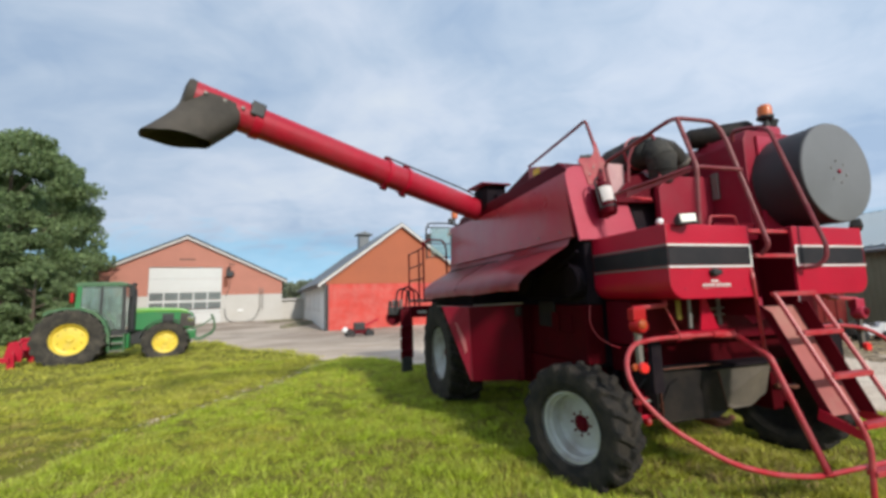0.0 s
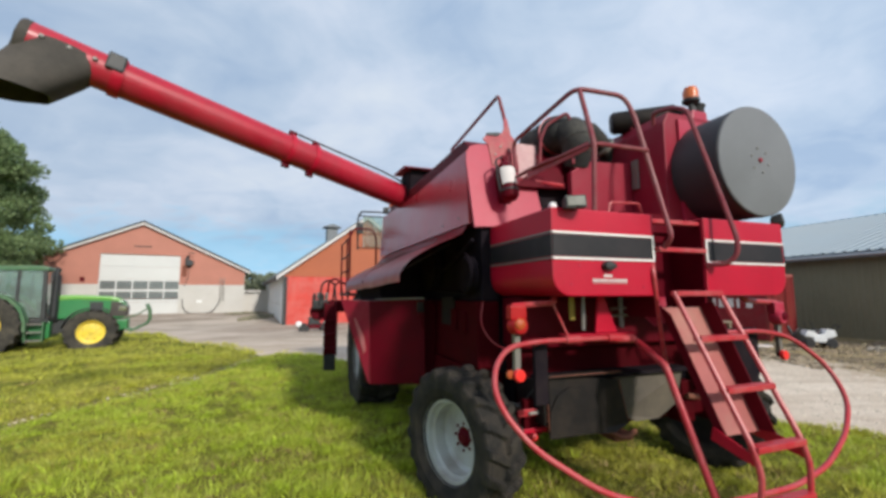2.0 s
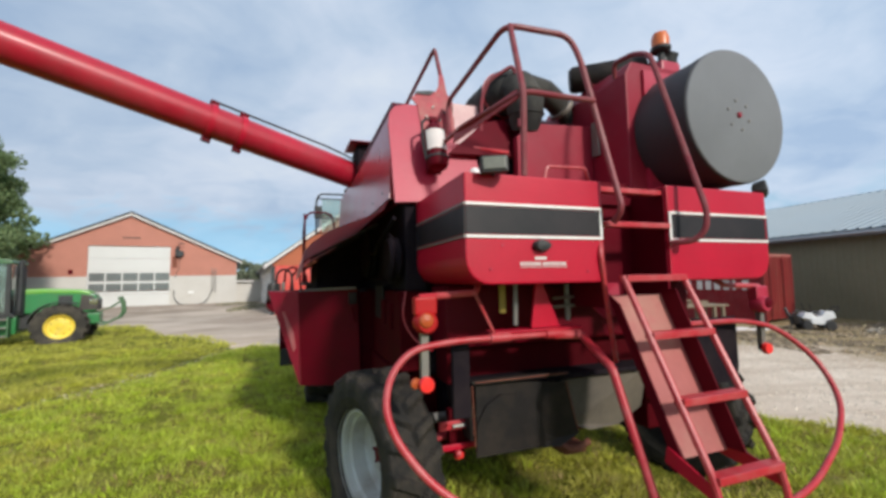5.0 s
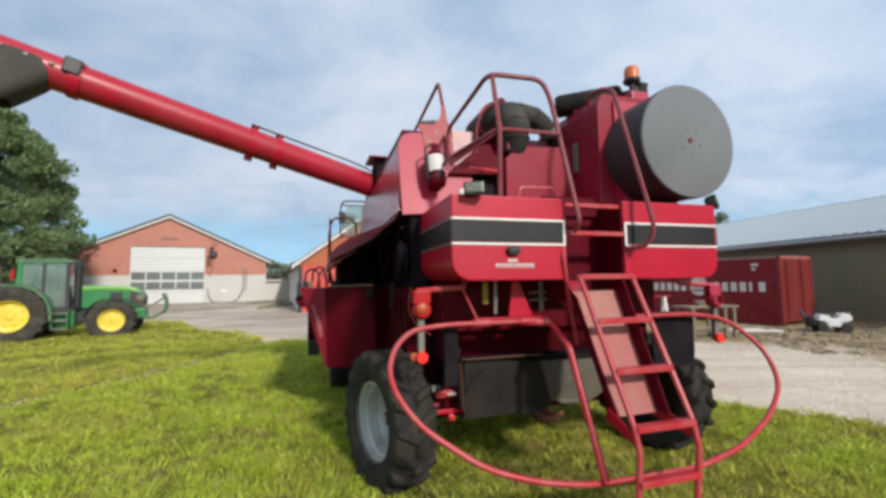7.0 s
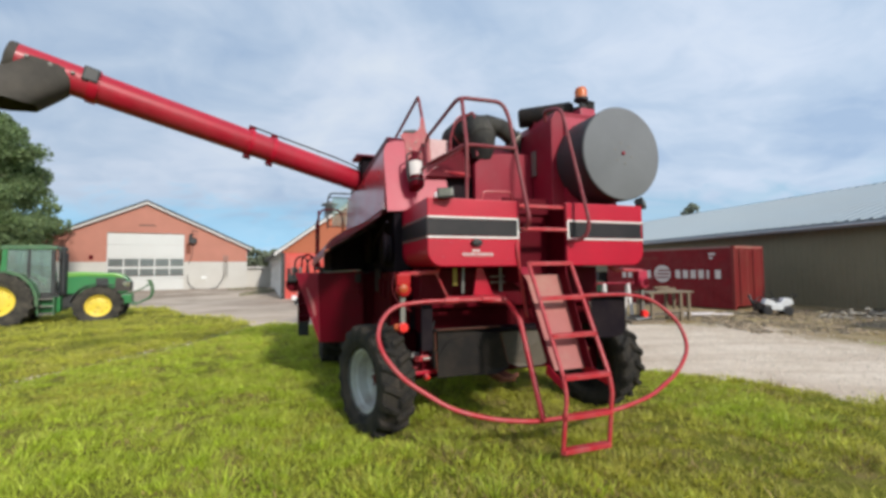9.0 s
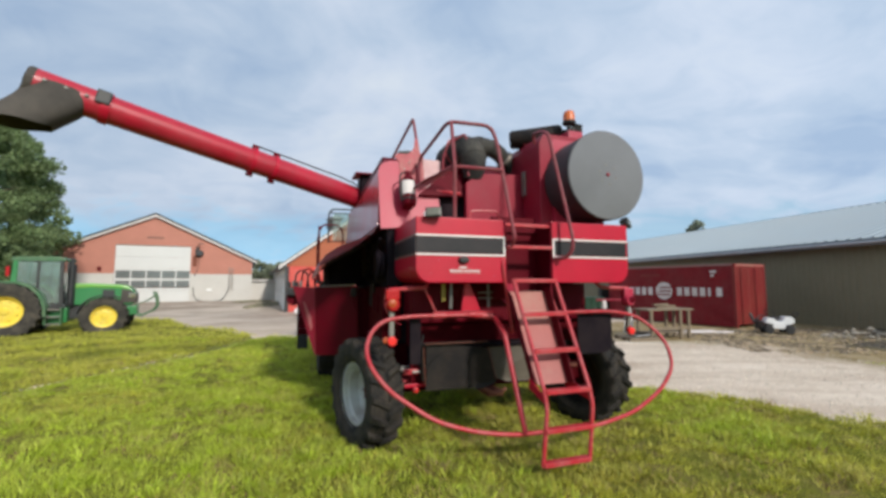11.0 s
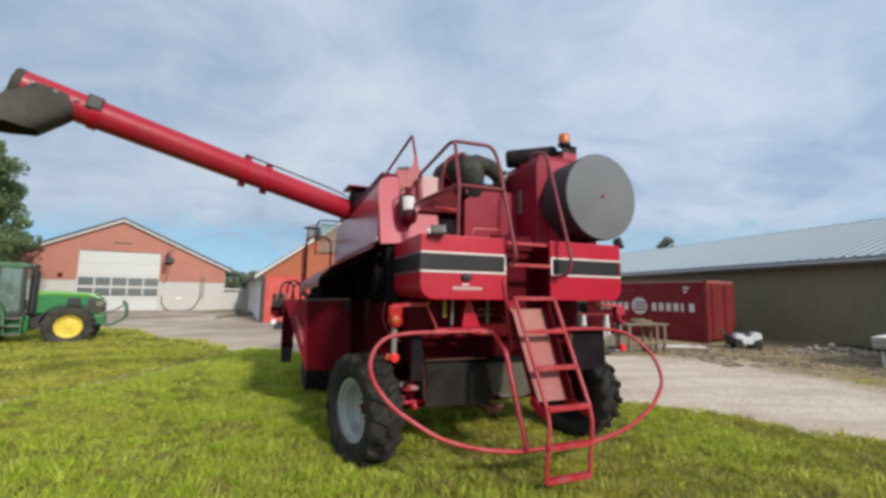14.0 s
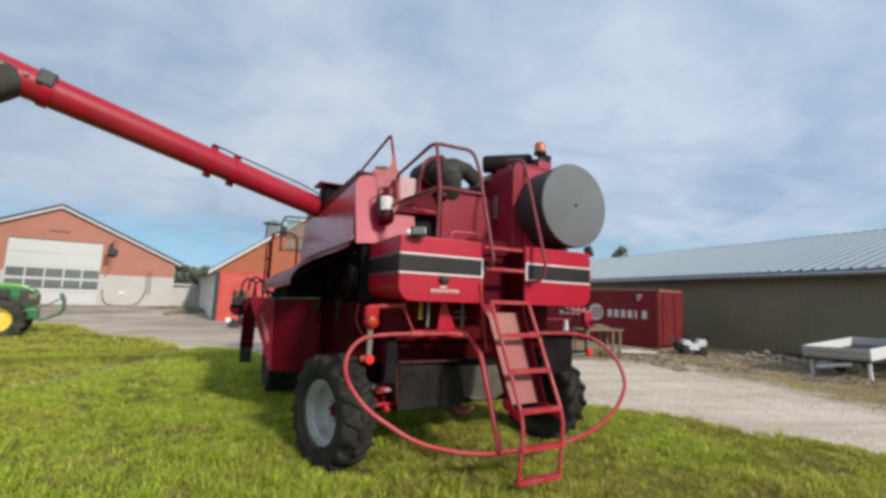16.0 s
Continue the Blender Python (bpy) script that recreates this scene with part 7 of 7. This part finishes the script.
def grass(name, n, inside, height, width, mat, label, seed, density, blades=1, tuft=0.0, lean=(0.25, 1.0)):
    """Upright tapering blades in tufts; inside is the stretch in which they grow, density(x, y) 0..1 how thickly and how high."""
    r = np.random.default_rng(seed)
    out_p, vigour = [], []
    tries = 0
    while len(out_p) < n // blades and tries < n:
        tries += 1
        x, y = r.uniform(*inside[0]), r.uniform(*inside[1])
        d = density(x, y)
        if r.uniform() < d:
            out_p.append((x, y, rough_z(x, y) + 0.03))
            clump = 0.45 + 1.1 * field(x, y, 4.5, 2.0) ** 1.3 + 0.5 * (field(x, y, 0.7, 6.0) - 0.5)
            vigour.append(clump * (1.0 - 0.55 * min(1.0, dip(x, y))))
    count = len(out_p)
    c = np.repeat(np.array(out_p), blades, axis=0)
    k = len(c)
    off = r.normal(0, tuft, (k, 2))
    tall = np.repeat(np.array(vigour) * r.uniform(0.7, 1.3, count), blades)
    p, z = c[:, :2] + off, c[:, 2]
    a = r.uniform(0, 6.283, k)
    h = height * tall * r.uniform(0.45, 1.25, k)
    w = width * r.uniform(0.7, 1.4, k)
    bend = r.uniform(*lean, k) * h
    ba = np.arctan2(off[:, 1], off[:, 0]) + r.normal(0, 0.6, k) if tuft else r.uniform(0, 6.283, k)
    ca, sa = np.cos(a) * w / 2, np.sin(a) * w / 2
    bx, by = np.cos(ba) * bend, np.sin(ba) * bend
    v = np.zeros((k, 5, 3))
    v[:, 0] = np.stack([p[:, 0] - ca, p[:, 1] - sa, z], 1)
    v[:, 1] = np.stack([p[:, 0] + ca, p[:, 1] + sa, z], 1)
    v[:, 2] = np.stack([p[:, 0] + ca * 0.8 + bx * 0.35, p[:, 1] + sa * 0.8 + by * 0.35, z + h * 0.6], 1)
    v[:, 3] = np.stack([p[:, 0] - ca * 0.8 + bx * 0.35, p[:, 1] - sa * 0.8 + by * 0.35, z + h * 0.6], 1)
    v[:, 4] = np.stack([p[:, 0] + bx, p[:, 1] + by, z + h], 1)
    b = (np.arange(k) * 5)[:, None]
    quads, tris = (b + np.array([0, 1, 2, 3])).tolist(), (b + np.array([3, 2, 4])).tolist()
    ob = mesh_object(name, v.reshape(-1, 3).tolist(), quads + tris, mat)
    return tagged(ob, label, "grass", kind="stuff")


def near(x, y):
    e = edge_y(x) + 0.55 * noise.noise(Vector((x * 0.55, 3.0, 0))) + 0.22 * noise.noise(Vector((x * 2.3, 8.0, 0)))
    return y < e + 0.05


def dens_track(x, y):
    return 0.9 if abs(x - track_x(y) + 0.1 * noise.noise(Vector((x * 2, y * 2, 1)))) < 0.34 and near(x, y) else 0.0


def lushness(x, y):
    """How green the lawn grows: lush before the track, yellower past it and towards the drive, worn behind the machine."""
    g = 0.50 + 0.75 * noise.noise(Vector((x * 0.45, y * 0.45, 5.0)))
    g += 0.38 * smooth01((x - track_x(y)) / 0.4) * (1.0 - smooth01((x + 1.2) / 2.5))
    g -= 0.30 * (1.0 - smooth01((x - track_x(y) + 0.6) / 0.6))
    g -= 0.28 * smooth01((x - 1.8) / 2.5)
    return g


def open_ground(x, y):
    d = math.hypot(x - 1.5, y + 0.2)
    if not near(x, y) or d < 1.3:
        return 0.0
    worn = 0.2 if abs(x - track_x(y)) < 0.26 else 1.0
    return worn * min(1.0, 6.5 / d) * (0.35 + 0.65 * smooth01((field(x, y, 2.6, 3.0) - 0.18) / 0.35))


def dens_lush(x, y):
    return open_ground(x, y) * smooth01((lushness(x, y) - 0.28) / 0.40)


def dens_yellow(x, y):
    return open_ground(x, y) * smooth01((0.85 - lushness(x, y)) / 0.45) * (0.35 + 0.65 * field(x, y, 1.3, 14.0))


def dens_olive(x, y):
    return open_ground(x, y) * smooth01((0.95 - lushness(x, y)) / 0.5) * field(x, y, 1.9, 33.0)


def dens_far(x, y):
    return 0.8 if near(x, y) and math.hypot(x - 1.5, y) > 9 and abs(x - track_x(y)) > 0.3 and abs(y - rut_y(x)) > 0.25 else 0.0


def dens_back(x, y):
    return 0.8 if near(x, y) and (y < 0.2 or math.hypot(x - 1.5, y + 0.2) < 1.5) else 0.0


def dens_verge(x, y):
    ok = x > 11.0 + 0.5 * noise.noise(Vector((x, y * 0.8, 3))) and x < 18.6 + (16 - y) * 0.18 and y < 14.5
    return max(0.0, 0.45 + 1.1 * noise.noise(Vector((x * 0.5, y * 0.5, 12)))) if ok else 0.0


grass("lawn_grass", 215000, ((-9.5, 9.0), (0.2, 13.5)), 0.085, 0.0090, M_BLADE, "lush bright green meadow grass over the lawn", 2, dens_lush, 26, 0.045)
grass("lawn_grass", 190000, ((-9.5, 9.0), (0.2, 13.5)), 0.070, 0.0085, M_YBLADE, "yellow-green meadow grass over the lawn", 3, dens_yellow, 24, 0.045)
grass("lawn_grass", 140000, ((-9.5, 9.0), (0.2, 13.5)), 0.060, 0.0085, M_OBLADE, "short olive-green grass among the taller tufts", 7, dens_olive, 24, 0.05)
grass("lawn_grass", 60000, ((-24, -1.0), (7.0, 22.5)), 0.085, 0.02, M_YBLADE, "yellow-green meadow grass over the lawn", 4, dens_far, 6, 0.08)
grass("lawn_grass", 45000, ((-13.0, 14.0), (-7.0, 1.0)), 0.10, 0.018, M_BLADE, "lush bright green meadow grass over the lawn", 5, dens_back, 12, 0.07)
grass("track_grass", 26000, ((-5.6, -3.2), (3.0, 15.5)), 0.032, 0.012, M_STRAW, "thin dry trodden grass along a wheel track", 8, dens_track)
grass("verge_grass", 5200, ((10.5, 19.5), (1.0, 14.5)), 0.065, 0.016, M_DRYBLADE, "dry tufts of yellowed grass along the shed", 6, dens_verge, 5, 0.09)


def dens_thatch(x, y):
    d = math.hypot(x - 1.5, y + 0.2)
    if not near(x, y) or d < 1.3:
        return 0.0
    bare = 0.18 + 1.3 * noise.noise(Vector((x * 1.1, y * 1.1, 21.0))) + 0.7 * noise.noise(Vector((x * 3.1, y * 3.1, 17.0)))
    bare += 0.25 * max(0.0, 1.0 - math.hypot((x - 3.4) / 2.2, (y - 2.9) / 1.5))
    return min(1.0, max(0.0, bare)) * min(1.0, 6.0 / d)


grass("thatch_grass", 70000, ((-8.0, 8.5), (0.4, 10.0)), 0.055, 0.011, M_THATCH, "brown dead grass matted among the green lawn", 19, dens_thatch, 20, 0.06)


# dead stalks and chips of bark strewn over the verge
def litter(n, seed):
    r = np.random.default_rng(seed)
    verts, faces = [], []
    while len(faces) < n * 4:
        x, y = r.uniform(10.5, 19.0), r.uniform(2.0, 15.5)
        if x > 18.5 + (16 - y) * 0.18 or x + 1.2 * y < 24.0 + 2.5 * noise.noise(Vector((x * 0.7, y * 0.7, 31.0))):
            continue
        if r.uniform() > 0.35 + 1.2 * noise.noise(Vector((x * 0.9, y * 0.9, 41.0))):
            continue
        a, s, w = r.uniform(0, 3.1416), r.uniform(0.05, 0.22), r.uniform(0.012, 0.04)
        ux, uy = math.cos(a), math.sin(a)
        z = ground_z(x, y)
        b = len(verts)
        for i, j, k in ((-1, -1, 0.0), (1, -1, 0.0), (1, 1, 0.0), (-1, 1, 0.0), (0, 0, 1.0)):
            verts.append((x + ux * s * i - uy * w * j, y + uy * s * i + ux * w * j, z + 0.004 + k * w * 1.4))
        faces += [(b, b + 1, b + 4), (b + 1, b + 2, b + 4), (b + 2, b + 3, b + 4), (b + 3, b, b + 4)]
    return tagged(mesh_object("ground_litter", verts, faces, M_LITTER), "brown stalks and bark chips strewn over the verge", "litter", kind="stuff")


M_LITTER = material("brown_stalks_and_bark", (0.23, 0.175, 0.115), 0.9, island=0.5, grain=(25, 0.3))
litter(2600, 77)


def dens_green(x, y):
    return max(0.0, 1.0 - math.hypot((x - 11.8) / 0.8, (y - 8.15) / 0.5))


grass("verge_grass", 120, ((10.9, 12.7), (7.5, 8.8)), 0.07, 0.016, M_BLADE, "small fresh green patch of grass in the dry verge", 14, dens_green, 6, 0.05)


# loose stones on the gravel
def gravel_stones(n, seed):
    r = np.random.default_rng(seed)
    verts, faces = [], []
    while len(verts) < n * 5:
        x, y = r.uniform(4.5, 12.0), r.uniform(2.5, 12.5)
        e = edge_y(x) + 0.3
        if y < e or (x > 11 and r.uniform() < 0.7):
            continue
        s = 0.007 + 0.020 * r.uniform() ** 3
        z, b, a = rough_z(x, y), len(verts), r.uniform(0, 6.283)
        for k in range(4):
            verts.append((x + s * math.cos(a + k * 1.57) * r.uniform(0.7, 1.2), y + s * math.sin(a + k * 1.57) * r.uniform(0.7, 1.2), z))
        verts.append((x, y, z + s * r.uniform(0.5, 0.9)))
        faces += [(b + k, b + (k + 1) % 4, b + 4) for k in range(4)]
    ob = mesh_object("gravel_stones", verts, faces, M_PEBBLE)
    return tagged(ob, "scattered small loose stones on the gravel yard", "gravel", kind="stuff")


def track_stones(n, seed):
    r = np.random.default_rng(seed)
    verts, faces = [], []
    for _ in range(n):
        y = r.uniform(6.0, 13.0)
        x = track_x(y) + r.normal(0, 0.16)
        if not near(x, y):
            continue
        s, a, b = 0.010 + 0.028 * r.uniform() ** 2, r.uniform(0, 6.283), len(verts)
        z = rough_z(x, y) + 0.045
        for k in range(5):
            verts.append((x + s * math.cos(a + k * 1.257) * r.uniform(0.7, 1.2), y + s * math.sin(a + k * 1.257) * r.uniform(0.7, 1.2), z))
        verts.append((x, y, z + s * r.uniform(0.4, 0.8)))
        faces += [(b + k, b + (k + 1) % 5, b + 5) for k in range(5)]
    ob = mesh_object("track_stones", verts, faces, M_PEBBLE)
    return tagged(ob, "pale small stones trodden into the lawn track", "gravel", kind="stuff")


M_PEBBLE = material("loose_pebble", (0.62, 0.54, 0.44), 0.9, island=0.32)
gravel_stones(14000, 13)
track_stones(620, 61)
